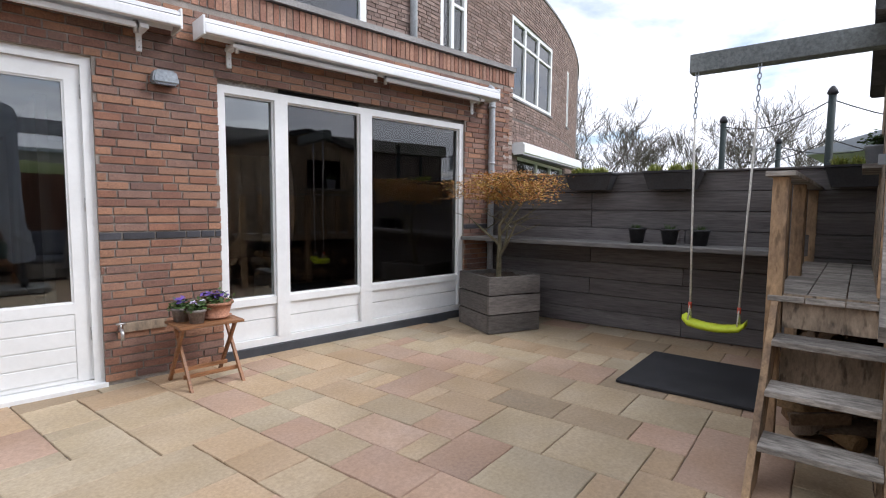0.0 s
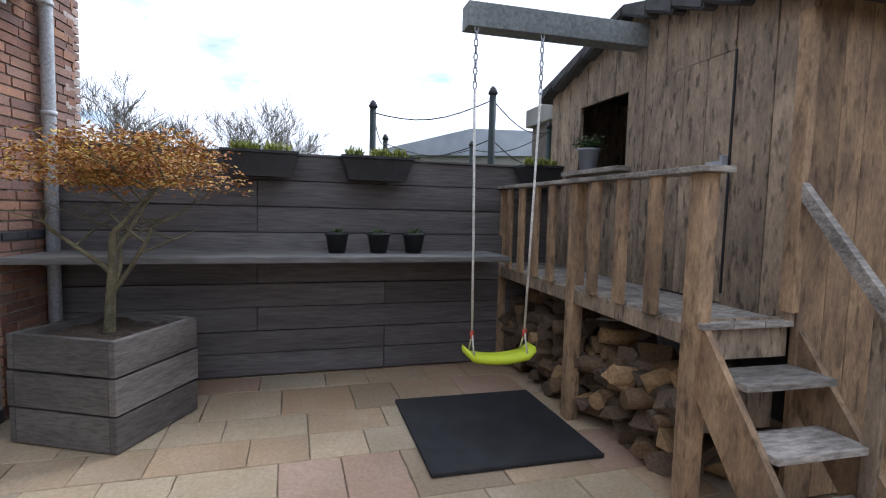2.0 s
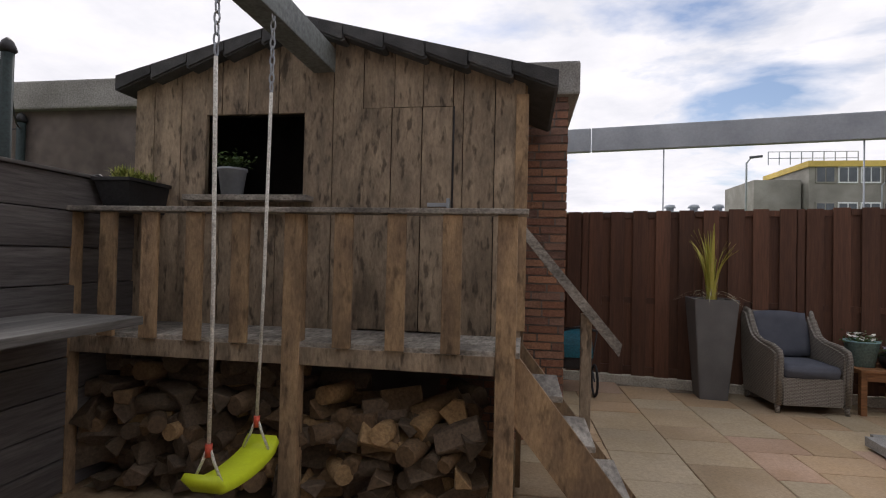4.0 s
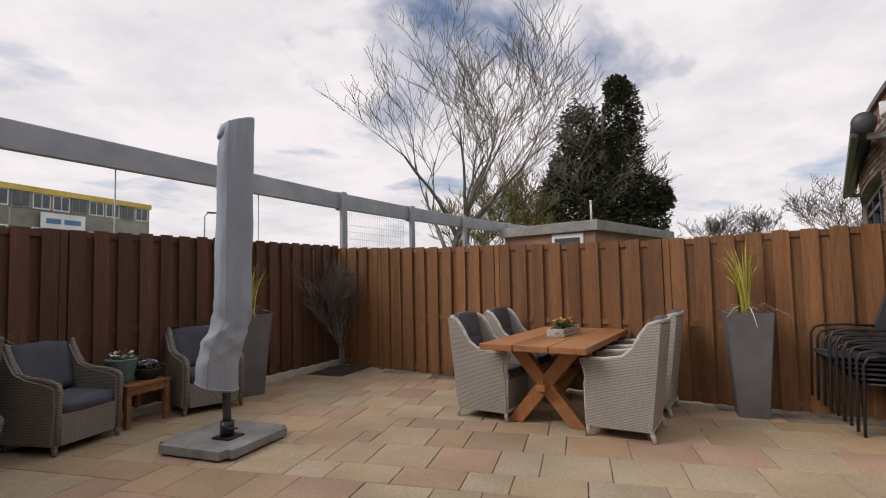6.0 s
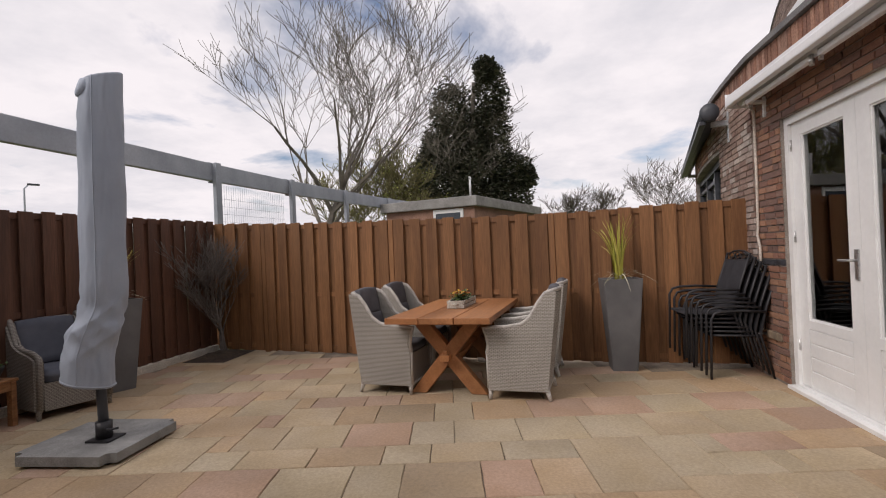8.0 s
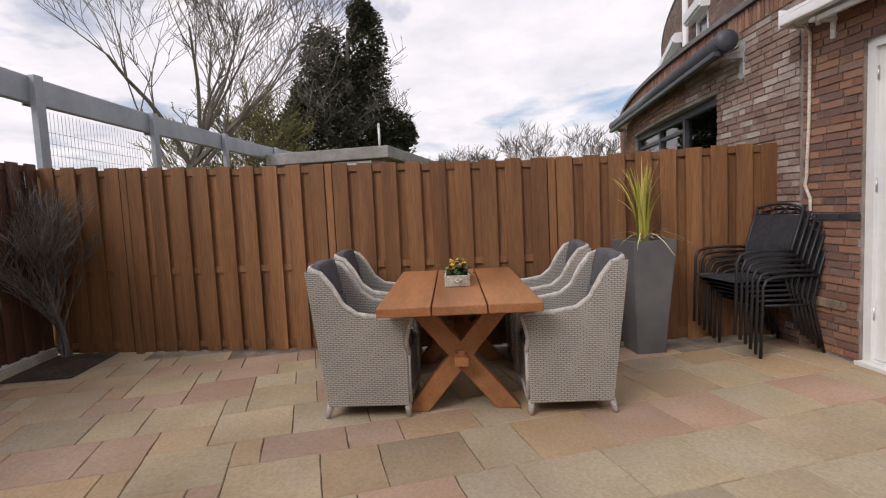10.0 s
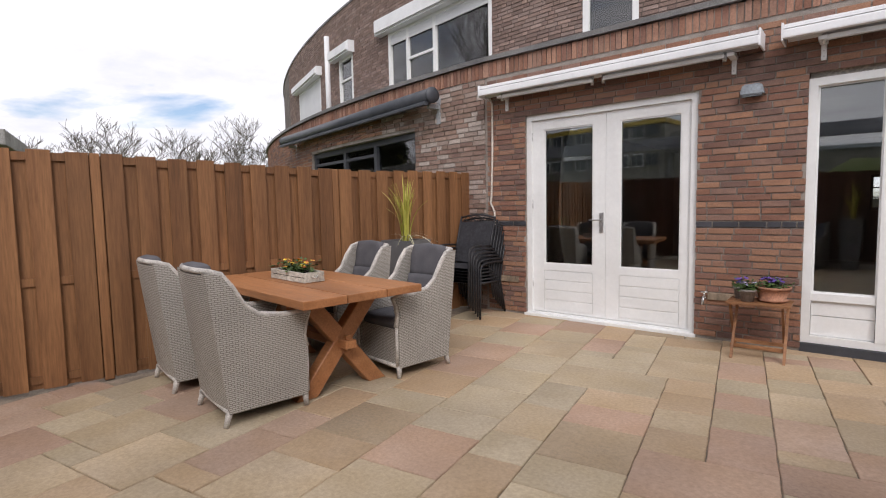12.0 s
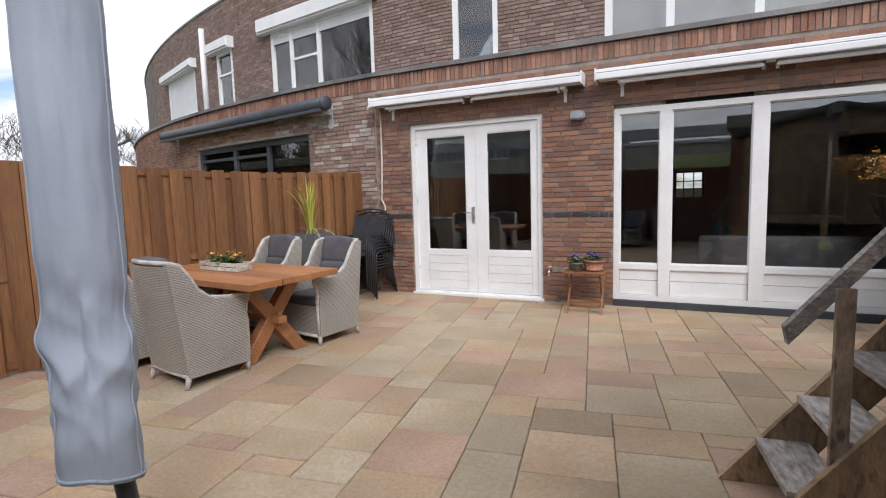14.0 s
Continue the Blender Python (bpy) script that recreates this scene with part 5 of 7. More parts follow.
tagged(part("kerb", bm, M["kerb"], m=pose(-3.92, -7.03, 0, 0, 0, -1.45)), "pale concrete edging under the back fence", "kerb", kind="structure")


# ---- steel beam barrier ----
def barrier():
    b = thing("steel_barrier", pose(0, 0, 0), "grey galvanised box beam carried on posts behind the fence", "barrier")
    line = [(4.6, -7.62), (2.24, -7.50), (-4.22, -7.19), (-6.33, -6.97), (-8.40, -6.63), (-10.6, -6.2), (-13.3, -5.4)]
    top = 2.90
    for (xa, ya), (xb, yb) in zip(line, line[1:]):
        ln = math.dist((xa, ya), (xb, yb))
        bm = B()
        box(bm, 0, ln - 0.01, -0.04, 0.04, top - 0.28, top, bevel=0.012)
        part("beam", bm, M["galv"], b, m=pose(xa, ya, 0, 0, 0, math.degrees(math.atan2(yb - ya, xb - xa))))
    for x, y in line[2:6]:
        bm = B()
        box(bm, -0.06, 0.06, -0.11, -0.04, -0.06, top + 0.01, bevel=0.006)
        box(bm, -0.06, 0.06, 0.04, 0.055, top - 0.3, top + 0.03, bevel=0.006)
        part("post", bm, M["galv"], b, m=pose(x, y + 0.0, 0, 0, 0, 172))
        for dz in (-0.08, -0.2):
            bm = B()
            tube(bm, [(0, 0.05, top + dz), (0, 0.075, top + dz)], 0.014, 6)
            part("bolt", bm, M["galv"], b, m=pose(x, y, 0, 0, 0, -8))
    (xa, ya), (xb, yb) = line[2], line[3]
    bm = B()
    ln = math.dist((xa, ya), (xb, yb))
    for k in range(34):
        x = 0.1 + k * (ln - 0.2) / 33
        tube(bm, [(x, 0, 1.0), (x, 0, top - 0.3)], 0.0025, 4, cap=False)
    for k in range(12):
        z = 1.0 + k * 0.125
        tube(bm, [(0.08, 0, z), (ln - 0.08, 0, z)], 0.003, 4, cap=False)
    for px_, py_ in ((1.45, -7.46), (-0.42, -7.37), (-2.4, -7.28)):
        rod = B()
        tube(rod, [(px_, py_, 0.0), (px_, py_, top - 0.28)], 0.008, 6)
        part("rod", rod, M["galv"], b)
    part("wire_panel", bm, M["galv"], b, "welded wire mesh panel", m=pose(xa, ya - 0.07, 0, 0, 0, math.degrees(math.atan2(yb - ya, xb - xa))))


barrier()


# ---- dining set ----
def cushion_bm(x0, x1, y0, y1, z0, z1, m=None, puff=0.012, seed=1):
    """A soft cushion: a rounded box that bulges."""
    bm = B()
    bmesh.ops.create_cube(bm, size=2.0)
    bmesh.ops.subdivide_edges(bm, edges=bm.edges[:], cuts=5, use_grid_fill=True)
    r = random.Random(seed)
    for v in bm.verts:
        c = v.co.copy()
        s = c.normalized() * 1.30
        q = c.lerp(s, 0.28)
        k = 1 + 0.04 * noise.noise(c * 2.3 + Vector((seed, 0, 0)))
        v.co = Vector(((x0 + x1) / 2 + q.x * k * (x1 - x0) / 2 * 0.95, (y0 + y1) / 2 + q.y * k * (y1 - y0) / 2 * 0.95, (z0 + z1) / 2 + q.z * k * (z1 - z0) / 2 * 0.95))
        if m:
            v.co = m @ v.co
    return bm


def wicker_side(bm, outline, x, th):
    prism(bm, outline, th, pose(x, 0, 0, 0, 0, 90) @ Matrix.Scale(1, 4))


def dining_chair(m):
    c = thing("dining_chair", m, "pale grey woven wicker armchair with dark grey cushions at the table", "chair", "chairs round the table")
    side = [(0.25, 0.085), (0.255, 0.40), (0.235, 0.49), (0.25, 0.57), (0.285, 0.635), (0.10, 0.645), (-0.06, 0.665), (-0.15, 0.73), (-0.22, 0.86), (-0.28, 0.945), (-0.375, 0.965), (-0.345, 0.7), (-0.27, 0.085)]
    for x in (-0.285, 0.235):
        bm = B()
        a = [bm.verts.new((x, y, z)) for y, z in side]
        b = [bm.verts.new((x + 0.05, y, z)) for y, z in side]
        bm.faces.new(a[::-1])
        bm.faces.new(b)
        for k in range(len(side)):
            bm.faces.new((a[k], a[(k + 1) % len(side)], b[(k + 1) % len(side)], b[k]))
        part("side", bm, M["wicker"], c)
    bm = B()
    n = 8
    rows = []
    for i in range(n + 1):
        t = i / n
        x = -0.236 + 0.472 * t
        bow = 0.03 * (1 - (2 * t - 1) ** 2)
        rows.append([bm.verts.new((x, y - bow * k, z)) for y, z, k in ((-0.27, 0.085, 0.3), (-0.345, 0.7, 0.8), (-0.37, 0.95, 1.0), (-0.325, 0.955, 1.0), (-0.30, 0.7, 0.8), (-0.225, 0.085, 0.3))])
    for a, b in zip(rows, rows[1:]):
        for k in range(6):
            bm.faces.new((a[k], a[(k + 1) % 6], b[(k + 1) % 6], b[k]))
    bm.faces.new(rows[0])
    bm.faces.new(rows[-1][::-1])
    part("backrest", bm, M["wicker"], c)
    bm = B()
    box(bm, -0.236, 0.236, 0.20, 0.245, 0.085, 0.38)
    box(bm, -0.236, 0.236, -0.22, 0.20, 0.34, 0.38)
    part("seat", bm, M["wicker"], c)
    rim = [(-0.26, 0.262, 0.41), (-0.26, 0.245, 0.49), (-0.26, 0.262, 0.58), (-0.26, 0.29, 0.635), (-0.26, 0.20, 0.648), (-0.26, 0.08, 0.652), (-0.26, -0.06, 0.676), (-0.262, -0.145, 0.742), (-0.265, -0.215, 0.868), (-0.265, -0.28, 0.95), (-0.262, -0.345, 0.972)]
    back = [(-0.14, -0.378, 0.974), (0, -0.388, 0.974), (0.14, -0.378, 0.974)]
    bm = B()
    tube(bm, rim + back + [(-x, y, z) for x, y, z in rim[::-1]], 0.019, 8)
    part("rim", bm, M["wicker_rim"], c, "braided pale rim", smooth=True)
    bm = B()
    tube(bm, [(-0.262, 0.25, 0.095), (-0.262, -0.272, 0.095), (0.262, -0.272, 0.095), (0.262, 0.25, 0.095), (-0.262, 0.25, 0.095)], 0.017, 8)
    part("base_rim", bm, M["wicker_rim"], c, "braided pale rim", smooth=True)
    for x in (-0.262, 0.262):
        bm = B()
        tube(bm, [(x, 0.258, 0.1), (x, 0.26, 0.41)], 0.014, 8)
        part("front_rim", bm, M["wicker_rim"], c, smooth=True)
        for y, ly in ((0.24, 0.245), (-0.26, -0.29)):
            bm = B()
            tube(bm, [(x * 0.985, y, 0.1), (x * 1.0, ly, 0.002)], [0.024, 0.016], 8)
            part("leg", bm, M["wicker_rim"], c, smooth=True)
    part("seat_cushion", cushion_bm(-0.235, 0.235, -0.24, 0.255, 0.375, 0.47, seed=3), M["cushion"], c, "dark grey seat cushion", smooth=True)
    tilt = pose(0, -0.235, 0.46, 11, 0, 0)
    part("back_cushion", cushion_bm(-0.215, 0.215, -0.045, 0.045, 0.0, 0.30, tilt, seed=4), M["cushion"], c, "dark grey back cushion", smooth=True)
    part("head_cushion", cushion_bm(-0.205, 0.205, -0.05, 0.04, 0.27, 0.56, tilt, seed=5), M["cushion"], c, "dark grey buttoned head cushion", smooth=True)
    return c


ch = dining_chair(pose(-1.906, -3.629, 0, 0, 0, -8.5))
copy_thing(ch, pose(-2.797, -3.566, 0, 0, 0, -8.5))
copy_thing(ch, pose(-1.713, -2.383, 0, 0, 0, 173.3))
copy_thing(ch, pose(-2.60, -2.27, 0, 0, 0, 173))


def dining_table():
    t = thing("dining_table", pose(-2.19, -3.01, 0, 0, 0, -6), "oiled hardwood dining table on crossed beam legs", "table")
    for k in range(3):
        bm = B()
        box(bm, -0.885, 0.885, -0.49 + k * 0.329, -0.49 + k * 0.329 + 0.32, 0.705, 0.762, bevel=0.007)
        part("plank", bm, M["tablewood"], t)
    for x in (0.50, -0.55):
        for sg in (-1, 1):
            bm = B()
            prism(bm, [(-0.385, 0.0), (-0.225, 0.0), (0.36, 0.702), (0.20, 0.702)], 0.10, pose(x + (0.003 if sg > 0 else 0), 0, 0, 0, 0, 90 if sg > 0 else -90) @ pose(0, -0.05, 0))
            bmesh.ops.bevel(bm, geom=bm.edges[:], offset=0.006, segments=1, affect="EDGES")
            part("cross_leg", bm, M["tablewood"], t)
    bm = B()
    box(bm, -0.70, 0.66, -0.045, 0.045, 0.325, 0.385, bevel=0.006)
    part("stretcher", bm, M["tablewood"], t)
    bm = B()
    box(bm, 0.60, 0.625, -0.02, 0.02, 0.30, 0.42, bevel=0.004)
    part("peg", bm, M["tablewood"], t)
    for x in (0.50, -0.55):
        bm = B()
        box(bm, x - 0.04, x + 0.04, -0.43, 0.43, 0.65, 0.703, bevel=0.004)
        part("cross_bar", bm, M["tablewood"], t)


dining_table()


def leaf_clump(v, f, r, c, n, size, sx, sy, sz):
    for _ in range(n):
        p = Vector(c) + Vector((r.gauss(0, sx), r.gauss(0, sy), abs(r.gauss(0, sz))))
        a = r.uniform(0, 6.28)
        d = Vector((math.cos(a), math.sin(a), r.uniform(-0.2, 0.8))).normalized() * size * r.uniform(0.6, 1.2)
        w = d.cross(Vector((r.uniform(-1, 1), r.uniform(-1, 1), 1))).normalized() * size * 0.33
        b = len(v)
        v += [tuple(p), tuple(p + d * 0.5 + w), tuple(p + d), tuple(p + d * 0.5 - w)]
        f.append((b, b + 1, b + 2, b + 3))


def flower_heads(v, f, r, pts, size):
    for p in pts:
        n = Vector((r.uniform(-0.6, 0.6), r.uniform(-0.6, 0.6), 1)).normalized()
        a = n.orthogonal().normalized()
        bq = n.cross(a)
        for k in range(5):
            q = k * 1.2566 + r.uniform(-0.2, 0.2)
            d = (a * math.cos(q) + bq * math.sin(q)) * size + n * size * 0.25
            s = n.cross(d).normalized() * size * 0.48
            b = len(v)
            v += [tuple(p), tuple(p + d * 0.6 + s), tuple(p + d), tuple(p + d * 0.6 - s)]
            f.append((b, b + 1, b + 2, b + 3))


def crate():
    t = thing("flower_crate", pose(-2.29, -3.00, 0.763, 0, 0, -6) @ Matrix.Diagonal((1.45, 1, 1, 1)), "whitewashed wooden crate of yellow and red flowers on the table", "flower crate")
    for y in (-0.085, 0.085):
        for z in (0.0, 0.042):
            bm = B()
            box(bm, -0.19, 0.19, y - 0.006, y + 0.006, z + 0.002, z + 0.038, bevel=0.002)
            part("slat", bm, M["kerb"], t)
    for x in (-0.184, 0.184):
        bm = B()
        box(bm, x - 0.006, x + 0.006, -0.078, 0.078, 0.002, 0.08, bevel=0.002)
        part("end_board", bm, M["kerb"], t)
        bm = B()
        tube(bm, [(x * 1.04, -0.03, 0.05), (x * 1.12, 0, 0.035), (x * 1.04, 0.03, 0.05)], 0.004, 6)
        part("handle", bm, M["rope"], t)
    bm = B()
    box(bm, -0.175, 0.175, -0.078, 0.078, 0.004, 0.066)
    part("soil", bm, M["soil"], t)
    r = random.Random(8)
    v, f = [], []
    leaf_clump(v, f, r, (0, 0, 0.07), 320, 0.035, 0.08, 0.04, 0.035)
    raw("foliage", v, f, M["foliage"], t, kind="stuff")
    v, f = [], []
    flower_heads(v, f, r, [Vector((r.uniform(-0.15, 0.15), r.uniform(-0.06, 0.06), r.uniform(0.1, 0.16))) for _ in range(26)], 0.02)
    raw("blossom", v, f, M["mixed_flower"], t, "yellow and red blooms", kind="stuff")


crate()


# ---- tall pots with flax ----
def tall_pot(m, seed, label):
    p = thing("tall_planter", m, label, "planter", "tall grey planters")
    bm = B()
    frustum(bm, 0.128, 0.20, 0.0, 0.98, wall=0.022, floor_drop=0.07)
    bmesh.ops.bevel(bm, geom=[e for e in bm.edges if abs(e.verts[0].co.z - e.verts[1].co.z) > 0.5], offset=0.008, segments=2, affect="EDGES")
    part("pot", bm, M["pot_grey"], p)
    bm = B()
    box(bm, -0.17, 0.17, -0.17, 0.17, 0.905, 0.93)
    part("soil", bm, M["soil"], p)
    f_ = thing("flax_plant", m @ pose(0, 0, 0.93), "spiky yellow-green flax growing in a tall planter", "plant", "flax plants")
    r = random.Random(seed)
    v, f = [], []
    blades((v, f), 46, 0.80, 0.24, r, 0.05, 0.014, 0.2)
    raw("leaf_tuft", v, f, M["blade"], f_, "upright yellow-green blades", kind="stuff")
    v, f = [], []
    blades((v, f), 20, 0.30, 0.42, r, 0.05, 0.009, 1.2)
    raw("outer_tuft", v, f, M["blade_pale"], f_, "pale drooping outer blades", kind="stuff")


tall_pot(pose(1.055, -6.89, 0, 0, 0, 4), 1, "tall tapered grey planter beside a wicker lounge chair")
tall_pot(pose(-1.73, -6.75, 0, 0, 0, -24), 2, "tall tapered grey planter by the back fence")
tall_pot(pose(-2.665, -1.315, 0, 0, 0, 2), 3, "tall tapered grey planter by the brown fence")


# ---- stacked chairs ----
def stack_chair(m):
    c = thing("stacking_chair", m, "black metal garden chair with mesh seat, stacked with others", "chair", "stack of black chairs")
    for x in (-0.26, 0.26):
        bm = B()
        tube(bm, [(x, 0.27, 0.0), (x, 0.25, 0.58), (x, 0.22, 0.635), (x, 0.15, 0.655), (x, -0.02, 0.66), (x, -0.24, 0.645)], 0.0125, 8)
        part("arm", bm, M["black"], c, smooth=True)
        bm = B()
        tube(bm, [(x * 0.96, -0.30, 0.0), (x * 0.96, -0.19, 0.42), (x * 0.96, -0.25, 0.68), (x * 0.96, -0.36, 1.0)], 0.0125, 8)
        part("back_post", bm, M["black"], c, smooth=True)
        bm = B()
        tube(bm, [(x * 0.94, 0.24, 0.425), (x * 0.94, -0.2, 0.41)], 0.0115, 6)
        part("seat_rail", bm, M["black"], c, smooth=True)
    bm = B()
    box(bm, -0.24, 0.24, -0.2, 0.25, 0.412, 0.42, bevel=0.003)
    part("seat", bm, M["mesh_cloth"], c, "black mesh seat")
    bm = B()
    prism(bm, [(-0.19, 0.44), (-0.25, 0.68), (-0.335, 0.925), (-0.328, 0.928), (-0.243, 0.68), (-0.183, 0.44)], 0.47, pose(0, 0, 0, 0, 0, 90) @ pose(0, -0.235, 0))
    part("back_panel", bm, M["mesh_cloth"], c, "black mesh back")
    bm = B()
    pts = [(-0.25, -0.355, 0.985), (-0.12, -0.37, 1.015), (0, -0.375, 1.022), (0.12, -0.37, 1.015), (0.25, -0.355, 0.985)]
    tube(bm, pts, 0.011, 8)
    tube(bm, [(-0.25, -0.335, 0.93), (0.25, -0.335, 0.93)], 0.008, 6)
    for q in (-0.13, 0.0, 0.13):
        tube(bm, [(q + 0.055 * math.cos(k * 0.7), -0.35, 0.972 + 0.033 * math.sin(k * 0.7)) for k in range(10)], 0.006, 5, cap=False)
    part("top_rail", bm, M["black"], c, "scrolled top rail")
    return c


sc = stack_chair(pose(-2.46, -0.31, 0.0, 0, 0, 181))
for k in range(1, 6):
    copy_thing(sc, pose(-2.46 - 0.003 * k, -0.31 - 0.045 * k, 0.042 * k, 0, 0, 181 + 0.4 * k))


# ---- lounge corner ----
def lounge_chair(m):
    c = thing("lounge_chair", m, "grey wicker lounge chair with slate-blue cushions against the fence", "lounge chair", "wicker lounge chairs")
    side = [(0.30, 0.075), (0.30, 0.40), (0.315, 0.50), (0.30, 0.555), (0.20, 0.585), (0.0, 0.60), (-0.14, 0.63), (-0.20, 0.74), (-0.245, 0.86), (-0.33, 0.88), (-0.36, 0.80), (-0.32, 0.4), (-0.28, 0.075)]
    for x in (-0.33, 0.25):
        bm = B()
        a = [bm.verts.new((x, y, z)) for y, z in side]
        b = [bm.verts.new((x + 0.08, y, z)) for y, z in side]
        bm.faces.new(a[::-1])
        bm.faces.new(b)
        for k in range(len(side)):
            bm.faces.new((a[k], a[(k + 1) % len(side)], b[(k + 1) % len(side)], b[k]))
        bmesh.ops.bevel(bm, geom=[e for e in bm.edges if abs(e.verts[0].co.x - e.verts[1].co.x) < 1e-4], offset=0.018, segments=2, affect="EDGES")
        part("side", bm, M["wicker_dark"], c)
    bm = B()
    prism(bm, [(-0.25, 0.075), (-0.29, 0.4), (-0.31, 0.86), (-0.36, 0.87), (-0.34, 0.4), (-0.30, 0.075)], 0.5, pose(0, 0, 0, 0, 0, 90) @ pose(0, -0.25, 0))
    part("backrest", bm, M["wicker_dark"], c)
    bm = B()
    box(bm, -0.25, 0.25, 0.25, 0.295, 0.075, 0.32)
    box(bm, -0.25, 0.25, -0.27, 0.25, 0.28, 0.32)
    part("seat", bm, M["wicker_dark"], c)
    for x in (-0.29, 0.29):
        bm = B()
        rim = [(x, 0.30, 0.09), (x, 0.305, 0.40), (x, 0.322, 0.50), (x, 0.305, 0.56), (x, 0.20, 0.592), (x, 0.0, 0.607), (x, -0.145, 0.64), (x, -0.205, 0.75), (x, -0.255, 0.868), (x, -0.33, 0.885)]
        tube(bm, rim, 0.022, 8)
        part("rim", bm, M["wicker_dark"], c, smooth=True)
        for y in (0.27, -0.27):
            bm = B()
            tube(bm, [(x, y, 0.09), (x * 1.02, y * 1.06, 0.0)], [0.026, 0.018], 8)
            part("leg", bm, M["wicker_dark"], c, smooth=True)
    part("seat_cushion", cushion_bm(-0.25, 0.25, -0.25, 0.315, 0.315, 0.435, seed=6), M["cushion_blue"], c, "slate-blue seat cushion", smooth=True)
    part("back_cushion", cushion_bm(-0.26, 0.26, -0.07, 0.07, 0.0, 0.46, pose(0, -0.21, 0.42, 13, 0, 0), seed=7), M["cushion_blue"], c, "slate-blue back cushion", smooth=True)
    return c


lc = lounge_chair(pose(0.348, -6.83, 0, 0, 0, 11))
copy_thing(lc, pose(-1.06, -6.76, 0, 0, 0, -20))


def side_table():
    t = thing("side_table", pose(-0.34, -6.91, 0, 0, 0, 5), "low reddish teak side table between the lounge chairs", "side table")
    for k in range(5):
        bm = B()
        box(bm, -0.25, 0.25, -0.23 + k * 0.094, -0.23 + k * 0.094 + 0.088, 0.385, 0.41, bevel=0.004)
        part("slat", bm, M["teak"], t)
    for x in (-0.215, 0.215):
        for y in (-0.195, 0.195):
            bm = B()
            box(bm, x - 0.025, x + 0.025, y - 0.025, y + 0.025, 0.0, 0.384, bevel=0.004)
            part("leg", bm, M["teak"], t)
    for y in (-0.2, 0.2):
        bm = B()
        box(bm, -0.19, 0.19, y - 0.012, y + 0.012, 0.31, 0.38)
        part("apron", bm, M["teak"], t)


side_table()


def round_pot(name, m, profile, mat, label, seed, fl_mat, fl_n, spread, top, cat="flower pot", lsize=0.035):
    t = thing(name, m, label, cat)
    bm = B()
    lathe(bm, profile, 22)
    part("pot", bm, mat, t)
    r = random.Random(seed)
    v, f = [], []
    leaf_clump(v, f, r, (0, 0, top), 220, lsize, spread, spread, 0.03)
    raw("foliage", v, f, M["foliage"], t, "green leaves", kind="stuff")
    v, f = [], []
    pts = []
    for _ in range(fl_n):
        a, q = r.uniform(0, 6.28), spread * 1.7 * math.sqrt(r.random())
        pts.append(Vector((math.cos(a) * q, math.sin(a) * q, top + r.uniform(0.035, 0.085))))
    flower_heads(v, f, r, pts, 0.024)
    raw("blossom", v, f, fl_mat, t, "small blooms", kind="stuff")
    return t


round_pot("flower_bucket", pose(-0.22, -6.91, 0.411), [(0.10, 0), (0.135, 0.22), (0.142, 0.222), (0.142, 0.235), (0.13, 0.235), (0.125, 0.2)], M["teal"], "pale teal metal bucket of white flowers on the side table", 3, M["white_flower"], 16, 0.06, 0.21)
round_pot("flower_bowl", pose(-0.46, -6.87, 0.411), [(0.09, 0), (0.13, 0.09), (0.135, 0.11), (0.12, 0.11), (0.11, 0.09)], M["pot_black"], "dark bowl of pale violet pansies on the side table", 4, M["pale_pansy"], 34, 0.055, 0.10)


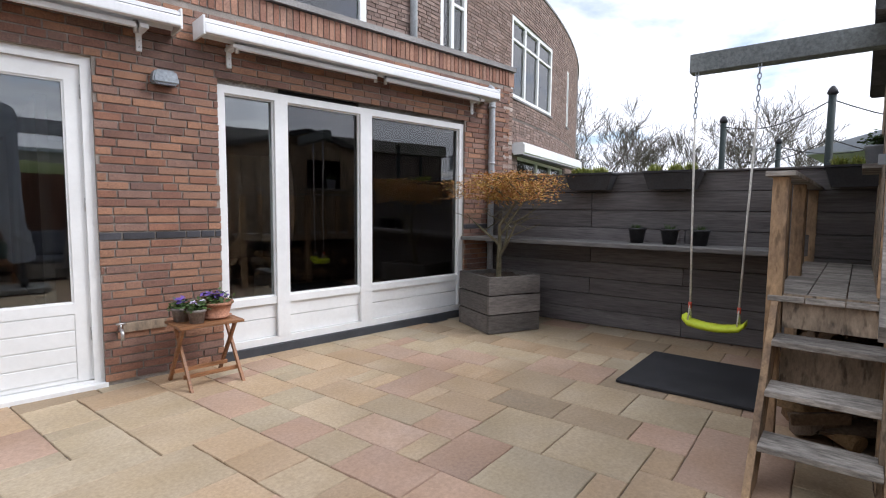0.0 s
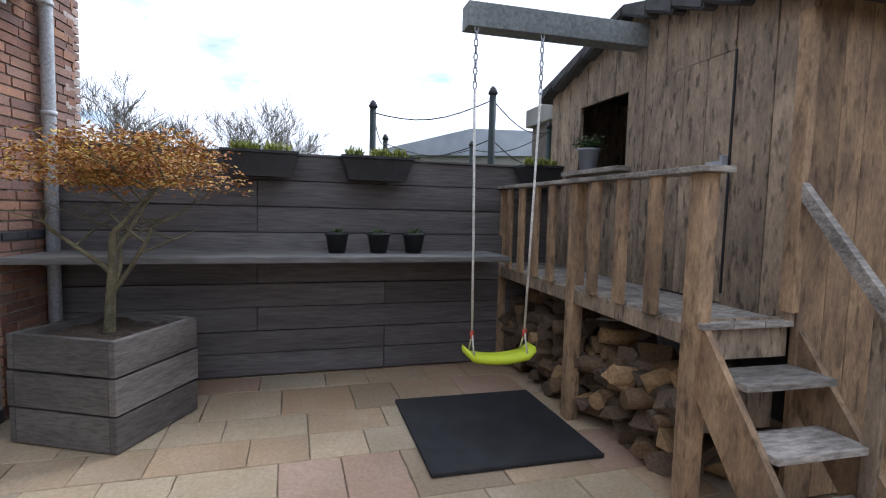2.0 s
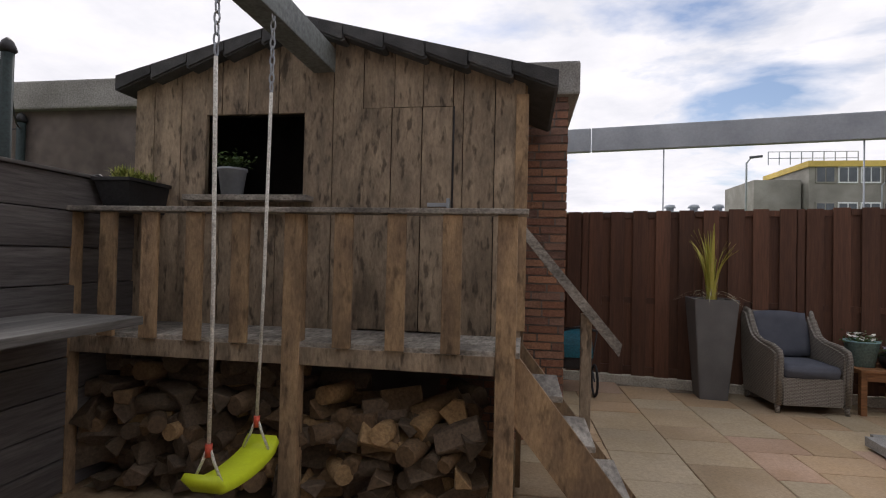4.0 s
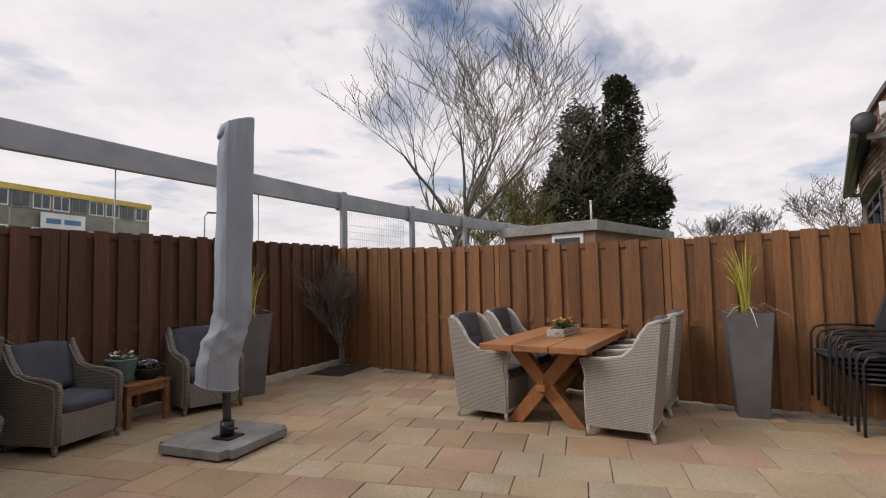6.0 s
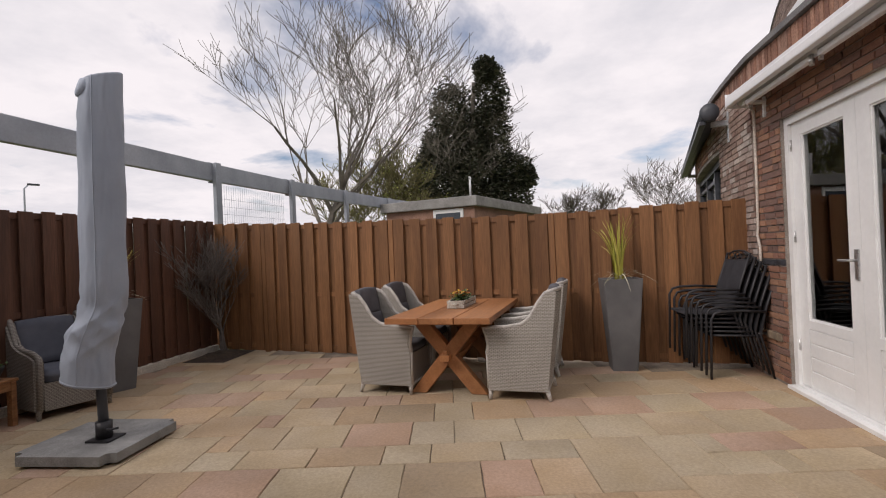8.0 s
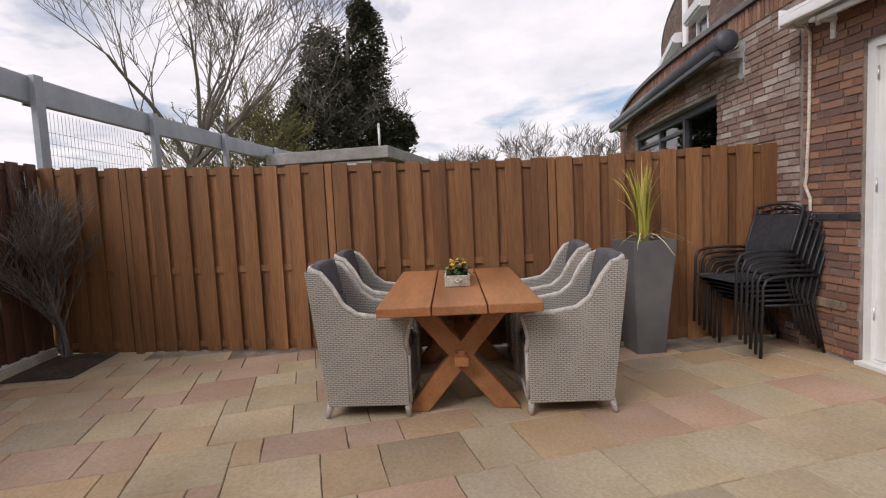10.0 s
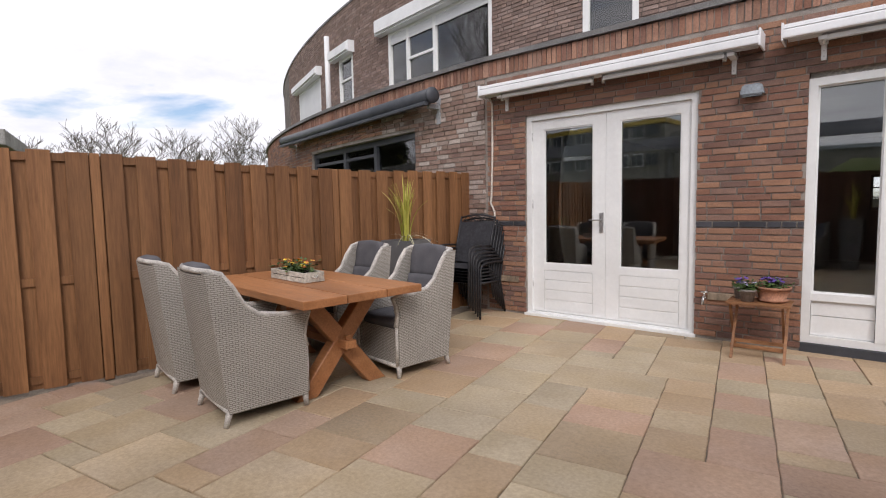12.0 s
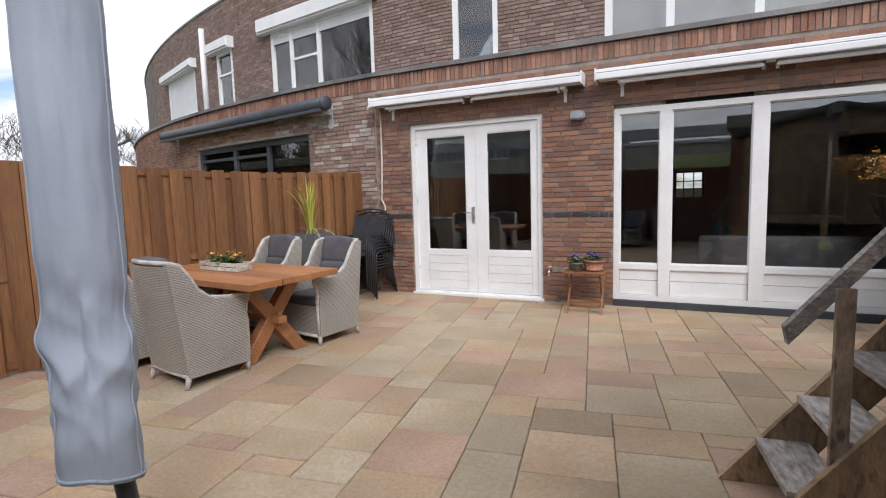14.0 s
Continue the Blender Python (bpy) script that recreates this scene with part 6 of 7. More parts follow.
# ---- umbrella in its cover ----
def umbrella():
    b = thing("umbrella_base", pose(-0.16, -5.445, 0, 0, 0, 4), "square grey granite umbrella base slab", "umbrella base")
    bm = B()
    box(bm, -0.39, 0.39, -0.38, 0.38, 0.02, 0.085)
    bmesh.ops.bevel(bm, geom=[e for e in bm.edges if abs(e.verts[0].co.z - e.verts[1].co.z) > 0.05], offset=0.07, segments=5, affect="EDGES")
    bmesh.ops.bevel(bm, geom=[e for e in bm.edges if abs(e.verts[0].co.z - 0.09) < 1e-4 and abs(e.verts[1].co.z - 0.09) < 1e-4], offset=0.008, segments=2, affect="EDGES")
    part("slab", bm, M["stone_grey"], b)
    for x in (-0.28, 0.28):
        for y in (-0.28, 0.28):
            bm = B()
            tube(bm, [(x, y, 0.0), (x, y, 0.022)], 0.035, 10)
            part("foot", bm, M["black"], b)
    bm = B()
    box(bm, -0.03, 0.15, -0.005, 0.175, 0.085, 0.10, bevel=0.003)
    part("plate", bm, M["black"], b, "black steel plate")
    u = thing("closed_umbrella", pose(-0.10, -5.36, 0.10), "folded garden umbrella in a creased pale grey cover", "umbrella")
    bm = B()
    tube(bm, [(0, 0, 0), (0, 0, 0.12)], 0.055, 16)
    part("collar", bm, M["black"], u)
    bm = B()
    tube(bm, [(0, 0, 0.0), (-0.03, -0.05, 0.6)], 0.034, 16)
    part("pole", bm, M["anthracite"], u, smooth=True)
    bm = B()
    tube(bm, [(0.03, 0.05, 0.07), (0.05, 0.10, 0.075), (0.02, 0.14, 0.08)], 0.008, 6)
    part("crank", bm, M["black"], u)
    bm = B()
    n, m_rows, rows = 120, 150, []

    def ridge(p):
        p = p - math.floor(p)
        return (1 - abs(2 * p - 1)) ** 1.6

    def ease(x):
        x = min(1.0, max(0.0, x))
        return x * x * (3 - 2 * x)

    for i in range(m_rows):
        t = i / (m_rows - 1)
        z = 0.40 + t * 2.28
        k = ease((z - 0.55) / 0.5)
        cx, cy = 0.015 - 0.105 * k - 0.022 * t, -0.11 + 0.065 * k + 0.01 * t
        ax, ay = 0.162 - 0.012 * k - 0.004 * t, 0.120 + 0.010 * k - 0.004 * t
        low = math.exp(-((z - 0.80) / 0.22) ** 2)
        hem = math.exp(-((z - 0.42) / 0.20) ** 2)
        high = ease((z - 1.1) / 0.4)
        row = []
        for q in range(n):
            a = 2 * math.pi * q / n
            ca, sa = math.cos(a), math.sin(a)
            # cloth stretched over folded ribs: flattened sides with rounded corners
            g = 1 / (abs(ca) ** 2.6 + abs(sa) ** 2.6) ** (1 / 2.6)
            d = 0.026 * low * (ridge(0.9 * a / math.pi + 2.6 * z + 0.25 * math.sin(2 * a)) - 0.4)
            d += 0.020 * low * (ridge(1.7 * a / math.pi - 3.4 * z + 0.2 * math.sin(5 * z)) - 0.4)
            d += 0.012 * low * (ridge(2.3 * a / math.pi + 6.5 * z) - 0.4)
            d += 0.010 * hem * (ridge(3.5 * a / math.pi + 0.6 * z) - 0.4)
            d += 0.006 * high * (ridge(2.0 * a / math.pi + 0.35 * z + 0.1) - 0.4) + 0.004 * high * (ridge(1.3 * a / math.pi + 1.9 * z) - 0.4)
            d += 0.010 * noise.noise(Vector((ca * 2.2, sa * 2.2, z * 2.4))) + 0.003 * noise.noise(Vector((ca * 6, sa * 6, z * 9)))
            w = max(0.0, (t - 0.86) / 0.14) ** 1.5
            px, py = (ax * g + d) * ca, (ay * g + d) * sa
            # the top slants up to one edge, the other side folds down into a flap
            zz = z + w * 0.30 * (-px) + 0.05 * hem * math.sin(a + 2.2)
            sh = 1 - 0.22 * w * max(0.0, ca)
            px, py = px * sh, py * sh
            row.append(bm.verts.new((cx + 0.82 * px + 0.57 * py, cy - 0.57 * px + 0.82 * py, zz)))
        rows.append(row)
    for a, b_ in zip(rows, rows[1:]):
        for q in range(n):
            bm.faces.new((a[q], a[(q + 1) % n], b_[(q + 1) % n], b_[q])).smooth = True
    bm.faces.new(rows[-1])
    paths = [[(row[q].co.x, row[q].co.y, row[q].co.z) for row in rows] for q in (98, 20, 62)]
    hem_path = [(v_.co.x, v_.co.y, v_.co.z + 0.012) for v_ in rows[0]]
    part("cover", bm, M["cover"], u, "pale grey cloth cover with creases", smooth=True)
    for path_ in paths:
        bm = B()
        tube(bm, path_, 0.0045, 5)
        part("seam", bm, M["cover"], u, smooth=True)
    bm = B()
    tube(bm, hem_path + hem_path[:1], 0.007, 5)
    part("hem", bm, M["cover"], u, smooth=True)
    bm = B()
    tube(bm, [(-0.10, -0.03, 2.52), (-0.06, -0.06, 2.55), (-0.005, -0.095, 2.58), (0.01, -0.105, 2.585)], [0.06, 0.075, 0.078, 0.06], 18)
    part("flap", bm, M["cover"], u, "rolled top flap of the cover", smooth=True)


umbrella()


# ---- folding stool with flower pots ----
def stool():
    t = thing("folding_stool", pose(0.60, -0.36, 0, 0, 0, 2), "small folding teak stool against the brick wall", "stool")
    for k in range(4):
        bm = B()
        box(bm, -0.235, 0.235, -0.17 + k * 0.086, -0.17 + k * 0.086 + 0.08, 0.455, 0.475, bevel=0.004)
        part("slat", bm, M["teak"], t)
    for x in (-0.19, 0.19):
        for sg in (-1, 1):
            bm = B()
            prism(bm, [(-0.215, 0.0), (-0.18, 0.0), (0.145, 0.452), (0.11, 0.452)], 0.02, pose(x + 0.012 * sg, 0, 0, 0, 0, 90) @ Matrix.Scale(sg, 4, (1, 0, 0)) @ pose(0, -0.01, 0))
            part("leg", bm, M["teak"], t)
    for y in (-0.10, 0.10):
        bm = B()
        box(bm, -0.2, 0.2, y - 0.012, y + 0.012, 0.075, 0.105, bevel=0.003)
        part("stretcher", bm, M["teak"], t)


stool()
round_pot("flower_bowl", pose(0.69, -0.33, 0.476), [(0.09, 0), (0.12, 0.02), (0.10, 0.025), (0.125, 0.11), (0.135, 0.112), (0.135, 0.13), (0.12, 0.13), (0.11, 0.11)], M["terracotta"], "terracotta bowl of purple pansies on the stool", 5, M["pansy"], 30, 0.055, 0.12)
round_pot("plant_pot", pose(0.52, -0.43, 0.476), [(0.048, 0), (0.062, 0.085), (0.068, 0.086), (0.068, 0.105), (0.06, 0.105), (0.055, 0.09)], M["grey_clay"], "small grey clay pot with a green plant", 6, M["pale_pansy"], 5, 0.03, 0.09)
round_pot("plant_pot", pose(0.45, -0.29, 0.476), [(0.048, 0), (0.062, 0.085), (0.068, 0.086), (0.068, 0.105), (0.06, 0.105), (0.055, 0.09)], M["grey_clay"], "small grey clay pot with violet flowers", 7, M["pansy"], 8, 0.03, 0.09)


# ---- corner shrub, toy, hut oddments ----
def twiggy(name, pos, height, seed, levels, mat, label, category, first=7, spread=0.55, trunk=0.02, up=0.35, split=3, kind="", sides=5, trunk_len=0.35, lateral=1.0, buds=None, thin=0.0025):
    """A bare tree or shrub of ever finer tubes."""
    t = thing(name, pose(*pos), label, category, kind=kind)
    r = random.Random(seed)
    bm, fine_bm = B(), B()
    tips = []

    def grow(p, d, ln, rad, lv):
        n = 5 if lv < 2 else 4
        pts, q, dd = [p], p.copy(), d.copy()
        for k in range(n):
            dd = (dd + Vector((r.uniform(-1, 1) * lateral, r.uniform(-1, 1) * lateral, r.uniform(-0.3, 0.8) * up)) * 0.16).normalized()
            q = q + dd * ln / n
            pts.append(q.copy())
        tube(bm if lv < 3 else fine_bm, pts, [max(thin, rad * (1 - 0.55 * k / n)) for k in range(n + 1)], max(3, sides - lv), cap=False)
        if lv >= levels - 1:
            tips.extend(pts[1:])
        if lv < levels:
            cnt = first if lv == 0 else split + (1 if r.random() < 0.4 else 0)
            for j in range(cnt):
                i = min(n, max(1, round((0.35 + 0.65 * (j + 1) / cnt) * n)))
                a = r.uniform(0, 6.28)
                side = Vector((math.cos(a), math.sin(a), r.uniform(-0.05, 0.5)))
                grow(pts[i], (dd * (1.0 - spread * 0.5) + side * spread).normalized(), ln * r.uniform(0.52, 0.8), rad * (1 - 0.55 * i / n) * r.uniform(0.5, 0.72), lv + 1)
    grow(Vector((0, 0, 0)), Vector((0.02, 0.01, 1)), height * trunk_len, trunk, 0)
    part("trunk", bm, mat, t, "bare trunk and limbs")
    part("twig_crown", fine_bm, mat, t, "crown of fine bare twigs", kind="stuff")
    if buds:
        v, f = [], []
        for p in tips:
            if r.random() < buds[1]:
                leaf_clump(v, f, r, p, 1, buds[2], 0.02, 0.02, 0.02)
        raw("bud_haze", v, f, buds[0], t, "sparse opening buds", kind="stuff")
    return t


for k, (dx_, dy_) in enumerate(((0, 0), (0.04, 0.05), (-0.06, 0.03))):
    twiggy("bare_shrub", (-3.635 + dx_, -6.76 + dy_, 0), 2.1, 50 + k, 4, M["bark"], "bare twiggy shrub in a bed by the fence corner", "shrub", first=11, spread=0.42, trunk=0.026, up=0.9, trunk_len=0.36, lateral=1.2, thin=0.003)
bm = B()
bmesh.ops.create_grid(bm, x_segments=16, y_segments=12, size=0.5)
for v in bm.verts:
    e = max(0, 1 - (v.co.x / 0.5) ** 2 - (v.co.y / 0.5) ** 2)
    v.co = Vector((v.co.x * 0.9, v.co.y * 0.62, 0.004 + 0.06 * e * (1 + 0.6 * noise.noise(v.co * 14))))
tagged(part("soil_bed", bm, M["soil"], m=pose(-3.47, -6.66, 0.0, 0, 0, 2), smooth=True), "small bed of dark soil and dead leaves under the shrub", "soil bed")


def stroller():
    t = thing("toy_stroller", pose(2.37, -6.62, 0, 0, 0, 12) @ Matrix.Diagonal((0.85, 0.95, 1.05, 1)), "small dark buggy with a teal hood parked by the stairs", "stroller")
    bm = B()
    pts = [[bm.verts.new((x, 0.24 * math.cos(a), 0.36 + 0.24 * math.sin(a))) for a in [i * math.pi * 0.62 / 8 for i in range(9)]] for x in (-0.17, -0.06, 0.06, 0.17)]
    for a, b in zip(pts, pts[1:]):
        for k in range(8):
            bm.faces.new((a[k], a[k + 1], b[k + 1], b[k]))
    bmesh.ops.solidify(bm, geom=bm.faces[:], thickness=0.01)
    part("hood", bm, M["toy_blue"], t, "teal folding hood")
    bm = B()
    box(bm, -0.16, 0.16, -0.2, 0.2, 0.24, 0.36, bevel=0.03)
    part("seat", bm, M["black"], t, "black cloth seat")
    for x in (-0.2, 0.2):
        for y, rr in ((-0.22, 0.1), (0.22, 0.14)):
            bm = B()
            tube(bm, [(x, y + rr * math.cos(k * math.pi / 10), rr + 0.012 + rr * math.sin(k * math.pi / 10)) for k in range(21)], 0.014, 8, cap=False)
            part("wheel", bm, M["rubber"], t, smooth=True)
        bm = B()
        tube(bm, [(x, -0.22, 0.12), (x, 0.1, 0.34), (x, 0.3, 0.62)], 0.01, 6)
        tube(bm, [(x, 0.22, 0.14), (x, -0.1, 0.36)], 0.01, 6)
        part("frame_tube", bm, M["anthracite"], t)
    bm = B()
    tube(bm, [(-0.2, 0.3, 0.62), (0, 0.34, 0.66), (0.2, 0.3, 0.62)], 0.012, 6)
    part("push_bar", bm, M["black"], t)


stroller()
round_pot("plant_pot", CROSS @ pose(3.80, -4.245, 1.72), [(0.062, 0), (0.082, 0.155), (0.088, 0.157), (0.088, 0.172), (0.08, 0.172), (0.075, 0.15)], M["galv"], "zinc bucket with a small plant on the hut's window sill", 21, M["foliage"], 3, 0.05, 0.185)

# ---- inside the room ----
def sofa():
    s = thing("sofa", pose(2.75, 1.15, 0, 0, 0, 0), "long grey cloth sofa with its back to the window", "sofa")
    bm = B()
    box(bm, -0.95, 0.95, -0.5, -0.25, 0.08, 0.80, bevel=0.04)
    part("backrest", bm, M["sofa"], s)
    bm = B()
    box(bm, -0.75, 0.75, -0.25, 0.45, 0.1, 0.44, bevel=0.05)
    part("seat", bm, M["sofa"], s)
    for x in (-0.95, 0.75):
        bm = B()
        box(bm, x, x + 0.2, -0.248, 0.45, 0.08, 0.6, bevel=0.04)
        part("armrest", bm, M["sofa"], s)


sofa()
t = thing("tv_cabinet", pose(4.75, 2.2, 0, 0, 0, 0), "white low cabinet with open shelves along the wall", "cabinet")
bm = B()
for d in ((-0.25, 0.22, -0.9, 0.9, 0.62, 0.66), (-0.25, 0.22, -0.9, 0.9, 0.05, 0.09), (-0.25, 0.22, -0.9, -0.86, 0.09, 0.62), (-0.25, 0.22, 0.86, 0.9, 0.09, 0.62), (-0.25, 0.22, -0.02, 0.02, 0.09, 0.62), (-0.24, 0.2, -0.86, 0.86, 0.36, 0.39)):
    box(bm, *d)
part("body", bm, M["white"], t)
for i, y in enumerate((1.55, 1.85)):
    round_pot("plant_pot", pose(4.68, y, 0.66), [(0.08, 0), (0.1, 0.18), (0.1, 0.2), (0.09, 0.2)], M["grey_clay"], "grey indoor plant pot on the white cabinet", 60 + i, M["white_flower"], 2, 0.05, 0.19)

# ---- beyond the garden ----
bm = B()
bmesh.ops.create_grid(bm, x_segments=60, y_segments=10, size=0.5)
for v in bm.verts:
    e = max(0.0, 1 - (2 * v.co.y) ** 2) * min(1.0, (0.5 - abs(v.co.x)) * 6)
    v.co = Vector((v.co.x * 26, v.co.y * 7, -0.05 + 2.85 * e * (1 + 0.10 * noise.noise(Vector((v.co.x * 9, v.co.y * 5, 0))))))
tagged(part("grass_bank", bm, M["lawn"], m=pose(9.5, -17.0, 0, 0, 0, 3), smooth=True), "low grassy bank beyond the back fence", "bank", kind="structure")


def trampoline():
    t = thing("trampoline", pose(0, 0, 0), "trampoline with a sagging safety net behind the grey wall", "trampoline")
    posts = [(6.1, -2.15, 2.40), (5.5, -3.32, 2.47), (7.9, -2.3, 2.3), (8.2, -3.6, 2.3), (7.0, -4.4, 2.42)]
    for x, y, h in posts:
        bm = B()
        tube(bm, [(x, y, 0.0), (x, y, h)], 0.034, 10)
        part("pole", bm, M["tramp_green"], t, "foam-wrapped pole", smooth=True)
        bm = B()
        lathe(bm, [(0.03, 0), (0.05, 0.02), (0.03, 0.07), (0.012, 0.09)], 10, pose(x, y, h))
        part("cap", bm, M["black"], t)
    order = [0, 1, 4, 3, 2, 0]
    for a, b in zip(order, order[1:]):
        for drop in (0.04, 0.42):
            bm = B()
            p, q = Vector(posts[a]), Vector(posts[b])
            tube(bm, [p.lerp(q, k / 8) - Vector((0, 0, drop + 0.13 * math.sin(math.pi * k / 8))) for k in range(9)], 0.006, 5)
            part("net_rope", bm, M["net"], t)
    bm = B()
    tube(bm, [(6.85 + 1.45 * math.cos(k * 0.3142), -3.2 + 1.3 * math.sin(k * 0.3142), 0.85) for k in range(21)], 0.05, 8, cap=False)
    part("ring", bm, M["tramp_green"], t)


trampoline()


def flat_box(name, m, dims, mat, roof_mat, label, category, roof_h=0.25, over=0.12):
    t = thing(name, m, label, category)
    lx, ly, h = dims
    bm = B()
    box(bm, 0, lx, 0, ly, -0.06, h)
    part("wall", bm, mat, t)
    bm = B()
    box(bm, -over, lx + over, -over, ly + over, h, h + roof_h, bevel=0.02)
    part("roof", bm, roof_mat, t)
    return t


g1 = flat_box("garage", pose(-9.35, -3.62, 0, 0, 0, 162), (5.0, 2.6, 2.45), M["brick_soldier"], M["concrete"], "flat-roofed brick garage with a concrete roof edge", "garage")
bm = B()
box(bm, -0.03, 0.01, 0.3, 1.15, 1.45, 2.42)
wq = part("window", bm, M["white"], g1)
bm = B()
box(bm, -0.04, -0.03, 0.38, 1.07, 1.53, 2.32)
part("pane", bm, M["dark_window"], wq)
g1b = thing("vent_pipe", pose(-9.5, -3.72, 2.67), "thin white vent pipe on the garage roof", "vent pipe")
bm = B()
tube(bm, [(0, 0, 0), (0, 0, 0.5)], 0.025, 8)
box(bm, -0.08, 0.08, -0.02, 0.02, 0.47, 0.52)
part("pipe", bm, M["white_metal"], g1b)
rs = thing("red_shed", pose(-6.4, -8.2, 0, 0, 0, 20), "low red-brown shed behind the steel barrier", "shed")
bm = B()
box(bm, -3.0, 0.6, 0, 1.2, -0.06, 1.95)
part("wall", bm, M["red_shed"], rs)
bm = B()
prism(bm, [(-3.1, 1.95), (0.7, 1.95), (0.7, 2.02), (-3.1, 2.16)], 1.4, pose(0, -0.1, 0))
part("roof", bm, M["red_shed"], rs)
sh2 = thing("neighbour_shed", pose(10.6, -3.0, 0, 0, 0, 4), "grey panelled shed with a low pitched roof", "shed")
bm = B()
box(bm, 0, 3.0, -4.2, 0, -0.06, 2.55)
part("wall", bm, M["concrete_bld"], sh2)
bm = B()
prism(bm, [(-4.4, 2.55), (0.9, 2.35), (0.9, 2.42), (-1.0, 2.95), (-4.4, 3.0)], -3.2, pose(-0.1, 0, 0, 0, 0, 90))
part("roof", bm, M["galv"], sh2)


def office():
    m = pose(-18.85, -62.6, 0, 0, 0, 187.5) @ Matrix.Diagonal((1.215, 1, 1, 1))
    o = thing("office_building", m, "two-storey concrete office with window bands and an ochre roof edge", "office building")
    bm = B()
    box(bm, 0, 19.5, 0.0, 10, -0.1, 11.6)
    part("wall", bm, M["concrete_bld"], o)
    bm = B()
    box(bm, -0.15, 19.6, -0.25, 10, 11.6, 12.2)
    part("roof_edge", bm, M["yellow_band"], o, "ochre roof band")
    for row, z in enumerate((9.9, 6.2)):
        for k in range(11):
            w = thing("window", pose(0.5 + k * 1.72, -0.02, z), "", "")
            w.parent = o
            bm = B()
            box(bm, 0, 1.5, -0.08, 0.02, 0, 1.75)
            part("frame", bm, M["sign_white"] if k % 3 else M["concrete_bld"], w)
            bm = B()
            box(bm, 0.1, 0.7, -0.11, -0.08, 0.15, 1.6)
            box(bm, 0.8, 1.4, -0.11, -0.08, 0.15, 1.6)
            part("pane", bm, M["dark_window"], w)
    bm = B()
    box(bm, -4.0, -0.2, 1.0, 9, -0.1, 10.4)
    part("stair_wing", bm, M["concrete_bld"], o)
    bm = B()
    for k in range(9):
        tube(bm, [(-2.5 + k * 0.9, 2, 12.2), (-2.5 + k * 0.9, 2, 13.6)], 0.05, 4)
    for z in (12.9, 13.6):
        tube(bm, [(-2.5, 2, z), (4.7, 2, z)], 0.05, 4)
    part("roof_rail", bm, M["galv"], o)
    s = thing("sign_board", m @ pose(7.8, -0.6, 7.8), "white sign board with blue bars on the office front", "sign")
    bm = B()
    box(bm, 0, 4.05, 0, 0.1, 0, 1.75)
    part("board", bm, M["sign_white"], s)
    for x0, x1 in ((0.45, 1.75), (2.05, 3.6)):
        bm = B()
        box(bm, x0, x1, -0.03, 0, 0.6, 1.15)
        part("bar", bm, M["sign_blue"], s, "blue bar")


office()
flat_box("low_works", pose(14, -78, 0, 0, 0, 176), (33, 9, 7.8), M["concrete_bld"], M["galv"], "long low industrial hall beside the office", "industrial hall", 0.5, 0.3)
for k in range(4):
    t = thing("roof_vent", pose(-16.5 + k * 3.0, -77.5, 8.3), "round metal vent on the hall roof", "roof vent", "vents on the hall")
    bm = B()
    lathe(bm, [(0.5, 0), (0.5, 0.5), (0.8, 0.55), (0.6, 0.95), (0.1, 1.05)], 12)
    part("vent", bm, M["galv"], t)
flat_box("white_works", pose(-32.5, -37.5, 0, 0, 0, 126), (13.5, 8, 4.1), M["concrete_bld"], M["sign_white"], "pale flat-roofed hall beyond the barrier", "industrial hall", 0.5, 0.2)
for i, (x, y, h, arm) in enumerate(((-7.5, -40.1, 8.5, 1), (-29.3, -40.0, 7.8, 1), (-31.9, -37.8, 7.9, 0), (-24.0, -60.0, 9.5, 1))):
    t = thing("street_lamp", pose(x, y, 0, 0, 0, 150), "slim grey street lamp beyond the fence", "street lamp", "street lamps")
    bm = B()
    tube(bm, [(0, 0, 0), (0, 0, h - 0.3), (0.25, 0, h)], [0.09, 0.06, 0.05], 8)
    part("pole", bm, M["galv"], t, smooth=True)
    bm = B()
    box(bm, 0.2, 0.95 if arm else 0.6, -0.12, 0.12, h - 0.02, h + 0.12, bevel=0.03)
    part("head", bm, M["anthracite"], t)

twiggy("tree", (-17.3, -11.0, 0), 17.6, 3, 5, M["bark_far"], "tall bare spreading tree beyond the fence", "tree", first=11, spread=0.5, trunk=0.22, up=1.0, split=3, trunk_len=0.31, lateral=1.1, buds=(M["grass"], 0.05, 0.06), thin=0.010)
for i, (x, y, h, s) in enumerate(((-21.5, -9.6, 9.0, 8), (-20.9, -7.4, 7.3, 9), (-23.2, -11.7, 7.8, 10))):
    twiggy("tree", (x, y, 0), h * 1.28, s, 5, M["twig_olive"], "olive-twigged bush behind the garage", "tree", first=8, spread=0.55, trunk=0.10, up=0.9, split=3, trunk_len=0.26, buds=(M["grass"], 0.25, 0.12), thin=0.015)
twiggy("tree", (-34.0, -6.0, 0), 19.2, 17, 5, M["bark_far"], "bare tree showing round the ivy", "tree", first=8, spread=0.7, trunk=0.2, up=0.5, split=3, trunk_len=0.3, thin=0.015)


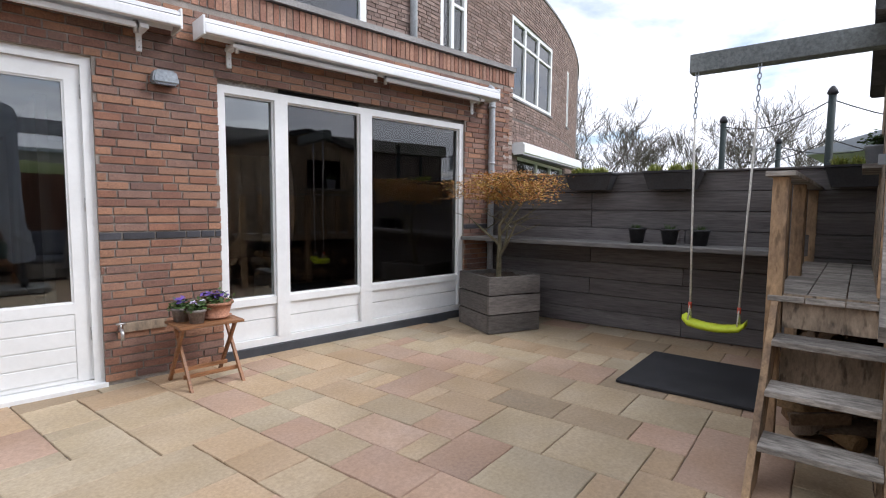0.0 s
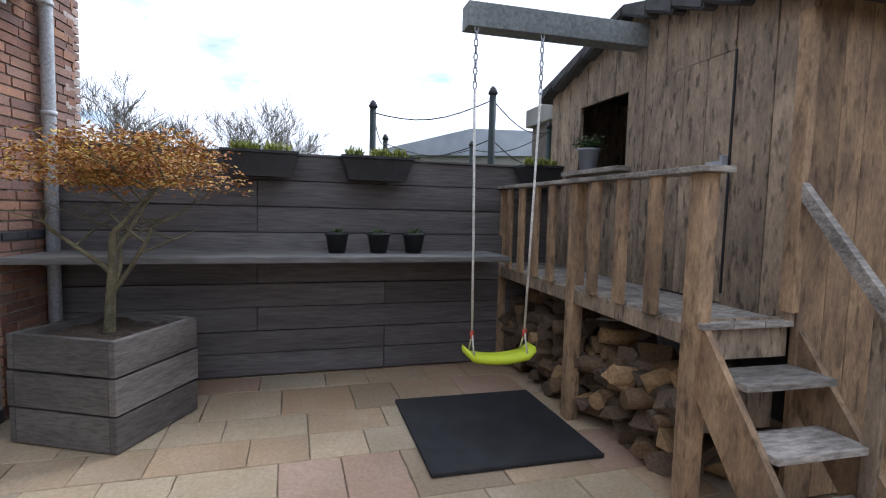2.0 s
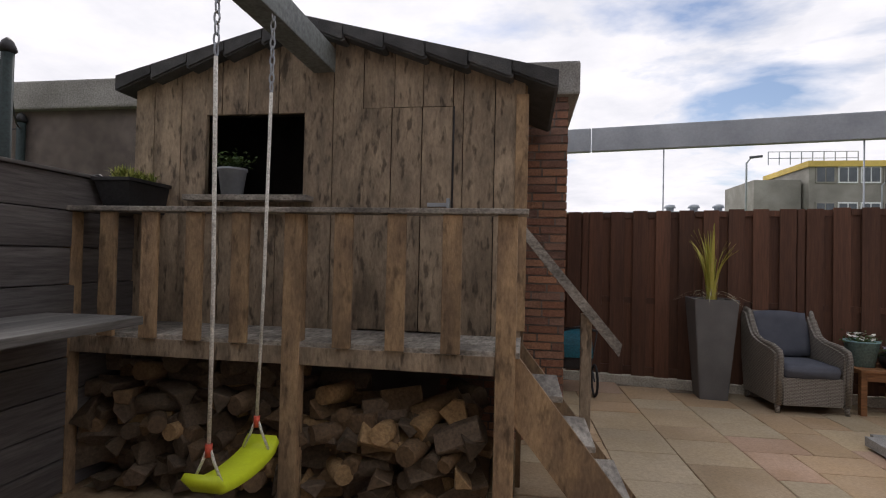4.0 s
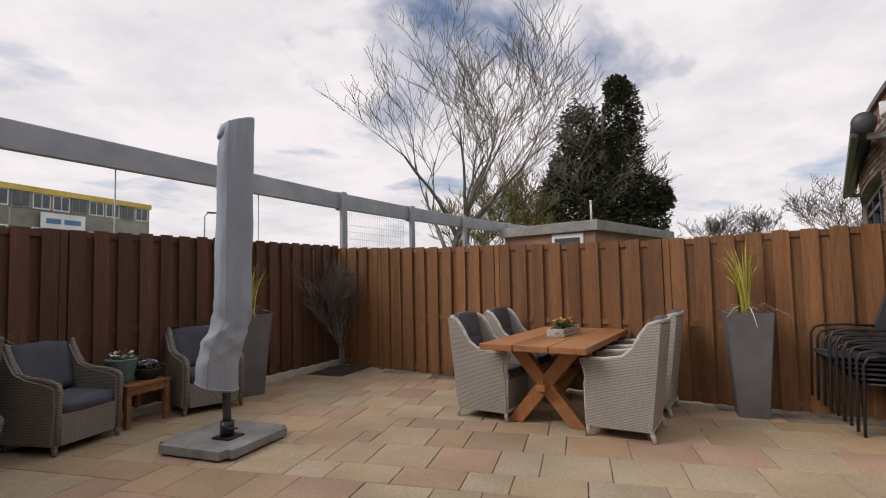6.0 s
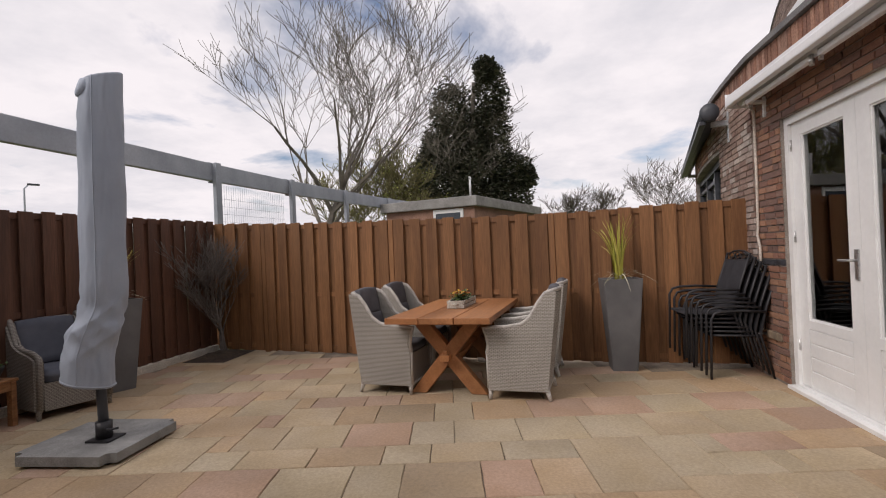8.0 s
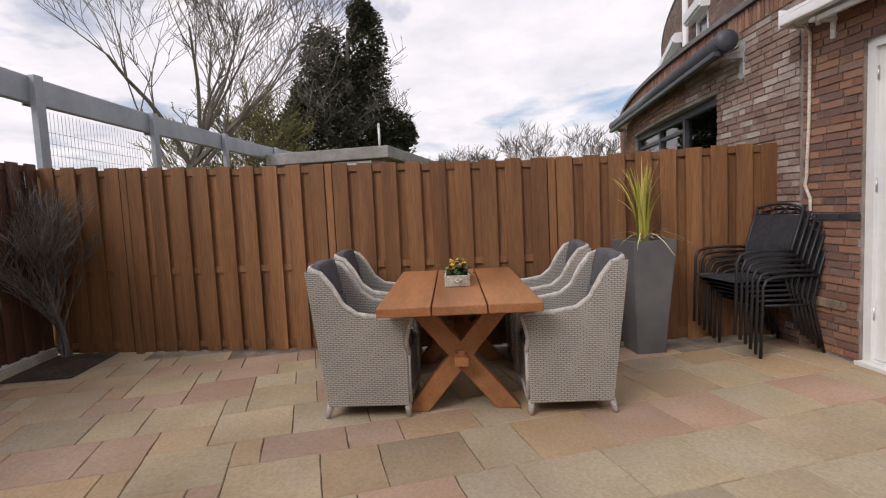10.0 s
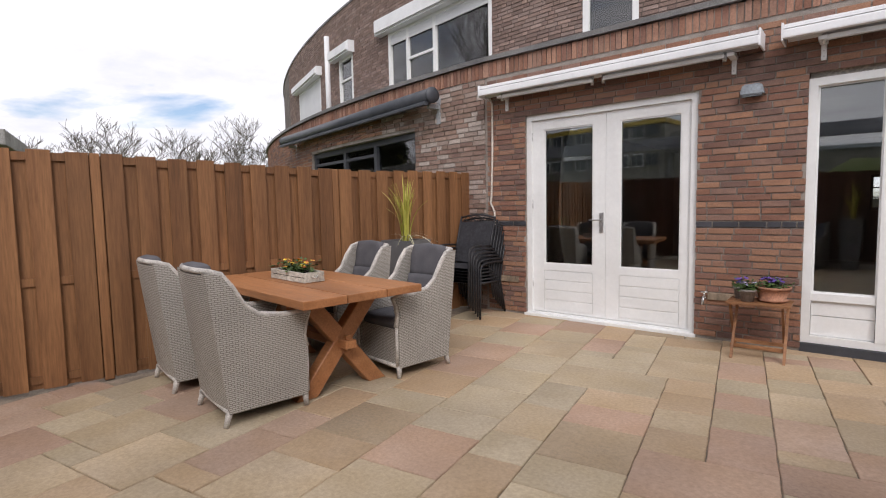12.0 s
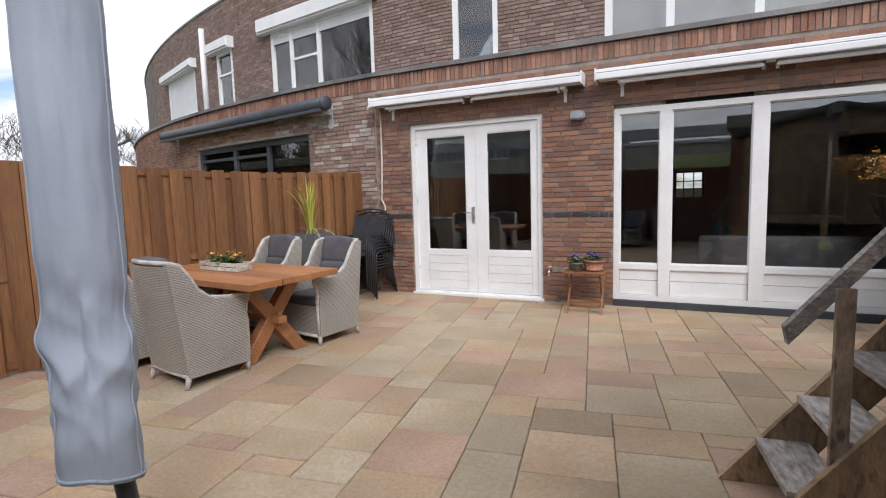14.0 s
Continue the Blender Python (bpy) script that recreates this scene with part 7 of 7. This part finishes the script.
def ivy_tree():
    t = thing("ivy_tree", pose(-32.6, -6.6, 0) @ Matrix.Scale(1.19, 4), "old tree smothered in dark evergreen ivy", "tree")
    bm = B()
    tube(bm, [(0, 0, 0), (0, 0.1, 5), (0.2, 0.6, 11)], [0.4, 0.3, 0.1], 8)
    tube(bm, [(0, 0, 2), (0, -1.0, 6), (0.1, -1.3, 10)], [0.25, 0.2, 0.08], 8)
    part("trunk", bm, M["bark_far"], t)
    r = random.Random(14)
    lobes = [(0, 0.25, 7.6, 1.3, 1.9), (0, 0.2, 5.8, 1.8, 1.6), (0, 2.3, 4.2, 1.5, 1.3), (0, -2.6, 3.9, 1.4, 1.3), (0, 1.5, 10.2, 1.05, 1.9), (0.1, 1.5, 8.0, 1.2, 1.8), (0, 1.3, 11.6, 0.7, 0.8), (0, -0.9, 9.5, 1.25, 1.7), (0, -1.0, 7.3, 1.7, 1.9), (0.2, 2.5, 5.5, 1.25, 1.2), (0.3, 0.7, 5.4, 2.0, 1.7), (0.2, -1.8, 5.2, 1.7, 1.7), (0.1, -2.9, 4.6, 0.9, 1.0), (0, 1.5, 3.4, 1.9, 1.5), (0, -1.5, 3.2, 1.9, 1.6), (0.2, 3.3, 5.2, 0.6, 0.7), (0, -2.0, 7.2, 0.7, 1.0), (-0.3, 0.3, 7.2, 1.0, 1.5), (0.2, -2.4, 5.9, 0.9, 1.2), (0, 0.3, 4.2, 2.4, 1.6)]
    v, f = [], []
    for _ in range(60000):
        x, y, z, rr, hh = r.choice(lobes)
        d = Vector((r.gauss(0, 1), r.gauss(0, 1), r.gauss(0, 1))).normalized() * (r.random() ** 0.25)
        n = 1 + 0.35 * noise.noise(Vector((d.x * 2 + x, d.y * 2 + y, d.z * 2 + z)))
        leaf_clump(v, f, r, (x + d.x * rr * n, y + d.y * rr * n, z + d.z * hh * n), 1, 0.22, 0.05, 0.05, 0.05)
    raw("crown", v, f, M["ivy"], t, "dense dark ivy foliage")


ivy_tree()
for i, (x, y, h) in enumerate(((-41.4, 3.4, 8.6), (-42.0, 8.1, 9.2), (-43.5, -0.3, 8.0), (-37.5, 16.2, 10.4), (-36.0, 18.0, 9.2), (-40.0, 12.5, 8.4))):
    twiggy("tree", (x, y, 0), h * 1.12, 70 + i, 5, M["bark_far"], "distant bare round-headed tree", "tree", first=7, spread=0.6, trunk=0.12, up=0.7, split=3, trunk_len=0.32, thin=0.013)
for i, (x, y, h) in enumerate(((34.2, 15.3, 11.6), (33.0, 16.6, 9.5), (35.8, 10.7, 8.6), (37.0, 6.6, 10.0), (36.0, 8.4, 8.0), (38.0, 4.0, 8.4), (33.5, 12.3, 9.0))):
    twiggy("tree", (x, y, 0), h * 1.12, 90 + i, 5, M["bark_far"], "distant bare tree beyond the grey wall", "tree", first=7, spread=0.55, trunk=0.13, up=0.8, split=3, trunk_len=0.30, thin=0.013)


# ---- paving slabs ----
def slabs():
    r = random.Random(16)
    unit = 0.161
    x0, y1 = -4.9, 1.15
    nx, ny = 66, 60
    lay = Matrix.Rotation(radians(9.5), 4, "Z")
    inv = GREY.inverted()
    used = [[False] * ny for _ in range(nx)]
    owner = [[0] * ny for _ in range(nx)]
    count, last = 0, None
    sizes = [(3, 2), (4, 3), (3, 2), (3, 3), (2, 2), (4, 2), (2, 3), (4, 3), (3, 3), (4, 2), (2, 1), (5, 3)]
    cache = {}
    for j in range(ny):
        for i in range(nx):
            if used[i][j]:
                continue
            run = 0
            while i + run < nx and not used[i + run][j]:
                run += 1
            opts = [(a, b) for a, b in sizes if a == run or a <= run - 2] or [(run, 2)]
            r.shuffle(opts)

            def joint_cost(a, b):
                e = i + a
                cost = 1.0 if 0 < e < nx and j and owner[e - 1][j - 1] != owner[e][j - 1] else 0.0
                if i and j + b < ny and owner[i - 1][j + b - 1] != owner[i - 1][j + b]:
                    cost += 1.0
                return cost + (0.4 if (a, b) == last else 0)
            a, b = min(opts, key=lambda o: joint_cost(*o))
            last = (a, b)
            b = min(b, ny - j)
            count += 1
            for p in range(i, i + a):
                for q in range(j, j + b):
                    used[p][q] = True
                    owner[p][q] = count
            cx, cy = x0 + (i + a / 2) * unit, y1 - (j + b / 2) * unit
            at = lay @ Vector((cx, cy, 0))
            if at.x < -2.70 + 0.165 * at.y or (inv @ at).x > 4.85 or at.y < -7.14 or at.y > 0.14:
                continue
            key = (a, b, r.randrange(3))
            if key not in cache:
                rr = random.Random(a * 100 + b * 10 + key[2])
                bm = B()
                hx, hy = a * unit / 2 - 0.0026, b * unit / 2 - 0.0026
                base = []
                k = 5
                for sx, sy, ex, ey in ((-1, -1, 1, -1), (1, -1, 1, 1), (1, 1, -1, 1), (-1, 1, -1, -1)):
                    for q in range(k):
                        t = q / k
                        base.append(((sx + (ex - sx) * t) * hx + rr.uniform(-0.004, 0.002) * (1 if sx == ex else 0), (sy + (ey - sy) * t) * hy + rr.uniform(-0.004, 0.002) * (1 if sy == ey else 0)))
                lo = [bm.verts.new((x, y, -0.03)) for x, y in base]
                mid = [bm.verts.new((x, y, -0.005)) for x, y in base]
                top = [bm.verts.new((x * (1 - 0.004 / hx), y * (1 - 0.004 / hy), 0.0)) for x, y in base]
                n = len(base)
                for p in range(n):
                    bm.faces.new((lo[p], lo[(p + 1) % n], mid[(p + 1) % n], mid[p]))
                    bm.faces.new((mid[p], mid[(p + 1) % n], top[(p + 1) % n], top[p]))
                bm.faces.new(top)
                cache[key] = mesh_of(bm, "slab", M["slab"])
            ob = new("slab", cache[key])
            ob.parent = paving
            ob.matrix_basis = lay @ pose(cx, cy, r.uniform(-0.002, 0.001), r.uniform(-0.12, 0.12), r.uniform(-0.12, 0.12), 0)


slabs()

# ---- bricks nearest the walk ----
cache = {}
rng = random.Random(77)
for (a, b, z0, z1), band in near:
    key = (round(b - a, 2), band, rng.randrange(2))
    if key not in cache:
        bm = B()
        h = (b - a) / 2
        box(bm, -h, h, -0.013 + 0.003 * key[2], 0.004, 0, 0.05, bevel=0.003)
        cache[key] = mesh_of(bm, "brick", M["brick_black"] if band else M["brick"])
    ob = new("brick", cache[key])
    ob.parent = front
    ob.matrix_basis = pose((a + b) / 2, 0, z0)
